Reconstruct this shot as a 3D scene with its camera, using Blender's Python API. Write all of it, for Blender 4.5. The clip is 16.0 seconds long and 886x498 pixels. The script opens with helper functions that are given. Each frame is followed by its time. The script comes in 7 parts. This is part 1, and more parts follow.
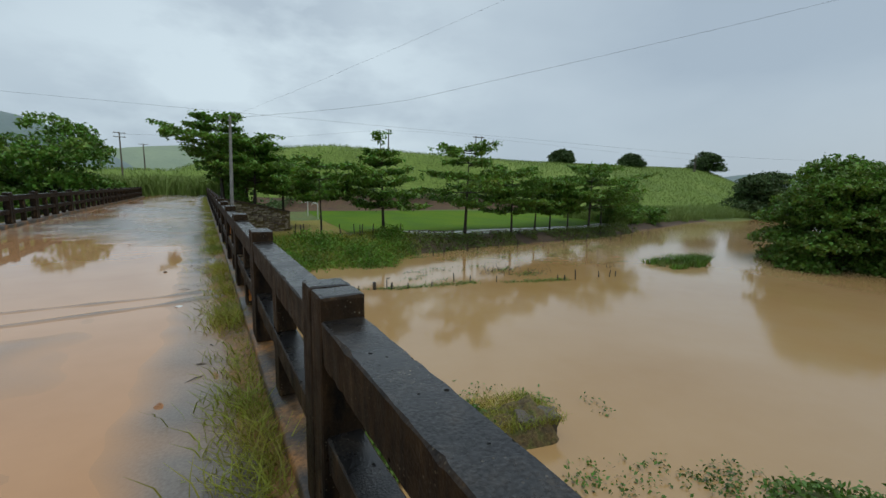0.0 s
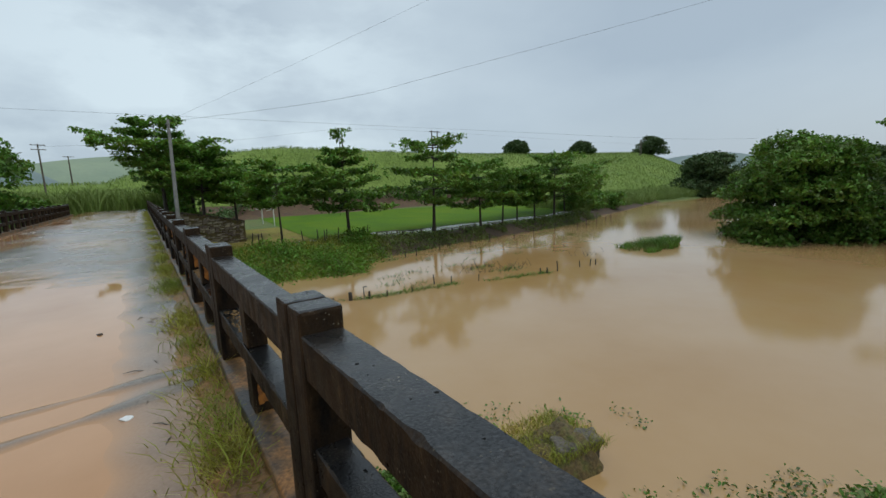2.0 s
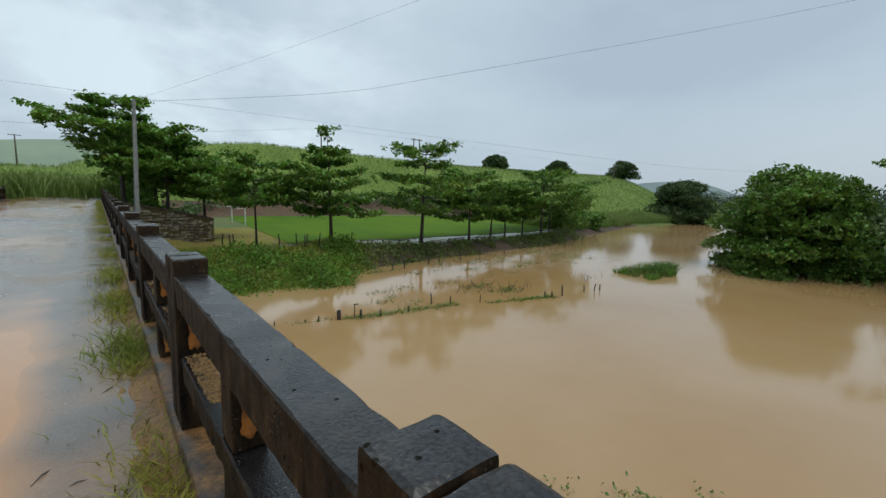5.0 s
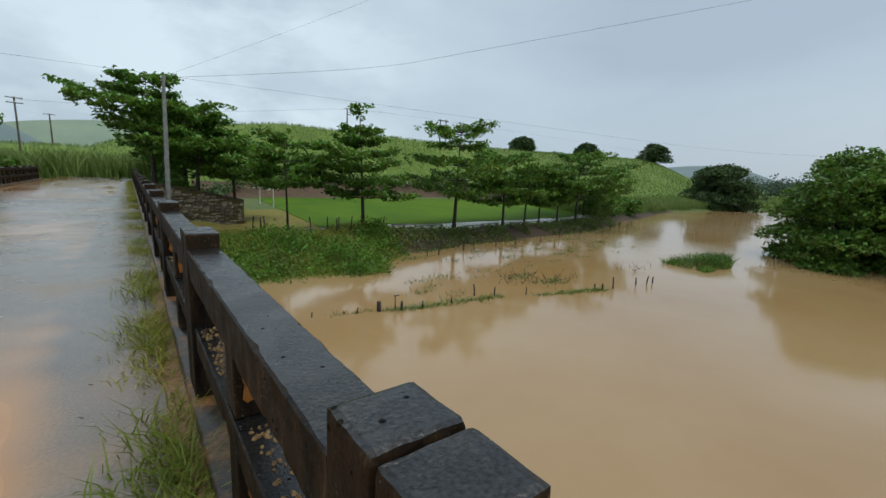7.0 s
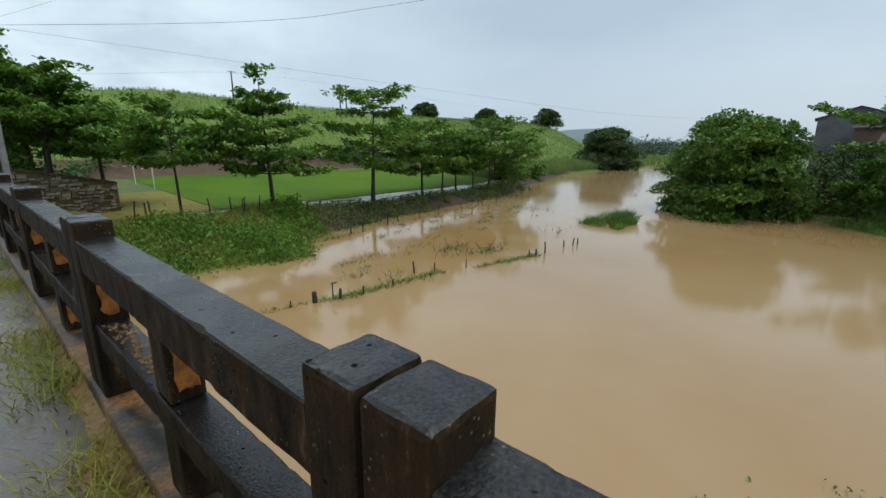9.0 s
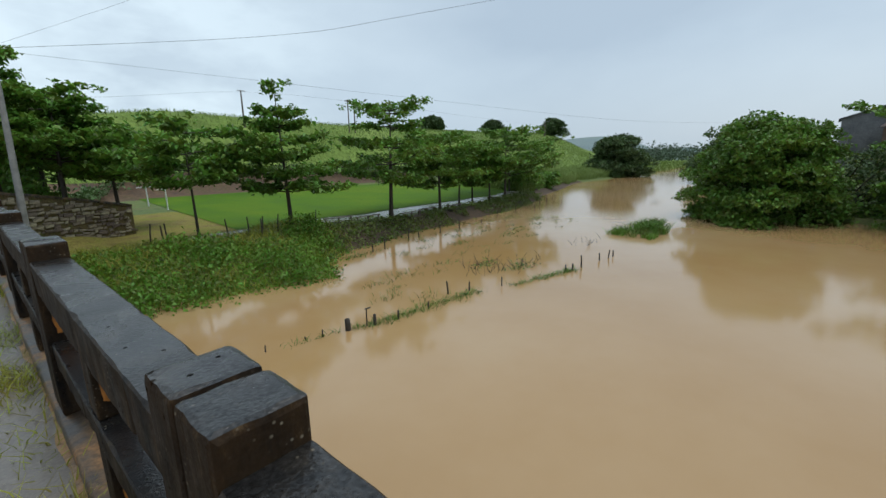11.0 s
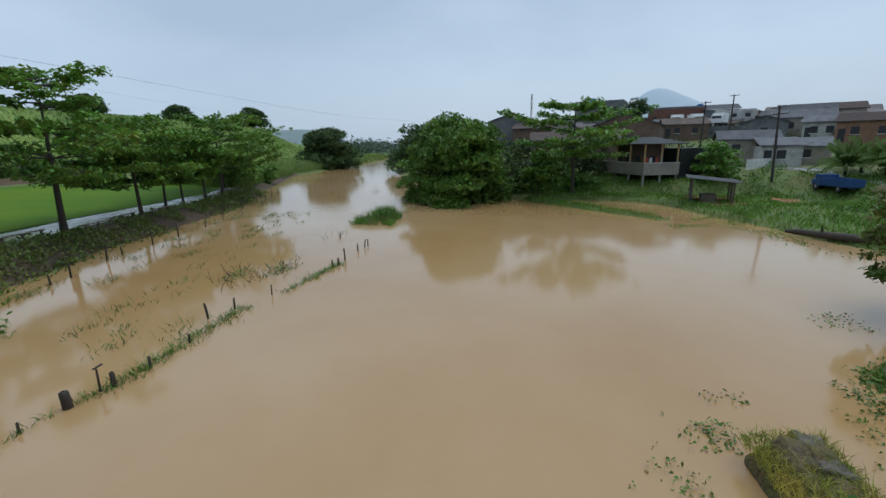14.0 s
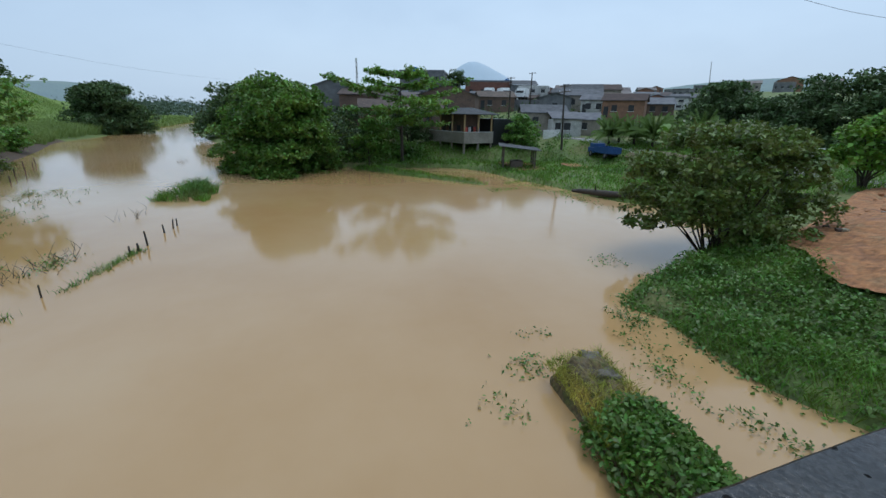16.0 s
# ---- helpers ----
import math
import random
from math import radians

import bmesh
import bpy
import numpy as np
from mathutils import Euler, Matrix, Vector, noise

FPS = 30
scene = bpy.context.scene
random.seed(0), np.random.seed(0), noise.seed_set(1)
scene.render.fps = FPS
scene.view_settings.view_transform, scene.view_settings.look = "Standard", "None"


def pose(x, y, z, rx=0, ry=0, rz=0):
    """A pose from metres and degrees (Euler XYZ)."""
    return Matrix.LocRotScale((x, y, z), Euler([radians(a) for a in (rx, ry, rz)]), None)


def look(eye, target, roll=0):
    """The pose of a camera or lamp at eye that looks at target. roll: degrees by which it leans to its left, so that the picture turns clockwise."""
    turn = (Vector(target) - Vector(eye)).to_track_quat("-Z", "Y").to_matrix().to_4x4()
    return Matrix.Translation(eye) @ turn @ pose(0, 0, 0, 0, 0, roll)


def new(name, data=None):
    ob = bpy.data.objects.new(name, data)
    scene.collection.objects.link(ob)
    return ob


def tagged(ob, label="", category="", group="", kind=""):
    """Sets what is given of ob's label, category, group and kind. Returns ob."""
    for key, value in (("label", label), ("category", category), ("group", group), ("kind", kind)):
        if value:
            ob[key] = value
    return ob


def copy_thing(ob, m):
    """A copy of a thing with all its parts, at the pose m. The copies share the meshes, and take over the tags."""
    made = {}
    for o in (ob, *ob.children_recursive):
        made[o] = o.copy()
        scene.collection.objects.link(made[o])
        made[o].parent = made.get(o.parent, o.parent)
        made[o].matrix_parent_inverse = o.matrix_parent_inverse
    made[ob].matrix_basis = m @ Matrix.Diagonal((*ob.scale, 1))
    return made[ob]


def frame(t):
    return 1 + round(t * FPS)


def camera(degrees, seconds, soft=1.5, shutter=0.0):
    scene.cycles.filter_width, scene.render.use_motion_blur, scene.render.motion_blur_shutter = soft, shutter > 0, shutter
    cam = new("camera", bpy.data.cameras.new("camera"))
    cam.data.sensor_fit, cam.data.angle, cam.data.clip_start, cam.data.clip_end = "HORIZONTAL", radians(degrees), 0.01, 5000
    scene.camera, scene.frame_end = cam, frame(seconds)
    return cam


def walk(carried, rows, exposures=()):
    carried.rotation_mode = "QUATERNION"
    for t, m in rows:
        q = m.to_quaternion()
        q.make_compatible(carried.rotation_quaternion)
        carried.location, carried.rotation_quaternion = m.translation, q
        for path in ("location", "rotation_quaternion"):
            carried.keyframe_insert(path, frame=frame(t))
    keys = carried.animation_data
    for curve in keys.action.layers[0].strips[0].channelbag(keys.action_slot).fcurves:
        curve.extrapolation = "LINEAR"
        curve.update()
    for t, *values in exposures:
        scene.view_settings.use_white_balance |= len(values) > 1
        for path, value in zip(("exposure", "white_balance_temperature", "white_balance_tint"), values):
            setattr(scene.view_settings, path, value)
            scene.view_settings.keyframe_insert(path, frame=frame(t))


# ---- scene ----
cam = camera(93.2, 16.0)
PATH = [
    (0, (-0.318, -0.379, 1.406), (0.665, 1.34, 1.122), 1.2),
    (0.5, (-0.29, 0.136, 1.392), (0.853, 1.753, 1.109), 1.0),
    (1, (-0.355, 0.605, 1.455), (0.644, 2.319, 1.208), -0.4),
    (1.5, (-0.381, 1.269, 1.447), (0.746, 2.889, 1.128), 0.1),
    (2, (-0.379, 1.825, 1.444), (0.764, 3.438, 1.14), -2.2),
    (2.5, (-0.377, 2.386, 1.433), (0.832, 3.957, 1.173), -1.3),
    (3, (-0.305, 2.873, 1.399), (1.046, 4.313, 1.079), -0.2),
    (3.5, (-0.3, 3.487, 1.415), (0.872, 5.088, 1.159), -1.0),
    (3.7, (-0.331, 3.704, 1.43), (0.887, 5.276, 1.215), -0.4),
    (6, (-0.208, 6.341, 1.374), (1.069, 7.848, 1.057), 2.9),
    (6.5, (-0.197, 6.846, 1.369), (1.088, 8.343, 1.04), 3.4),
    (7, (-0.209, 7.38, 1.381), (0.972, 8.958, 1.04), 2.3),
    (7.5, (-0.296, 7.942, 1.369), (0.864, 9.531, 1.014), 3.0),
    (8, (-0.308, 8.505, 1.346), (0.864, 10.079, 0.959), 0.9),
    (8.5, (-0.308, 9.042, 1.354), (1.044, 10.433, 0.866), 0.1),
    (8.7, (-0.337, 9.238, 1.399), (1.119, 10.519, 0.91), 0.9),
    (10.8, (-0.221, 11.364, 1.322), (1.304, 12.588, 0.899), -0.3),
    (11, (-0.162, 11.496, 1.406), (1.309, 12.784, 0.987), -1.1),
    (11.5, (-0.19, 11.998, 1.406), (1.24, 13.338, 1.009), 0.1),
    (12, (-0.153, 12.635, 1.367), (1.254, 13.987, 0.927), 0.9),
    (12.5, (-0.175, 13.139, 1.372), (1.279, 14.433, 0.911), -0.0),
    (13, (-0.146, 13.532, 1.385), (1.555, 14.456, 0.881), 0.5),
    (13.5, (-0.049, 13.877, 1.348), (1.807, 14.411, 0.831), -1.4),
    (14, (-0.147, 14.224, 1.353), (1.794, 14.323, 0.881), -0.8),
    (14.5, (-0.167, 14.251, 1.375), (1.772, 14.294, 0.89), 0.1),
    (15, (-0.141, 14.246, 1.37), (1.782, 14.148, 0.827), 0.7),
    (15.5, (-0.039, 14.192, 1.353), (1.823, 13.766, 0.761), 0.6),
    (16, (-0.115, 14.144, 1.4), (1.675, 13.498, 0.786), 1.0),
]
walk(cam, [(t, look(eye, target, roll)) for t, eye, target, roll in PATH],
     exposures=[(0, -0.05, 6250, 6), (1, -0.05, 6250, 6), (3, 0.09, 6250, 6), (7, 0.07, 6200, 6), (8.5, 0.24, 6150, 6), (11, 0.24, 6150, 6), (13, 0.28, 5850, 6), (14.2, 0.06, 5750, 7), (15, 0.0, 5550, 6), (15.5, 0.06, 5530, 6), (16, 0.24, 5530, 6)])

# ---------------------------------------------------------------- light
world = bpy.data.worlds.new("overcast_sky")
scene.world = world
world.use_nodes = True
wn, wl = world.node_tree.nodes, world.node_tree.links
wn.clear()


def wnode(kind, **kw):
    n = wn.new(kind)
    for k, v in kw.items():
        n.inputs[k].default_value = v
    return n


SUN_EL, SUN_AZ = 72.0, 150.0
w_out = wn.new("ShaderNodeOutputWorld")
w_bg = wnode("ShaderNodeBackground", Strength=1.0)
w_co = wn.new("ShaderNodeTexCoord")
w_map = wn.new("ShaderNodeMapping")
w_map.inputs["Scale"].default_value = (1.0, 1.0, 2.2)
w_noise = wnode("ShaderNodeTexNoise", Scale=1.5, Detail=6.0, Roughness=0.48, Distortion=0.1)
w_ramp = wn.new("ShaderNodeValToRGB")
w_ramp.color_ramp.elements[0].position, w_ramp.color_ramp.elements[0].color = 0.34, (0.388, 0.452, 0.524, 1)
w_ramp.color_ramp.elements[1].position, w_ramp.color_ramp.elements[1].color = 0.68, (0.53, 0.598, 0.657, 1)
w_sep = wn.new("ShaderNodeSeparateXYZ")
w_hor = wn.new("ShaderNodeValToRGB")          # band of paler haze low in the sky
w_hor.color_ramp.elements[0].position, w_hor.color_ramp.elements[0].color = 0.0, (0.75, 0.75, 0.75, 1)
w_hor.color_ramp.elements[1].position, w_hor.color_ramp.elements[1].color = 0.22, (0.0, 0.0, 0.0, 1)
w_mix = wn.new("ShaderNodeMix")
w_mix.data_type = "RGBA"
w_east = wn.new("ShaderNodeVectorMath")       # the haze is greyer to the south-east
w_east.operation = "DOT_PRODUCT"
w_east.inputs[1].default_value = Vector((0.90, -0.43, 0.0))
w_tone = wn.new("ShaderNodeValToRGB")
w_tone.color_ramp.elements[0].position, w_tone.color_ramp.elements[0].color = 0.35, (0.425, 0.496, 0.566, 1)
w_tone.color_ramp.elements[1].position, w_tone.color_ramp.elements[1].color = 0.9, (0.455, 0.488, 0.522, 1)
w_dot = wn.new("ShaderNodeVectorMath")        # thin cloud, brighter, to the north-north-east
w_dot.operation = "DOT_PRODUCT"
w_dot.inputs[1].default_value = Vector((0.13, 0.97, 0.19)).normalized()
w_gap = wn.new("ShaderNodeValToRGB")
w_gap.color_ramp.elements[0].position, w_gap.color_ramp.elements[0].color = 0.86, (0, 0, 0, 1)
w_gap.color_ramp.elements[1].position, w_gap.color_ramp.elements[1].color = 1.0, (1, 1, 1, 1)
w_n2 = wnode("ShaderNodeTexNoise", Scale=3.4, Detail=6.0, Roughness=0.55)
w_r2 = wn.new("ShaderNodeValToRGB")
w_r2.color_ramp.elements[0].position = 0.42
w_r2.color_ramp.elements[1].position = 0.60
w_mul = wn.new("ShaderNodeMath")
w_mul.operation = "MULTIPLY"
w_mix2 = wn.new("ShaderNodeMix")
w_mix2.data_type = "RGBA"
w_mix2.inputs["B"].default_value = (0.66, 0.74, 0.79, 1)
w_sky = wn.new("ShaderNodeTexSky")
w_sky.sky_type = "NISHITA"
w_sky.sun_disc, w_sky.sun_elevation, w_sky.sun_rotation = False, radians(SUN_EL), radians(SUN_AZ)
w_sky.air_density, w_sky.dust_density = 1.0, 4.0
w_add = wn.new("ShaderNodeMix")
w_add.data_type, w_add.blend_type = "RGBA", "ADD"
w_add.inputs["Factor"].default_value = 0.012
wl.new(w_co.outputs["Generated"], w_map.inputs["Vector"])
wl.new(w_map.outputs["Vector"], w_noise.inputs["Vector"])
wl.new(w_map.outputs["Vector"], w_n2.inputs["Vector"])
wl.new(w_noise.outputs["Fac"], w_ramp.inputs["Fac"])
wl.new(w_co.outputs["Generated"], w_sep.inputs["Vector"])
wl.new(w_sep.outputs["Z"], w_hor.inputs["Fac"])
wl.new(w_hor.outputs["Color"], w_mix.inputs["Factor"])
wl.new(w_ramp.outputs["Color"], w_mix.inputs["A"])
wl.new(w_co.outputs["Generated"], w_east.inputs[0])
wl.new(w_east.outputs["Value"], w_tone.inputs["Fac"])
wl.new(w_tone.outputs["Color"], w_mix.inputs["B"])
wl.new(w_co.outputs["Generated"], w_dot.inputs[0])
wl.new(w_dot.outputs["Value"], w_gap.inputs["Fac"])
wl.new(w_n2.outputs["Fac"], w_r2.inputs["Fac"])
wl.new(w_gap.outputs["Color"], w_mul.inputs[0])
wl.new(w_r2.outputs["Color"], w_mul.inputs[1])
wl.new(w_mul.outputs["Value"], w_mix2.inputs["Factor"])
wl.new(w_mix.outputs["Result"], w_mix2.inputs["A"])
wl.new(w_mix2.outputs["Result"], w_add.inputs["A"])
wl.new(w_sky.outputs["Color"], w_add.inputs["B"])
wl.new(w_add.outputs["Result"], w_bg.inputs["Color"])
wl.new(w_bg.outputs["Background"], w_out.inputs["Surface"])

sun = new("sun", bpy.data.lights.new("sun", "SUN"))
sun.data.energy, sun.data.angle, sun.data.color = 1.15, radians(40), (1.0, 0.97, 0.92)
sun.matrix_world = Euler((radians(90 - SUN_EL), 0, radians(180 - SUN_AZ))).to_matrix().to_4x4()


# ---------------------------------------------------------------- materials
def mat(name, stops, scale=4.0, rough=(0.6, 0.8), bump=0.2, detail=6.0, bump_scale=None, metallic=0.0, stretch=(1, 1, 1),
        island=0.0, spec=0.5, objrand=0.0, fine=None, dist=0.02, trans=0.0):
    """Noise-coloured surface. stops: (position, colour) rows of a ramp over a noise of that scale in metres."""
    m = bpy.data.materials.new(name)
    m.use_nodes = True
    nt = m.node_tree
    bs = nt.nodes["Principled BSDF"]
    co = nt.nodes.new("ShaderNodeTexCoord")
    mp = nt.nodes.new("ShaderNodeMapping")
    mp.inputs["Scale"].default_value = stretch
    nz = nt.nodes.new("ShaderNodeTexNoise")
    nz.inputs["Scale"].default_value, nz.inputs["Detail"].default_value, nz.inputs["Roughness"].default_value = scale, detail, 0.6
    rp = nt.nodes.new("ShaderNodeValToRGB")
    el = rp.color_ramp.elements
    while len(el) < len(stops):
        el.new(0.5)
    for e, (p, c) in zip(el, stops):
        e.position, e.color = p, (*c, 1)
    nt.links.new(co.outputs["Object"], mp.inputs["Vector"])
    nt.links.new(mp.outputs["Vector"], nz.inputs["Vector"])
    nt.links.new(nz.outputs["Fac"], rp.inputs["Fac"])
    colour = rp.outputs["Color"]
    nf = nt.nodes.new("ShaderNodeTexNoise")
    nf.inputs["Scale"].default_value, nf.inputs["Detail"].default_value = bump_scale or scale * 7, 5.0
    nt.links.new(mp.outputs["Vector"], nf.inputs["Vector"])
    if fine:
        mx = nt.nodes.new("ShaderNodeMix")
        mx.data_type, mx.blend_type = "RGBA", "MULTIPLY"
        mx.inputs["Factor"].default_value = 1.0
        r2 = nt.nodes.new("ShaderNodeMapRange")
        r2.inputs["From Min"].default_value, r2.inputs["From Max"].default_value = 0.3, 0.7
        r2.inputs["To Min"].default_value, r2.inputs["To Max"].default_value = fine
        nt.links.new(nf.outputs["Fac"], r2.inputs["Value"])
        nt.links.new(colour, mx.inputs["A"])
        nt.links.new(r2.outputs["Result"], mx.inputs["B"])
        colour = mx.outputs["Result"]
    if island or objrand:
        hs = nt.nodes.new("ShaderNodeHueSaturation")
        mr = nt.nodes.new("ShaderNodeMapRange")
        a = island or objrand
        mr.inputs["To Min"].default_value, mr.inputs["To Max"].default_value = 1 - a, 1 + a
        if island:
            src = nt.nodes.new("ShaderNodeNewGeometry").outputs["Random Per Island"]
        else:
            src = nt.nodes.new("ShaderNodeObjectInfo").outputs["Random"]
        nt.links.new(src, mr.inputs["Value"])
        nt.links.new(mr.outputs["Result"], hs.inputs["Value"])
        mh = nt.nodes.new("ShaderNodeMapRange")
        mh.inputs["To Min"].default_value, mh.inputs["To Max"].default_value = 0.5 - a * 0.06, 0.5 + a * 0.06
        nt.links.new(src, mh.inputs["Value"])
        nt.links.new(mh.outputs["Result"], hs.inputs["Hue"])
        nt.links.new(colour, hs.inputs["Color"])
        colour = hs.outputs["Color"]
    nt.links.new(colour, bs.inputs["Base Color"])
    rr = nt.nodes.new("ShaderNodeMapRange")
    rr.inputs["To Min"].default_value, rr.inputs["To Max"].default_value = rough
    rr.inputs["From Min"].default_value, rr.inputs["From Max"].default_value = 0.3, 0.7
    nt.links.new(nz.outputs["Fac"], rr.inputs["Value"])
    nt.links.new(rr.outputs["Result"], bs.inputs["Roughness"])
    if bump:
        bp = nt.nodes.new("ShaderNodeBump")
        bp.inputs["Strength"].default_value, bp.inputs["Distance"].default_value = bump, dist
        nt.links.new(nf.outputs["Fac"], bp.inputs["Height"])
        nt.links.new(bp.outputs["Normal"], bs.inputs["Normal"])
    bs.inputs["Metallic"].default_value = metallic
    bs.inputs["Specular IOR Level"].default_value = spec
    if trans:
        tr = nt.nodes.new("ShaderNodeBsdfTranslucent")
        ms = nt.nodes.new("ShaderNodeMixShader")
        ms.inputs["Fac"].default_value = trans
        nt.links.new(colour, tr.inputs["Color"])
        nt.links.new(bs.outputs["BSDF"], ms.inputs[1])
        nt.links.new(tr.outputs["BSDF"], ms.inputs[2])
        nt.links.new(ms.outputs["Shader"], nt.nodes["Material Output"].inputs["Surface"])
    return m


M_RAIL = mat("wet_black_concrete", [(0.30, (0.006, 0.006, 0.0065)), (0.50, (0.012, 0.0115, 0.011)), (0.66, (0.026, 0.022, 0.018)), (0.80, (0.07, 0.055, 0.035))],
             scale=9.0, rough=(0.5, 0.75), bump=0.45, bump_scale=110, fine=(0.4, 1.7), dist=0.004, spec=0.42)


def wet_tops(m, pale, level):
    """Rain film on level faces, dark pits and pale flecks of lichen on worn concrete."""
    nt = m.node_tree
    bs = nt.nodes["Principled BSDF"]
    co = nt.nodes.new("ShaderNodeTexCoord")
    geo = nt.nodes.new("ShaderNodeNewGeometry")
    sx = nt.nodes.new("ShaderNodeSeparateXYZ")
    nt.links.new(geo.outputs["Normal"], sx.inputs["Vector"])
    film = nt.nodes.new("ShaderNodeMapRange")
    film.inputs["From Min"].default_value, film.inputs["From Max"].default_value = 0.6, 0.97
    nt.links.new(sx.outputs["Z"], film.inputs["Value"])
    mr = nt.nodes.new("ShaderNodeMix")
    nz = nt.nodes.new("ShaderNodeTexNoise")
    nz.inputs["Scale"].default_value, nz.inputs["Detail"].default_value = 5.0, 6.0
    wr = nt.nodes.new("ShaderNodeMapRange")
    wr.inputs["From Min"].default_value, wr.inputs["From Max"].default_value = 0.3, 0.7
    wr.inputs["To Min"].default_value, wr.inputs["To Max"].default_value = level
    nt.links.new(co.outputs["Object"], nz.inputs["Vector"])
    nt.links.new(nz.outputs["Fac"], wr.inputs["Value"])
    nt.links.new(film.outputs["Result"], mr.inputs["Factor"])
    nt.links.new(bs.inputs["Roughness"].links[0].from_socket, mr.inputs["A"])
    nt.links.new(wr.outputs["Result"], mr.inputs["B"])
    nt.links.new(mr.outputs["Result"], bs.inputs["Roughness"])
    gl = nt.nodes.new("ShaderNodeMapRange")
    gl.inputs["To Min"].default_value, gl.inputs["To Max"].default_value = 0.14, 0.62
    nt.links.new(film.outputs["Result"], gl.inputs["Value"])
    nt.links.new(gl.outputs["Result"], bs.inputs["Specular IOR Level"])
    # flecks of pale lichen, gathered in patches
    vo = nt.nodes.new("ShaderNodeTexVoronoi")
    vo.inputs["Scale"].default_value = 62.0
    nt.links.new(co.outputs["Object"], vo.inputs["Vector"])
    fl = nt.nodes.new("ShaderNodeMapRange")
    fl.inputs["From Min"].default_value, fl.inputs["From Max"].default_value = 0.24, 0.10
    nt.links.new(vo.outputs["Distance"], fl.inputs["Value"])
    pn = nt.nodes.new("ShaderNodeTexNoise")
    pn.inputs["Scale"].default_value, pn.inputs["Detail"].default_value = 6.5, 5.0
    nt.links.new(co.outputs["Object"], pn.inputs["Vector"])
    pm = nt.nodes.new("ShaderNodeMapRange")
    pm.inputs["From Min"].default_value, pm.inputs["From Max"].default_value = 0.50, 0.70
    nt.links.new(pn.outputs["Fac"], pm.inputs["Value"])
    mu = nt.nodes.new("ShaderNodeMath")
    mu.operation = "MULTIPLY"
    nt.links.new(fl.outputs["Result"], mu.inputs[0])
    nt.links.new(pm.outputs["Result"], mu.inputs[1])
    cm = nt.nodes.new("ShaderNodeMix")
    cm.data_type = "RGBA"
    nt.links.new(mu.outputs["Value"], cm.inputs["Factor"])
    nt.links.new(bs.inputs["Base Color"].links[0].from_socket, [i for i in cm.inputs if i.name == "A" and i.type == "RGBA"][0])
    [i for i in cm.inputs if i.name == "B" and i.type == "RGBA"][0].default_value = (*pale, 1)
    nt.links.new([o for o in cm.outputs if o.type == "RGBA"][0], bs.inputs["Base Color"])
    # chipped pits
    v2 = nt.nodes.new("ShaderNodeTexVoronoi")
    v2.inputs["Scale"].default_value = 26.0
    nt.links.new(co.outputs["Object"], v2.inputs["Vector"])
    pit = nt.nodes.new("ShaderNodeMapRange")
    pit.inputs["From Min"].default_value, pit.inputs["From Max"].default_value = 0.06, 0.13
    v2.inputs["Randomness"].default_value = 1.0
    warp = nt.nodes.new("ShaderNodeMath")
    warp.operation = "ADD"
    wn = nt.nodes.new("ShaderNodeMapRange")
    wn.inputs["From Min"].default_value, wn.inputs["From Max"].default_value = 0.42, 0.62
    wn.inputs["To Min"].default_value, wn.inputs["To Max"].default_value = -0.05, 0.3
    nt.links.new(nz.outputs["Fac"], wn.inputs["Value"])
    nt.links.new(v2.outputs["Distance"], warp.inputs[0])
    nt.links.new(wn.outputs["Result"], warp.inputs[1])
    nt.links.new(warp.outputs["Value"], pit.inputs["Value"])
    # a pit holds no rain film: it stays rough
    pr = nt.nodes.new("ShaderNodeMix")
    pr.inputs["A"].default_value = 0.95
    nt.links.new(pit.outputs["Result"], pr.inputs["Factor"])
    nt.links.new(mr.outputs["Result"], pr.inputs["B"])
    nt.links.new(pr.outputs["Result"], bs.inputs["Roughness"])
    bp = nt.nodes.new("ShaderNodeBump")
    bp.inputs["Strength"].default_value, bp.inputs["Distance"].default_value = 0.9, 0.006
    nt.links.new(pit.outputs["Result"], bp.inputs["Height"])
    nt.links.new(bs.inputs["Normal"].links[0].from_socket, bp.inputs["Normal"])
    nt.links.new(bp.outputs["Normal"], bs.inputs["Normal"])
    gm = nt.nodes.new("ShaderNodeMath")
    gm.operation = "MULTIPLY"
    nt.links.new(gl.outputs["Result"], gm.inputs[0])
    nt.links.new(pit.outputs["Result"], gm.inputs[1])
    gr = nt.nodes.new("ShaderNodeTexNoise")
    gr.inputs["Scale"].default_value, gr.inputs["Detail"].default_value = 130.0, 4.0
    nt.links.new(co.outputs["Object"], gr.inputs["Vector"])
    gs = nt.nodes.new("ShaderNodeMapRange")
    gs.inputs["From Min"].default_value, gs.inputs["From Max"].default_value = 0.38, 0.62
    gs.inputs["To Min"].default_value, gs.inputs["To Max"].default_value = 0.65, 1.2
    nt.links.new(gr.outputs["Fac"], gs.inputs["Value"])
    g2 = nt.nodes.new("ShaderNodeMath")
    g2.operation = "MULTIPLY"
    nt.links.new(gm.outputs["Value"], g2.inputs[0])
    nt.links.new(gs.outputs["Result"], g2.inputs[1])
    nt.links.new(g2.outputs["Value"], bs.inputs["Specular IOR Level"])
    # upright faces carry brown algae in streaks
    mp = nt.nodes.new("ShaderNodeMapping")
    mp.inputs["Scale"].default_value = (1, 1, 0.3)
    nt.links.new(co.outputs["Object"], mp.inputs["Vector"])
    sn = nt.nodes.new("ShaderNodeTexNoise")
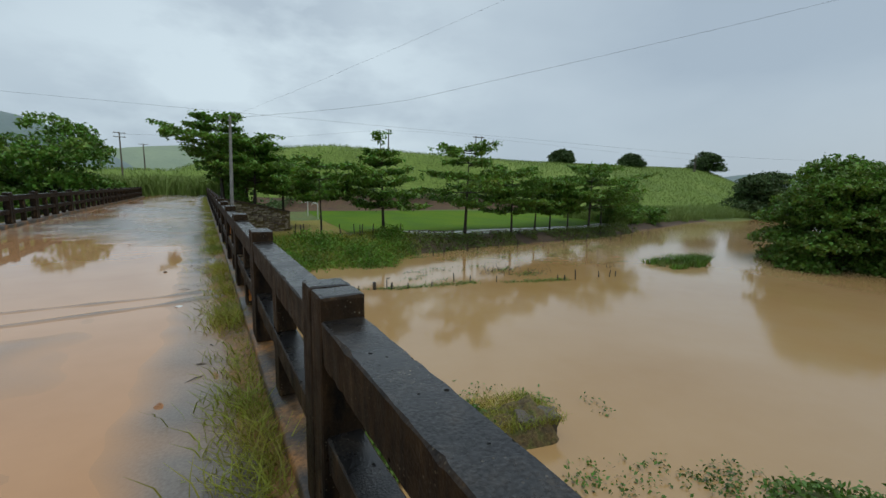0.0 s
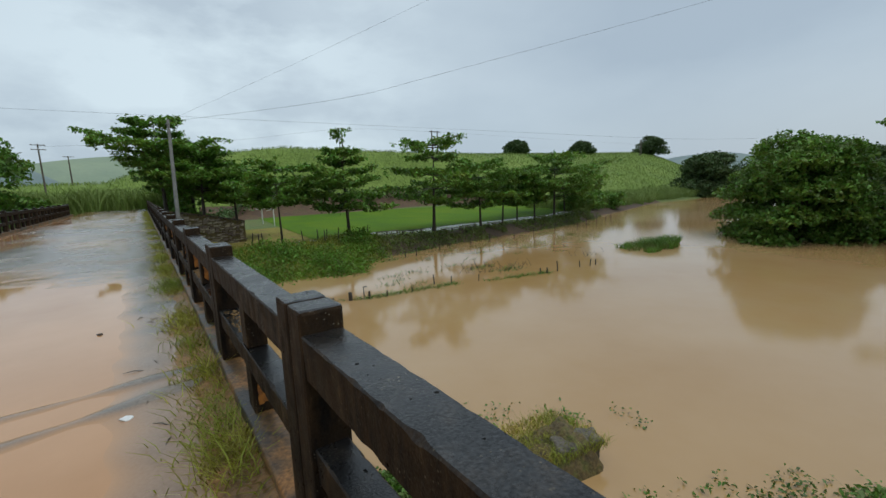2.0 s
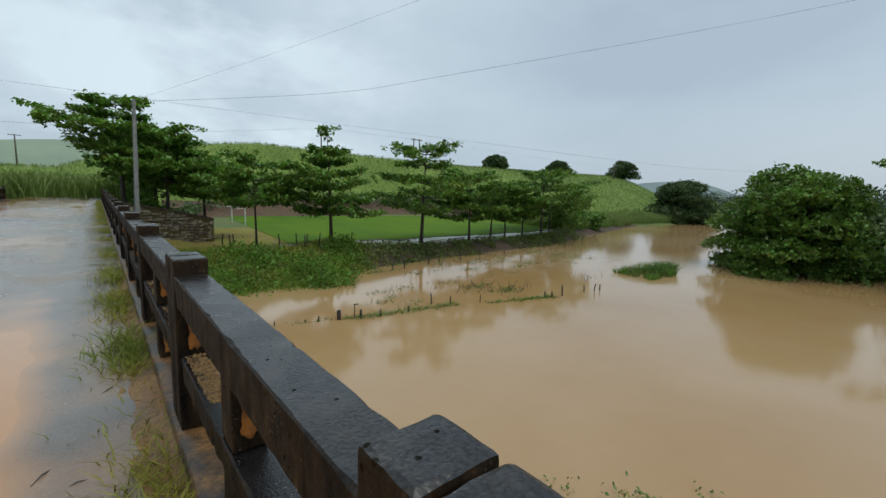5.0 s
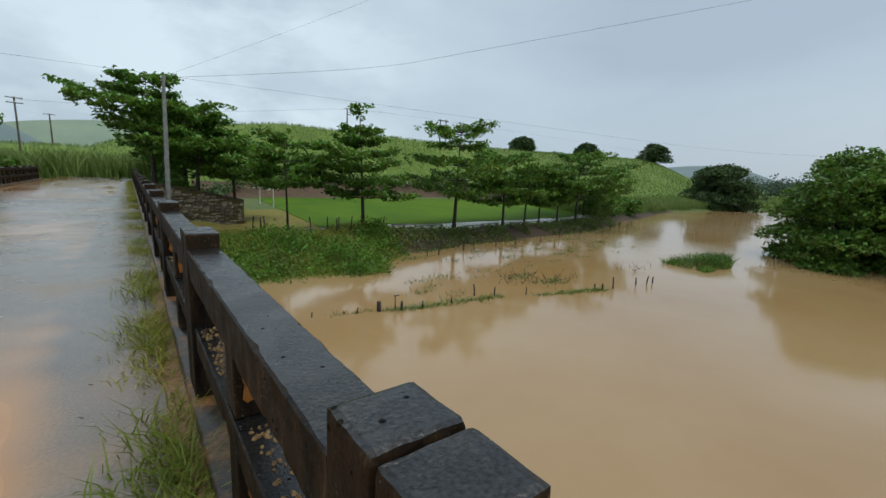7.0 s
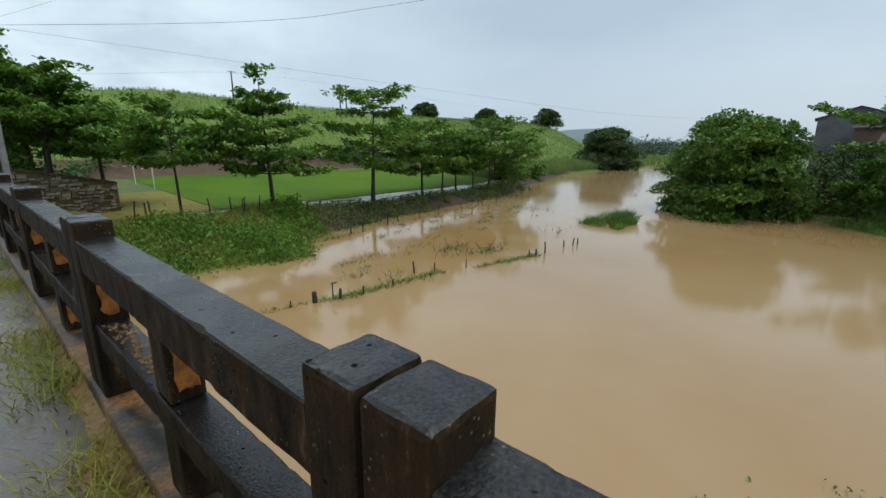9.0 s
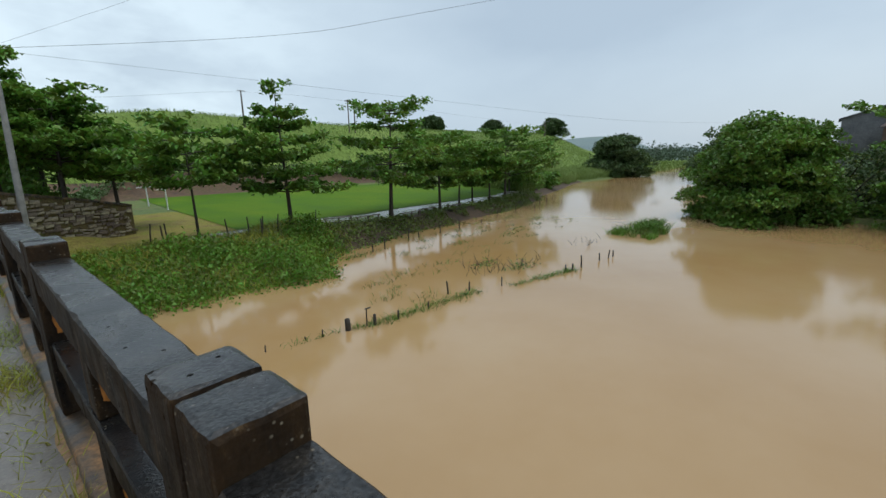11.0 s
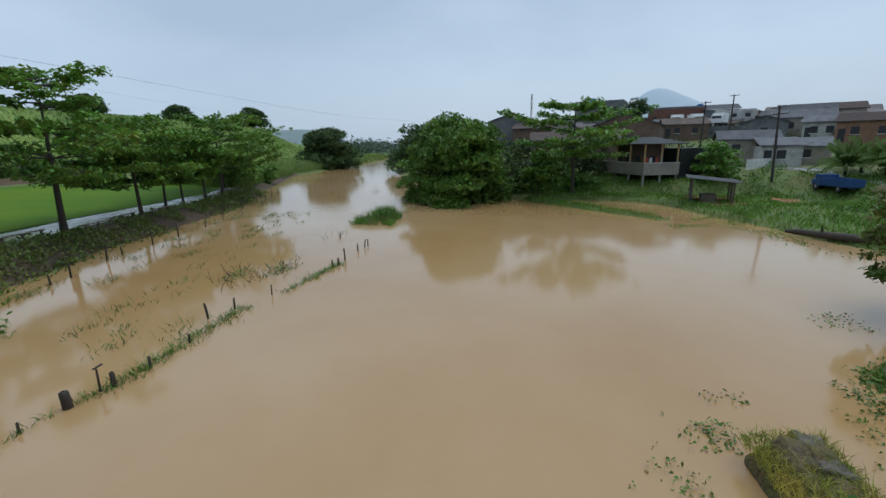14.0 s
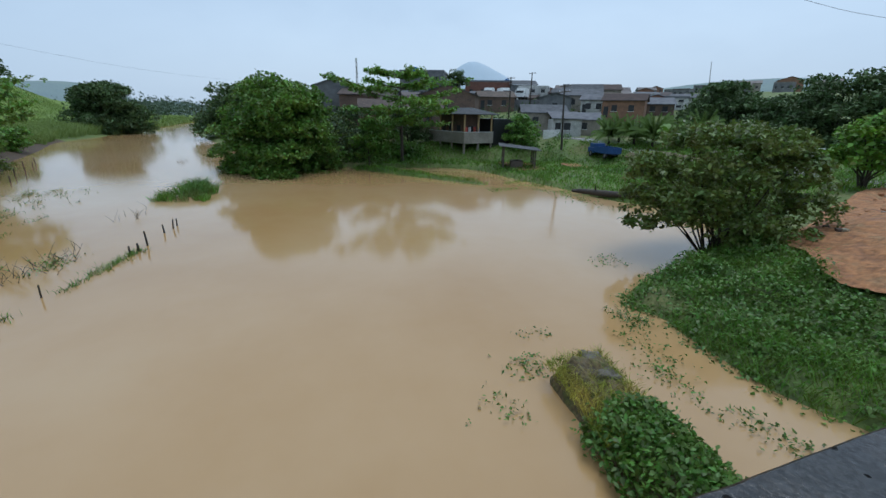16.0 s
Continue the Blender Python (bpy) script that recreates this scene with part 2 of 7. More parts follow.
    sn.inputs["Scale"].default_value, sn.inputs["Detail"].default_value, sn.inputs["Roughness"].default_value = 11.0, 8.0, 0.7
    nt.links.new(mp.outputs["Vector"], sn.inputs["Vector"])
    sr = nt.nodes.new("ShaderNodeValToRGB")
    for e, (p, c) in zip([sr.color_ramp.elements[0], sr.color_ramp.elements[1], sr.color_ramp.elements.new(0.6), sr.color_ramp.elements.new(0.72)],
                         [(0.36, (0.004, 0.0035, 0.0034, 1)), (0.50, (0.0135, 0.0092, 0.006, 1)), (0.59, (0.036, 0.021, 0.010, 1)), (0.71, (0.15, 0.095, 0.045, 1))]):
        e.position, e.color = p, c
    nt.links.new(sn.outputs["Fac"], sr.inputs["Fac"])
    sm = nt.nodes.new("ShaderNodeMix")
    sm.data_type = "RGBA"
    nt.links.new(film.outputs["Result"], sm.inputs["Factor"])
    nt.links.new(sr.outputs["Color"], [i for i in sm.inputs if i.name == "A" and i.type == "RGBA"][0])
    under = [i for i in cm.inputs if i.name == "A" and i.type == "RGBA"][0]
    nt.links.new(under.links[0].from_socket, [i for i in sm.inputs if i.name == "B" and i.type == "RGBA"][0])
    nt.links.new([o for o in sm.outputs if o.type == "RGBA"][0], under)
    nt.links.new([o for o in cm.outputs if o.type == "RGBA"][0], bs.inputs["Base Color"])


wet_tops(M_RAIL, (0.22, 0.185, 0.13), (0.20, 0.36))
M_RUST = mat("orange_lichen_stain", [(0.35, (0.16, 0.055, 0.012)), (0.6, (0.46, 0.17, 0.025))], scale=14, rough=(0.5, 0.8), bump=0.4)
M_KERB = mat("wet_grey_concrete", [(0.3, (0.022, 0.02, 0.018)), (0.48, (0.06, 0.048, 0.035)), (0.6, (0.15, 0.09, 0.042)), (0.75, (0.24, 0.135, 0.055))], scale=2.6, rough=(0.2, 0.5), bump=0.4, bump_scale=30, fine=(0.7, 1.2))
M_ROAD = mat("wet_asphalt", [(0.3, (0.135, 0.118, 0.10)), (0.5, (0.195, 0.168, 0.14)), (0.7, (0.27, 0.205, 0.145))], scale=0.7, rough=(0.14, 0.36), bump=0.3, bump_scale=60, fine=(0.8, 1.15), dist=0.005)
M_MUD = mat("muddy_puddle", [(0.3, (0.44, 0.235, 0.105)), (0.7, (0.54, 0.30, 0.145))], scale=0.5, rough=(0.03, 0.06), bump=0.02, bump_scale=3)
M_WATER = mat("brown_flood_water", [(0.3, (0.37, 0.215, 0.076)), (0.5, (0.422, 0.268, 0.122)), (0.7, (0.46, 0.32, 0.172))], scale=0.05, rough=(0.07, 0.12), bump=0.05, bump_scale=0.9, dist=0.05, spec=0.74)
M_GROUND = mat("grassy_ground", [(0.3, (0.07, 0.10, 0.022)), (0.5, (0.11, 0.155, 0.03)), (0.7, (0.15, 0.14, 0.05))], scale=0.25, rough=(0.7, 0.9), bump=0.6, bump_scale=4, fine=(0.6, 1.3), dist=0.1)
M_PITCH = mat("mown_grass_pitch", [(0.3, (0.054, 0.12, 0.006)), (0.5, (0.086, 0.168, 0.008)), (0.75, (0.135, 0.20, 0.016))], scale=0.16, rough=(0.7, 0.9), bump=0.4, bump_scale=14, fine=(0.8, 1.15), stretch=(1, 0.5, 1), spec=0.1)
M_DIRT = mat("brown_earth", [(0.3, (0.04, 0.028, 0.018)), (0.6, (0.085, 0.056, 0.033)), (0.8, (0.075, 0.075, 0.03))], scale=0.5, rough=(0.7, 0.95), bump=0.6, fine=(0.7, 1.2))
M_REDEARTH = mat("red_earth", [(0.3, (0.21, 0.09, 0.035)), (0.5, (0.37, 0.17, 0.066)), (0.62, (0.29, 0.155, 0.07)), (0.75, (0.33, 0.23, 0.115))], scale=1.4, rough=(0.7, 0.95), bump=0.9, bump_scale=5, fine=(0.6, 1.25), dist=0.08)
M_PATH = mat("wet_pale_path", [(0.35, (0.20, 0.19, 0.17)), (0.6, (0.33, 0.31, 0.28))], scale=0.6, rough=(0.06, 0.35), bump=0.2)
M_CANE = mat("sugar_cane_green", [(0.3, (0.12, 0.175, 0.035)), (0.5, (0.165, 0.235, 0.05)), (0.72, (0.22, 0.285, 0.075))], scale=0.05, rough=(0.7, 0.9), bump=0.7, bump_scale=1.2, fine=(0.7, 1.2), dist=0.4, spec=0.12)
M_CANEB = mat("cane_blades", [(0.3, (0.15, 0.215, 0.045)), (0.6, (0.21, 0.285, 0.065))], scale=0.06, rough=(0.5, 0.8), bump=0, island=0.09, trans=0.25)
M_BARK = mat("dark_wet_bark", [(0.3, (0.022, 0.018, 0.014)), (0.65, (0.065, 0.05, 0.036))], scale=3, rough=(0.6, 0.9), bump=0.6, stretch=(1, 1, 0.3))
LEAFS = {
    "almond": mat("almond_leaves", [(0.3, (0.078, 0.16, 0.024)), (0.55, (0.145, 0.265, 0.036)), (0.75, (0.245, 0.335, 0.045))], scale=0.6, rough=(0.4, 0.65), bump=0, island=0.4, trans=0.3),
    "round": mat("dark_glossy_leaves", [(0.3, (0.075, 0.15, 0.02)), (0.6, (0.14, 0.24, 0.03)), (0.8, (0.22, 0.295, 0.042))], scale=0.35, rough=(0.4, 0.65), bump=0, island=0.45, trans=0.25),
    "far": mat("far_leaves", [(0.3, (0.05, 0.09, 0.028)), (0.7, (0.10, 0.15, 0.045))], scale=0.3, rough=(0.6, 0.8), bump=0, island=0.35, trans=0.2),
    "bush": mat("brownish_bush_leaves", [(0.3, (0.075, 0.13, 0.022)), (0.6, (0.15, 0.19, 0.034)), (0.8, (0.23, 0.20, 0.05))], scale=0.8, rough=(0.4, 0.65), bump=0, island=0.45, trans=0.25),
    "weeds": mat("low_weed_leaves", [(0.3, (0.09, 0.18, 0.016)), (0.6, (0.155, 0.27, 0.026)), (0.8, (0.25, 0.32, 0.045))], scale=0.5, rough=(0.45, 0.7), bump=0, island=0.45, trans=0.3),
    "vines": mat("vine_leaves", [(0.3, (0.07, 0.14, 0.02)), (0.6, (0.12, 0.215, 0.028)), (0.8, (0.18, 0.27, 0.04))], scale=0.7, rough=(0.35, 0.6), bump=0, island=0.4, trans=0.3),
    "palm": mat("palm_leaves", [(0.3, (0.11, 0.18, 0.035)), (0.7, (0.20, 0.28, 0.065))], scale=0.6, rough=(0.4, 0.6), bump=0, island=0.3, trans=0.25),
    "grass": mat("verge_grass", [(0.3, (0.17, 0.22, 0.022)), (0.5, (0.29, 0.30, 0.035)), (0.68, (0.42, 0.33, 0.06))], scale=0.9, rough=(0.5, 0.7), bump=0, island=0.4, trans=0.3),
}
M_STONE = mat("mossy_stone", [(0.3, (0.11, 0.09, 0.068)), (0.55, (0.23, 0.185, 0.135)), (0.75, (0.40, 0.325, 0.24))], scale=2.0, rough=(0.6, 0.9), bump=0.7, fine=(0.6, 1.3), objrand=0.5)
M_MOSS = mat("wet_mossy_masonry", [(0.3, (0.045, 0.036, 0.016)), (0.5, (0.12, 0.083, 0.03)), (0.7, (0.09, 0.11, 0.022))], scale=2.5, rough=(0.5, 0.9), bump=0.9, bump_scale=12, fine=(0.5, 1.4), dist=0.05)
M_PLASTER = mat("aged_white_plaster", [(0.3, (0.30, 0.29, 0.27)), (0.5, (0.52, 0.51, 0.48)), (0.7, (0.66, 0.65, 0.62))], scale=0.9, rough=(0.7, 0.9), bump=0.1, fine=(0.75, 1.1), objrand=0.15)
M_BRICK = mat("red_brick_wall", [(0.3, (0.15, 0.075, 0.052)), (0.6, (0.23, 0.115, 0.075))], scale=1.4, rough=(0.7, 0.95), bump=0.4, fine=(0.75, 1.2), objrand=0.2)
M_TILE = mat("old_clay_tile_roof", [(0.3, (0.07, 0.058, 0.052)), (0.6, (0.12, 0.092, 0.08)), (0.8, (0.17, 0.125, 0.10))], scale=1.2, rough=(0.75, 0.95), bump=0.5, fine=(0.7, 1.2), objrand=0.3, spec=0.15)
M_FIBRO = mat("grey_fibre_cement_roof", [(0.3, (0.07, 0.072, 0.078)), (0.6, (0.14, 0.142, 0.15))], scale=1.0, rough=(0.7, 0.95), bump=0.3, objrand=0.35, spec=0.15)
M_DARK = mat("dark_opening", [(0.3, (0.012, 0.013, 0.015)), (0.7, (0.03, 0.03, 0.033))], scale=2, rough=(0.3, 0.6), bump=0)
M_WOOD = mat("weathered_wood", [(0.3, (0.06, 0.05, 0.04)), (0.6, (0.15, 0.12, 0.09))], scale=3, rough=(0.6, 0.9), bump=0.5, stretch=(1, 1, 0.2))
M_POLE = mat("grey_pole_concrete", [(0.3, (0.17, 0.165, 0.155)), (0.6, (0.29, 0.28, 0.26))], scale=2, rough=(0.6, 0.9), bump=0.3)
M_WIRE = mat("black_cable", [(0.3, (0.03, 0.032, 0.035)), (0.7, (0.05, 0.05, 0.055))], scale=2, rough=(0.4, 0.6), bump=0)
M_WHITE = mat("white_paint", [(0.3, (0.62, 0.62, 0.6)), (0.6, (0.78, 0.78, 0.76))], scale=3, rough=(0.4, 0.6), bump=0.1)
M_BLUE = mat("blue_truck_paint", [(0.3, (0.015, 0.05, 0.16)), (0.7, (0.03, 0.085, 0.24))], scale=3, rough=(0.3, 0.5), bump=0.1)
M_RUBBER = mat("black_rubber", [(0.3, (0.012, 0.012, 0.012)), (0.7, (0.03, 0.03, 0.03))], scale=6, rough=(0.7, 0.9), bump=0.1)
M_RED = mat("faded_red_paint", [(0.3, (0.42, 0.06, 0.045)), (0.7, (0.55, 0.11, 0.08))], scale=2, rough=(0.6, 0.8), bump=0.1)
# Hill colours with distance haze painted into the base, so all are paler.
M_FARHILL = mat("haze_tinted_woods", [(0.3, (0.15, 0.20, 0.21)), (0.6, (0.19, 0.245, 0.23)), (0.8, (0.23, 0.28, 0.24))], scale=0.02, rough=(0.8, 0.95), bump=0.5, bump_scale=0.2, dist=2)
M_MOUNT = mat("haze_tinted_rock", [(0.3, (0.42, 0.50, 0.57)), (0.6, (0.46, 0.53, 0.59))], scale=0.01, rough=(0.9, 1.0), bump=0.3, bump_scale=0.06, dist=4, spec=0.1)
M_HAZEHILL = mat("haze_tinted_pasture", [(0.3, (0.21, 0.27, 0.19)), (0.7, (0.27, 0.33, 0.22))], scale=0.03, rough=(0.8, 0.95), bump=0.3, bump_scale=0.2, dist=2)
M_FARROOF = mat("far_roof", [(0.3, (0.11, 0.10, 0.10)), (0.6, (0.19, 0.165, 0.155))], scale=0.7, rough=(0.75, 0.95), bump=0.2, objrand=0.35, spec=0.15)


# ---------------------------------------------------------------- mesh helpers
def link(name, me, material, parent=None, label=""):
    if material:
        me.materials.append(material)
    ob = new(name, me)
    if parent is not None:
        ob.parent = parent
    if label:
        ob["label"] = label
    return ob


def part(name, bm, material, parent=None, label="", smooth=False):
    me = bpy.data.meshes.new(name)
    bm.to_mesh(me)
    bm.free()
    if smooth:
        for p in me.polygons:
            p.use_smooth = True
    return link(name, me, material, parent, label)


def arrays(name, verts, faces, material, parent=None, label="", smooth=False):
    me = bpy.data.meshes.new(name)
    v = np.asarray(verts, dtype=np.float32).reshape(-1, 3)
    f = np.asarray(faces, dtype=np.int32)
    n = f.shape[1]
    me.vertices.add(len(v))
    me.vertices.foreach_set("co", v.ravel())
    me.loops.add(f.size)
    me.loops.foreach_set("vertex_index", f.ravel())
    me.polygons.add(len(f))
    me.polygons.foreach_set("loop_start", np.arange(0, f.size, n, dtype=np.int32))
    if smooth:
        me.polygons.foreach_set("use_smooth", np.ones(len(f), dtype=bool))
    me.update(calc_edges=True)
    me.validate()
    return link(name, me, material, parent, label)


def empty(name, x, y, z, rz=0.0):
    ob = new(name)
    ob.empty_display_size = 0.2
    ob.matrix_basis = pose(x, y, z, 0, 0, rz)
    return ob


def box(bm, x0, y0, z0, x1, y1, z1, bevel=0.0, wear=0.0, rng=None):
    vs = [bm.verts.new((x, y, z)) for z in (z0, z1) for y in (y0, y1) for x in (x0, x1)]
    fs = [bm.faces.new([vs[i] for i in q]) for q in ((0, 2, 3, 1), (4, 5, 7, 6), (0, 1, 5, 4), (2, 6, 7, 3), (0, 4, 6, 2), (1, 3, 7, 5))]
    if bevel:
        es = list({e for f in fs for e in f.edges})
        bmesh.ops.bevel(bm, geom=es, offset=bevel, segments=2, affect="EDGES", profile=0.6)
    return vs


def tube(points, radii, sides=7):
    """Tapered tube along points as vertex and face lists."""
    pts = [Vector(p) for p in points]
    vs, fs = [], []
    for i, (p, r) in enumerate(zip(pts, radii)):
        d = (pts[min(i + 1, len(pts) - 1)] - pts[max(i - 1, 0)]).normalized()
        a = d.orthogonal().normalized() if abs(d.z) < 0.9 else Vector((1, 0, 0))
        a = (a - d * a.dot(d)).normalized()
        b = d.cross(a)
        for k in range(sides):
            t = 2 * math.pi * k / sides
            vs.append(p + (a * math.cos(t) + b * math.sin(t)) * r)
    for i in range(len(pts) - 1):
        for k in range(sides):
            k2 = (k + 1) % sides
            fs.append((i * sides + k, i * sides + k2, (i + 1) * sides + k2, (i + 1) * sides + k))
    return vs, fs


def tubes(name, lines, material, parent=None, label="", sides=7):
    vs, fs = [], []
    for pts, rad in lines:
        v, f = tube(pts, rad, sides)
        o = len(vs)
        vs += [tuple(p) for p in v]
        fs += [tuple(i + o for i in q) for q in f]
    return arrays(name, vs, fs, material, parent, label, smooth=True)


def leaves(name, centres, size, material, parent=None, label="", rng=None, spread=0.3, per=6, flat=0.6, aspect=0.55, droop=0.15):
    """Many small leaf blades round the centres. flat: how level they lie."""
    c = np.repeat(np.asarray(centres, float).reshape(-1, 3), per, axis=0)
    n = len(c)
    c = c + rng.normal(size=(n, 3)) * spread * np.array([1, 1, 0.6])
    nrm = rng.normal(size=(n, 3)) * (1 - flat)
    nrm[:, 2] += flat
    nrm /= np.linalg.norm(nrm, axis=1, keepdims=True) + 1e-9
    a = rng.normal(size=(n, 3))
    a -= nrm * (a * nrm).sum(1, keepdims=True)
    a /= np.linalg.norm(a, axis=1, keepdims=True) + 1e-9
    b = np.cross(nrm, a)
    s = size * rng.uniform(0.6, 1.3, (n, 1))
    down = np.array([0, 0, -1.0]) * s * droop
    v = np.stack([c - a * s * 0.5, c + b * s * 0.5 * aspect - down * 0.4, c + a * s * 0.5 + down, c - b * s * 0.5 * aspect - down * 0.4], 1)
    f = np.arange(n * 4).reshape(n, 4)
    return arrays(name, v.reshape(-1, 3), f, material, parent, label)


def blades(name, roots, height, width, material, parent=None, label="", rng=None, lean=0.35):
    """Grass or cane blades: bent strips of two quads each."""
    r = np.asarray(roots, float).reshape(-1, 3)
    n = len(r)
    h = height * rng.uniform(0.5, 1.15, (n, 1))
    ang = rng.uniform(0, 2 * np.pi, n)
    d = np.stack([np.cos(ang), np.sin(ang), np.zeros(n)], 1)
    ang2 = rng.uniform(0, 2 * np.pi, n)
    s = np.stack([np.cos(ang2), np.sin(ang2), np.zeros(n)], 1) * width / 2
    up = np.array([0, 0, 1.0])
    m = r + up * h * 0.6 + d * h * lean * 0.35
    t = r + up * h * 0.95 + d * h * lean
    v = np.stack([r - s, r + s, m + s * 0.8, m - s * 0.8, t + s * 0.12, t - s * 0.12], 1)
    i = np.arange(n)[:, None] * 6
    f = np.concatenate([i + np.array([[0, 1, 2, 3]]), i + np.array([[3, 2, 4, 5]])])
    return arrays(name, v.reshape(-1, 3), f, material, parent, label)


# ---------------------------------------------------------------- the lie of the land
WATER = -5.04
NX = [-400, -100, -30, -6, 4, 8, 13, 15, 17, 25, 31, 43, 59, 66, 105, 131, 178, 268, 400, 700]
NY = [85, 50, 38, 34, 32.8, 31.7, 31.3, 34, 35.7, 37.6, 37.8, 38.7, 42.5, 46, 55, 54, 58, 61, 75, 110]
FOOT_X, FOOT_Y = [-60, 10, 60, 90, 130, 200, 262, 400], [80, 92, 96, 84, 72, 82, 105, 118]
EARTH_X, EARTH_Y = [2, 6.6, 8.1, 10.5, 13, 20], [-2.2, -2.6, -3.0, -4.9, -8.4, -17]
STREET_X, STREET_Y = [4, 20, 34, 44, 50, 64], [-38, -28.5, -25.2, -26.4, -25.6, -22]
SX = [-400, -100, -10, 0, 3.5, 5.2, 7.8, 9.3, 10.6, 11.4, 12.3, 13.4, 15.3, 18, 23, 26, 30, 34, 38, 42, 45, 48, 50, 51.5, 53, 56, 60, 107, 150, 207, 268, 400, 700]
SY = [30, -5, 0, 2.5, 3.2, 3.6, 3.3, 3.0, 3.4, 2.3, -0.8, -3.2, -6.9, -10.5, -12, -9.9, -9.0, -8.6, -7.8, -7.6, -7.0, -5.5, -2.5, 4.0, 9.6, 13, 17, 31, 42, 50, 55.5, 70, 105]


def fbm(x, y, s, seed):
    """Smooth random field from summed sines, for arrays."""
    g = np.random.RandomState(seed)
    out = np.zeros_like(x)
    for k in range(14):
        a, p, f = g.uniform(0, 2 * np.pi), g.uniform(0, 2 * np.pi), g.uniform(0.5, 3.0)
        out += np.sin((x * np.cos(a) + y * np.sin(a)) * f / s + p) / f ** 0.7
    return out / 6


def ease(v, a, b):
    t = np.clip((v - a) / (b - a), 0, 1)
    return t * t * (3 - 2 * t)


def height(x, y):
    x, y = np.asarray(x, float), np.asarray(y, float)
    yn = np.interp(x, NX, NY) + 0.5 * fbm(x, y, 3.0, 1) * ease(np.abs(x), 0, 12)
    ys = np.interp(x, SX, SY) + 0.4 * fbm(x, y, 2.0, 2)
    # north side: bank, level pitch, earth step, cane hill
    d = y - yn
    wide = np.interp(x, [0, 14, 18, 60, 140], [9, 8, 3.2, 3.4, 8])
    flat = np.interp(x, [0, 8, 16, 26, 80], [-3.0, -3.35, -3.4, -3.95, -4.0])
    flat = flat + (-3.68 - flat) * ease(d, 4, 12)
    bank = -5.35 + np.clip(d, -3, 0) * 0.35 + (flat + 5.35) * ease(d, -0.3, 1.0) * ease(d, -1, wide)
    foot = np.interp(x, FOOT_X, FOOT_Y)
    crest = np.interp(x, [-60, 73, 131, 262, 400, 700], [108, 110, 133, 150, 180, 240])
    top = np.interp(x, [-200, -60, -6, 8, 30, 73, 110, 131, 186, 262, 320, 400, 700], [3, 4, 4.5, 10.0, 12.6, 11.8, 12.8, 13.8, 14.9, 17.6, 10, 7, 6])
    hill = (top + 3.4) * ease(y, foot - 4, crest + 6) ** 0.8 - np.clip(y - crest - 25, 0, 150) * 0.05
    north = bank + hill * (d > 0) + 0.12 * fbm(x, y, 2.5, 3) * ease(d, 0, 2) * (1 - ease(d, 6, 9))
    road = ease(-np.abs(x + 2.7), -9.5, -4.2)
    west = ease(-x, -3, 12)
    north = np.where(d > 0, north + np.maximum(0, -0.25 - north) * np.maximum(road * ease(y, 47.0, 50.5), west * ease(y, 52, 64)), north)
    # south side: low bank, rising towards the town and the road bank
    e = ys - y
    south = -5.35 + np.clip(e, -3, 0) * 0.4 + 0.75 * ease(e, -0.4, 1.2) + 1.2 * (ease(e, 1, 14) + (ease(e, 13, 24) - ease(e, 1, 14)) * ease(x, 36, 42) * (1 - ease(x, 58, 66))) + 0.7 * ease(e, 10, 40)
    away = np.hypot(x, y - 14)
    south += np.interp(away, [56, 75, 95, 120, 150, 260, 330, 600], [0, 1.2, 4.2, 7.0, 8.8, 16, 20, 19]) * ease(e, 4, 16) * ease(x, 42, 72) * (1 - ease(y + 0.12 * x, 8, 24))
    street = np.interp(x, STREET_X, STREET_Y)
    south += 0.75 * ease(street + 1.3 - y, -1.3, 0.5) * ease(x, 22, 28) * (1 - ease(x, 54, 64))
    south += ease(-np.abs(x + 2.7), -16, -4) * ease(e, 2.5, 11) * 3.3
    along = np.clip(((x - 36.8) * 14.2 + (y + 3.0) * 8.5) / (14.2 ** 2 + 8.5 ** 2), 0, 1)
    spit = np.hypot(x - 36.8 - 14.2 * along, y + 3.0 - 8.5 * along) / (0.7 + 0.9 * along)
    south = np.maximum(south, -4.85 - 0.3 * np.minimum(spit, 2) ** 2 + 0.1 * fbm(x, y, 1.1, 17))
    south += 0.3 * fbm(x, y, 2.6, 18) * ease(e, 2, 7) * ease(x, 22, 28)
    south += 0.15 * fbm(x, y, 1.7, 4) * ease(e, 0, 3)
    return np.where(y > (yn + ys) / 2, north, south)


def ticks(rows):
    out = []
    for a, b, s in rows:
        out += list(np.arange(a, b, s))
    return np.array(out + [rows[-1][1]])


gx = ticks([(-2400, -400, 250), (-400, -60, 20), (-60, -12, 4), (-12, 60, 0.6), (60, 150, 2), (150, 420, 9), (420, 2600, 180)])
gy = ticks([(-2400, -400, 250), (-400, -60, 14), (-60, -12, 1.5), (-12, 6, 0.4), (6, 28, 3), (28, 52, 0.5), (52, 150, 2), (150, 420, 12), (420, 2600, 180)])
X, Y = np.meshgrid(gx, gy)
Z = height(X, Y)
verts = np.stack([X, Y, Z], -1).reshape(-1, 3)
ii = np.arange(len(gx) - 1)[None, :] + np.arange(len(gy) - 1)[:, None] * len(gx)
quads = np.stack([ii, ii + 1, ii + 1 + len(gx), ii + len(gx)], -1).reshape(-1, 4)
ground = arrays("ground", verts, quads, M_GROUND, smooth=True)
tagged(ground, "uneven grassy river banks and low land", "ground", kind="structure")
cx, cy = X[:-1, :-1].ravel(), Y[:-1, :-1].ravel()
ynq = np.interp(cx, NX, NY)
footq = np.interp(cx, FOOT_X, FOOT_Y)
slot = np.zeros(len(cx), dtype=np.int32)
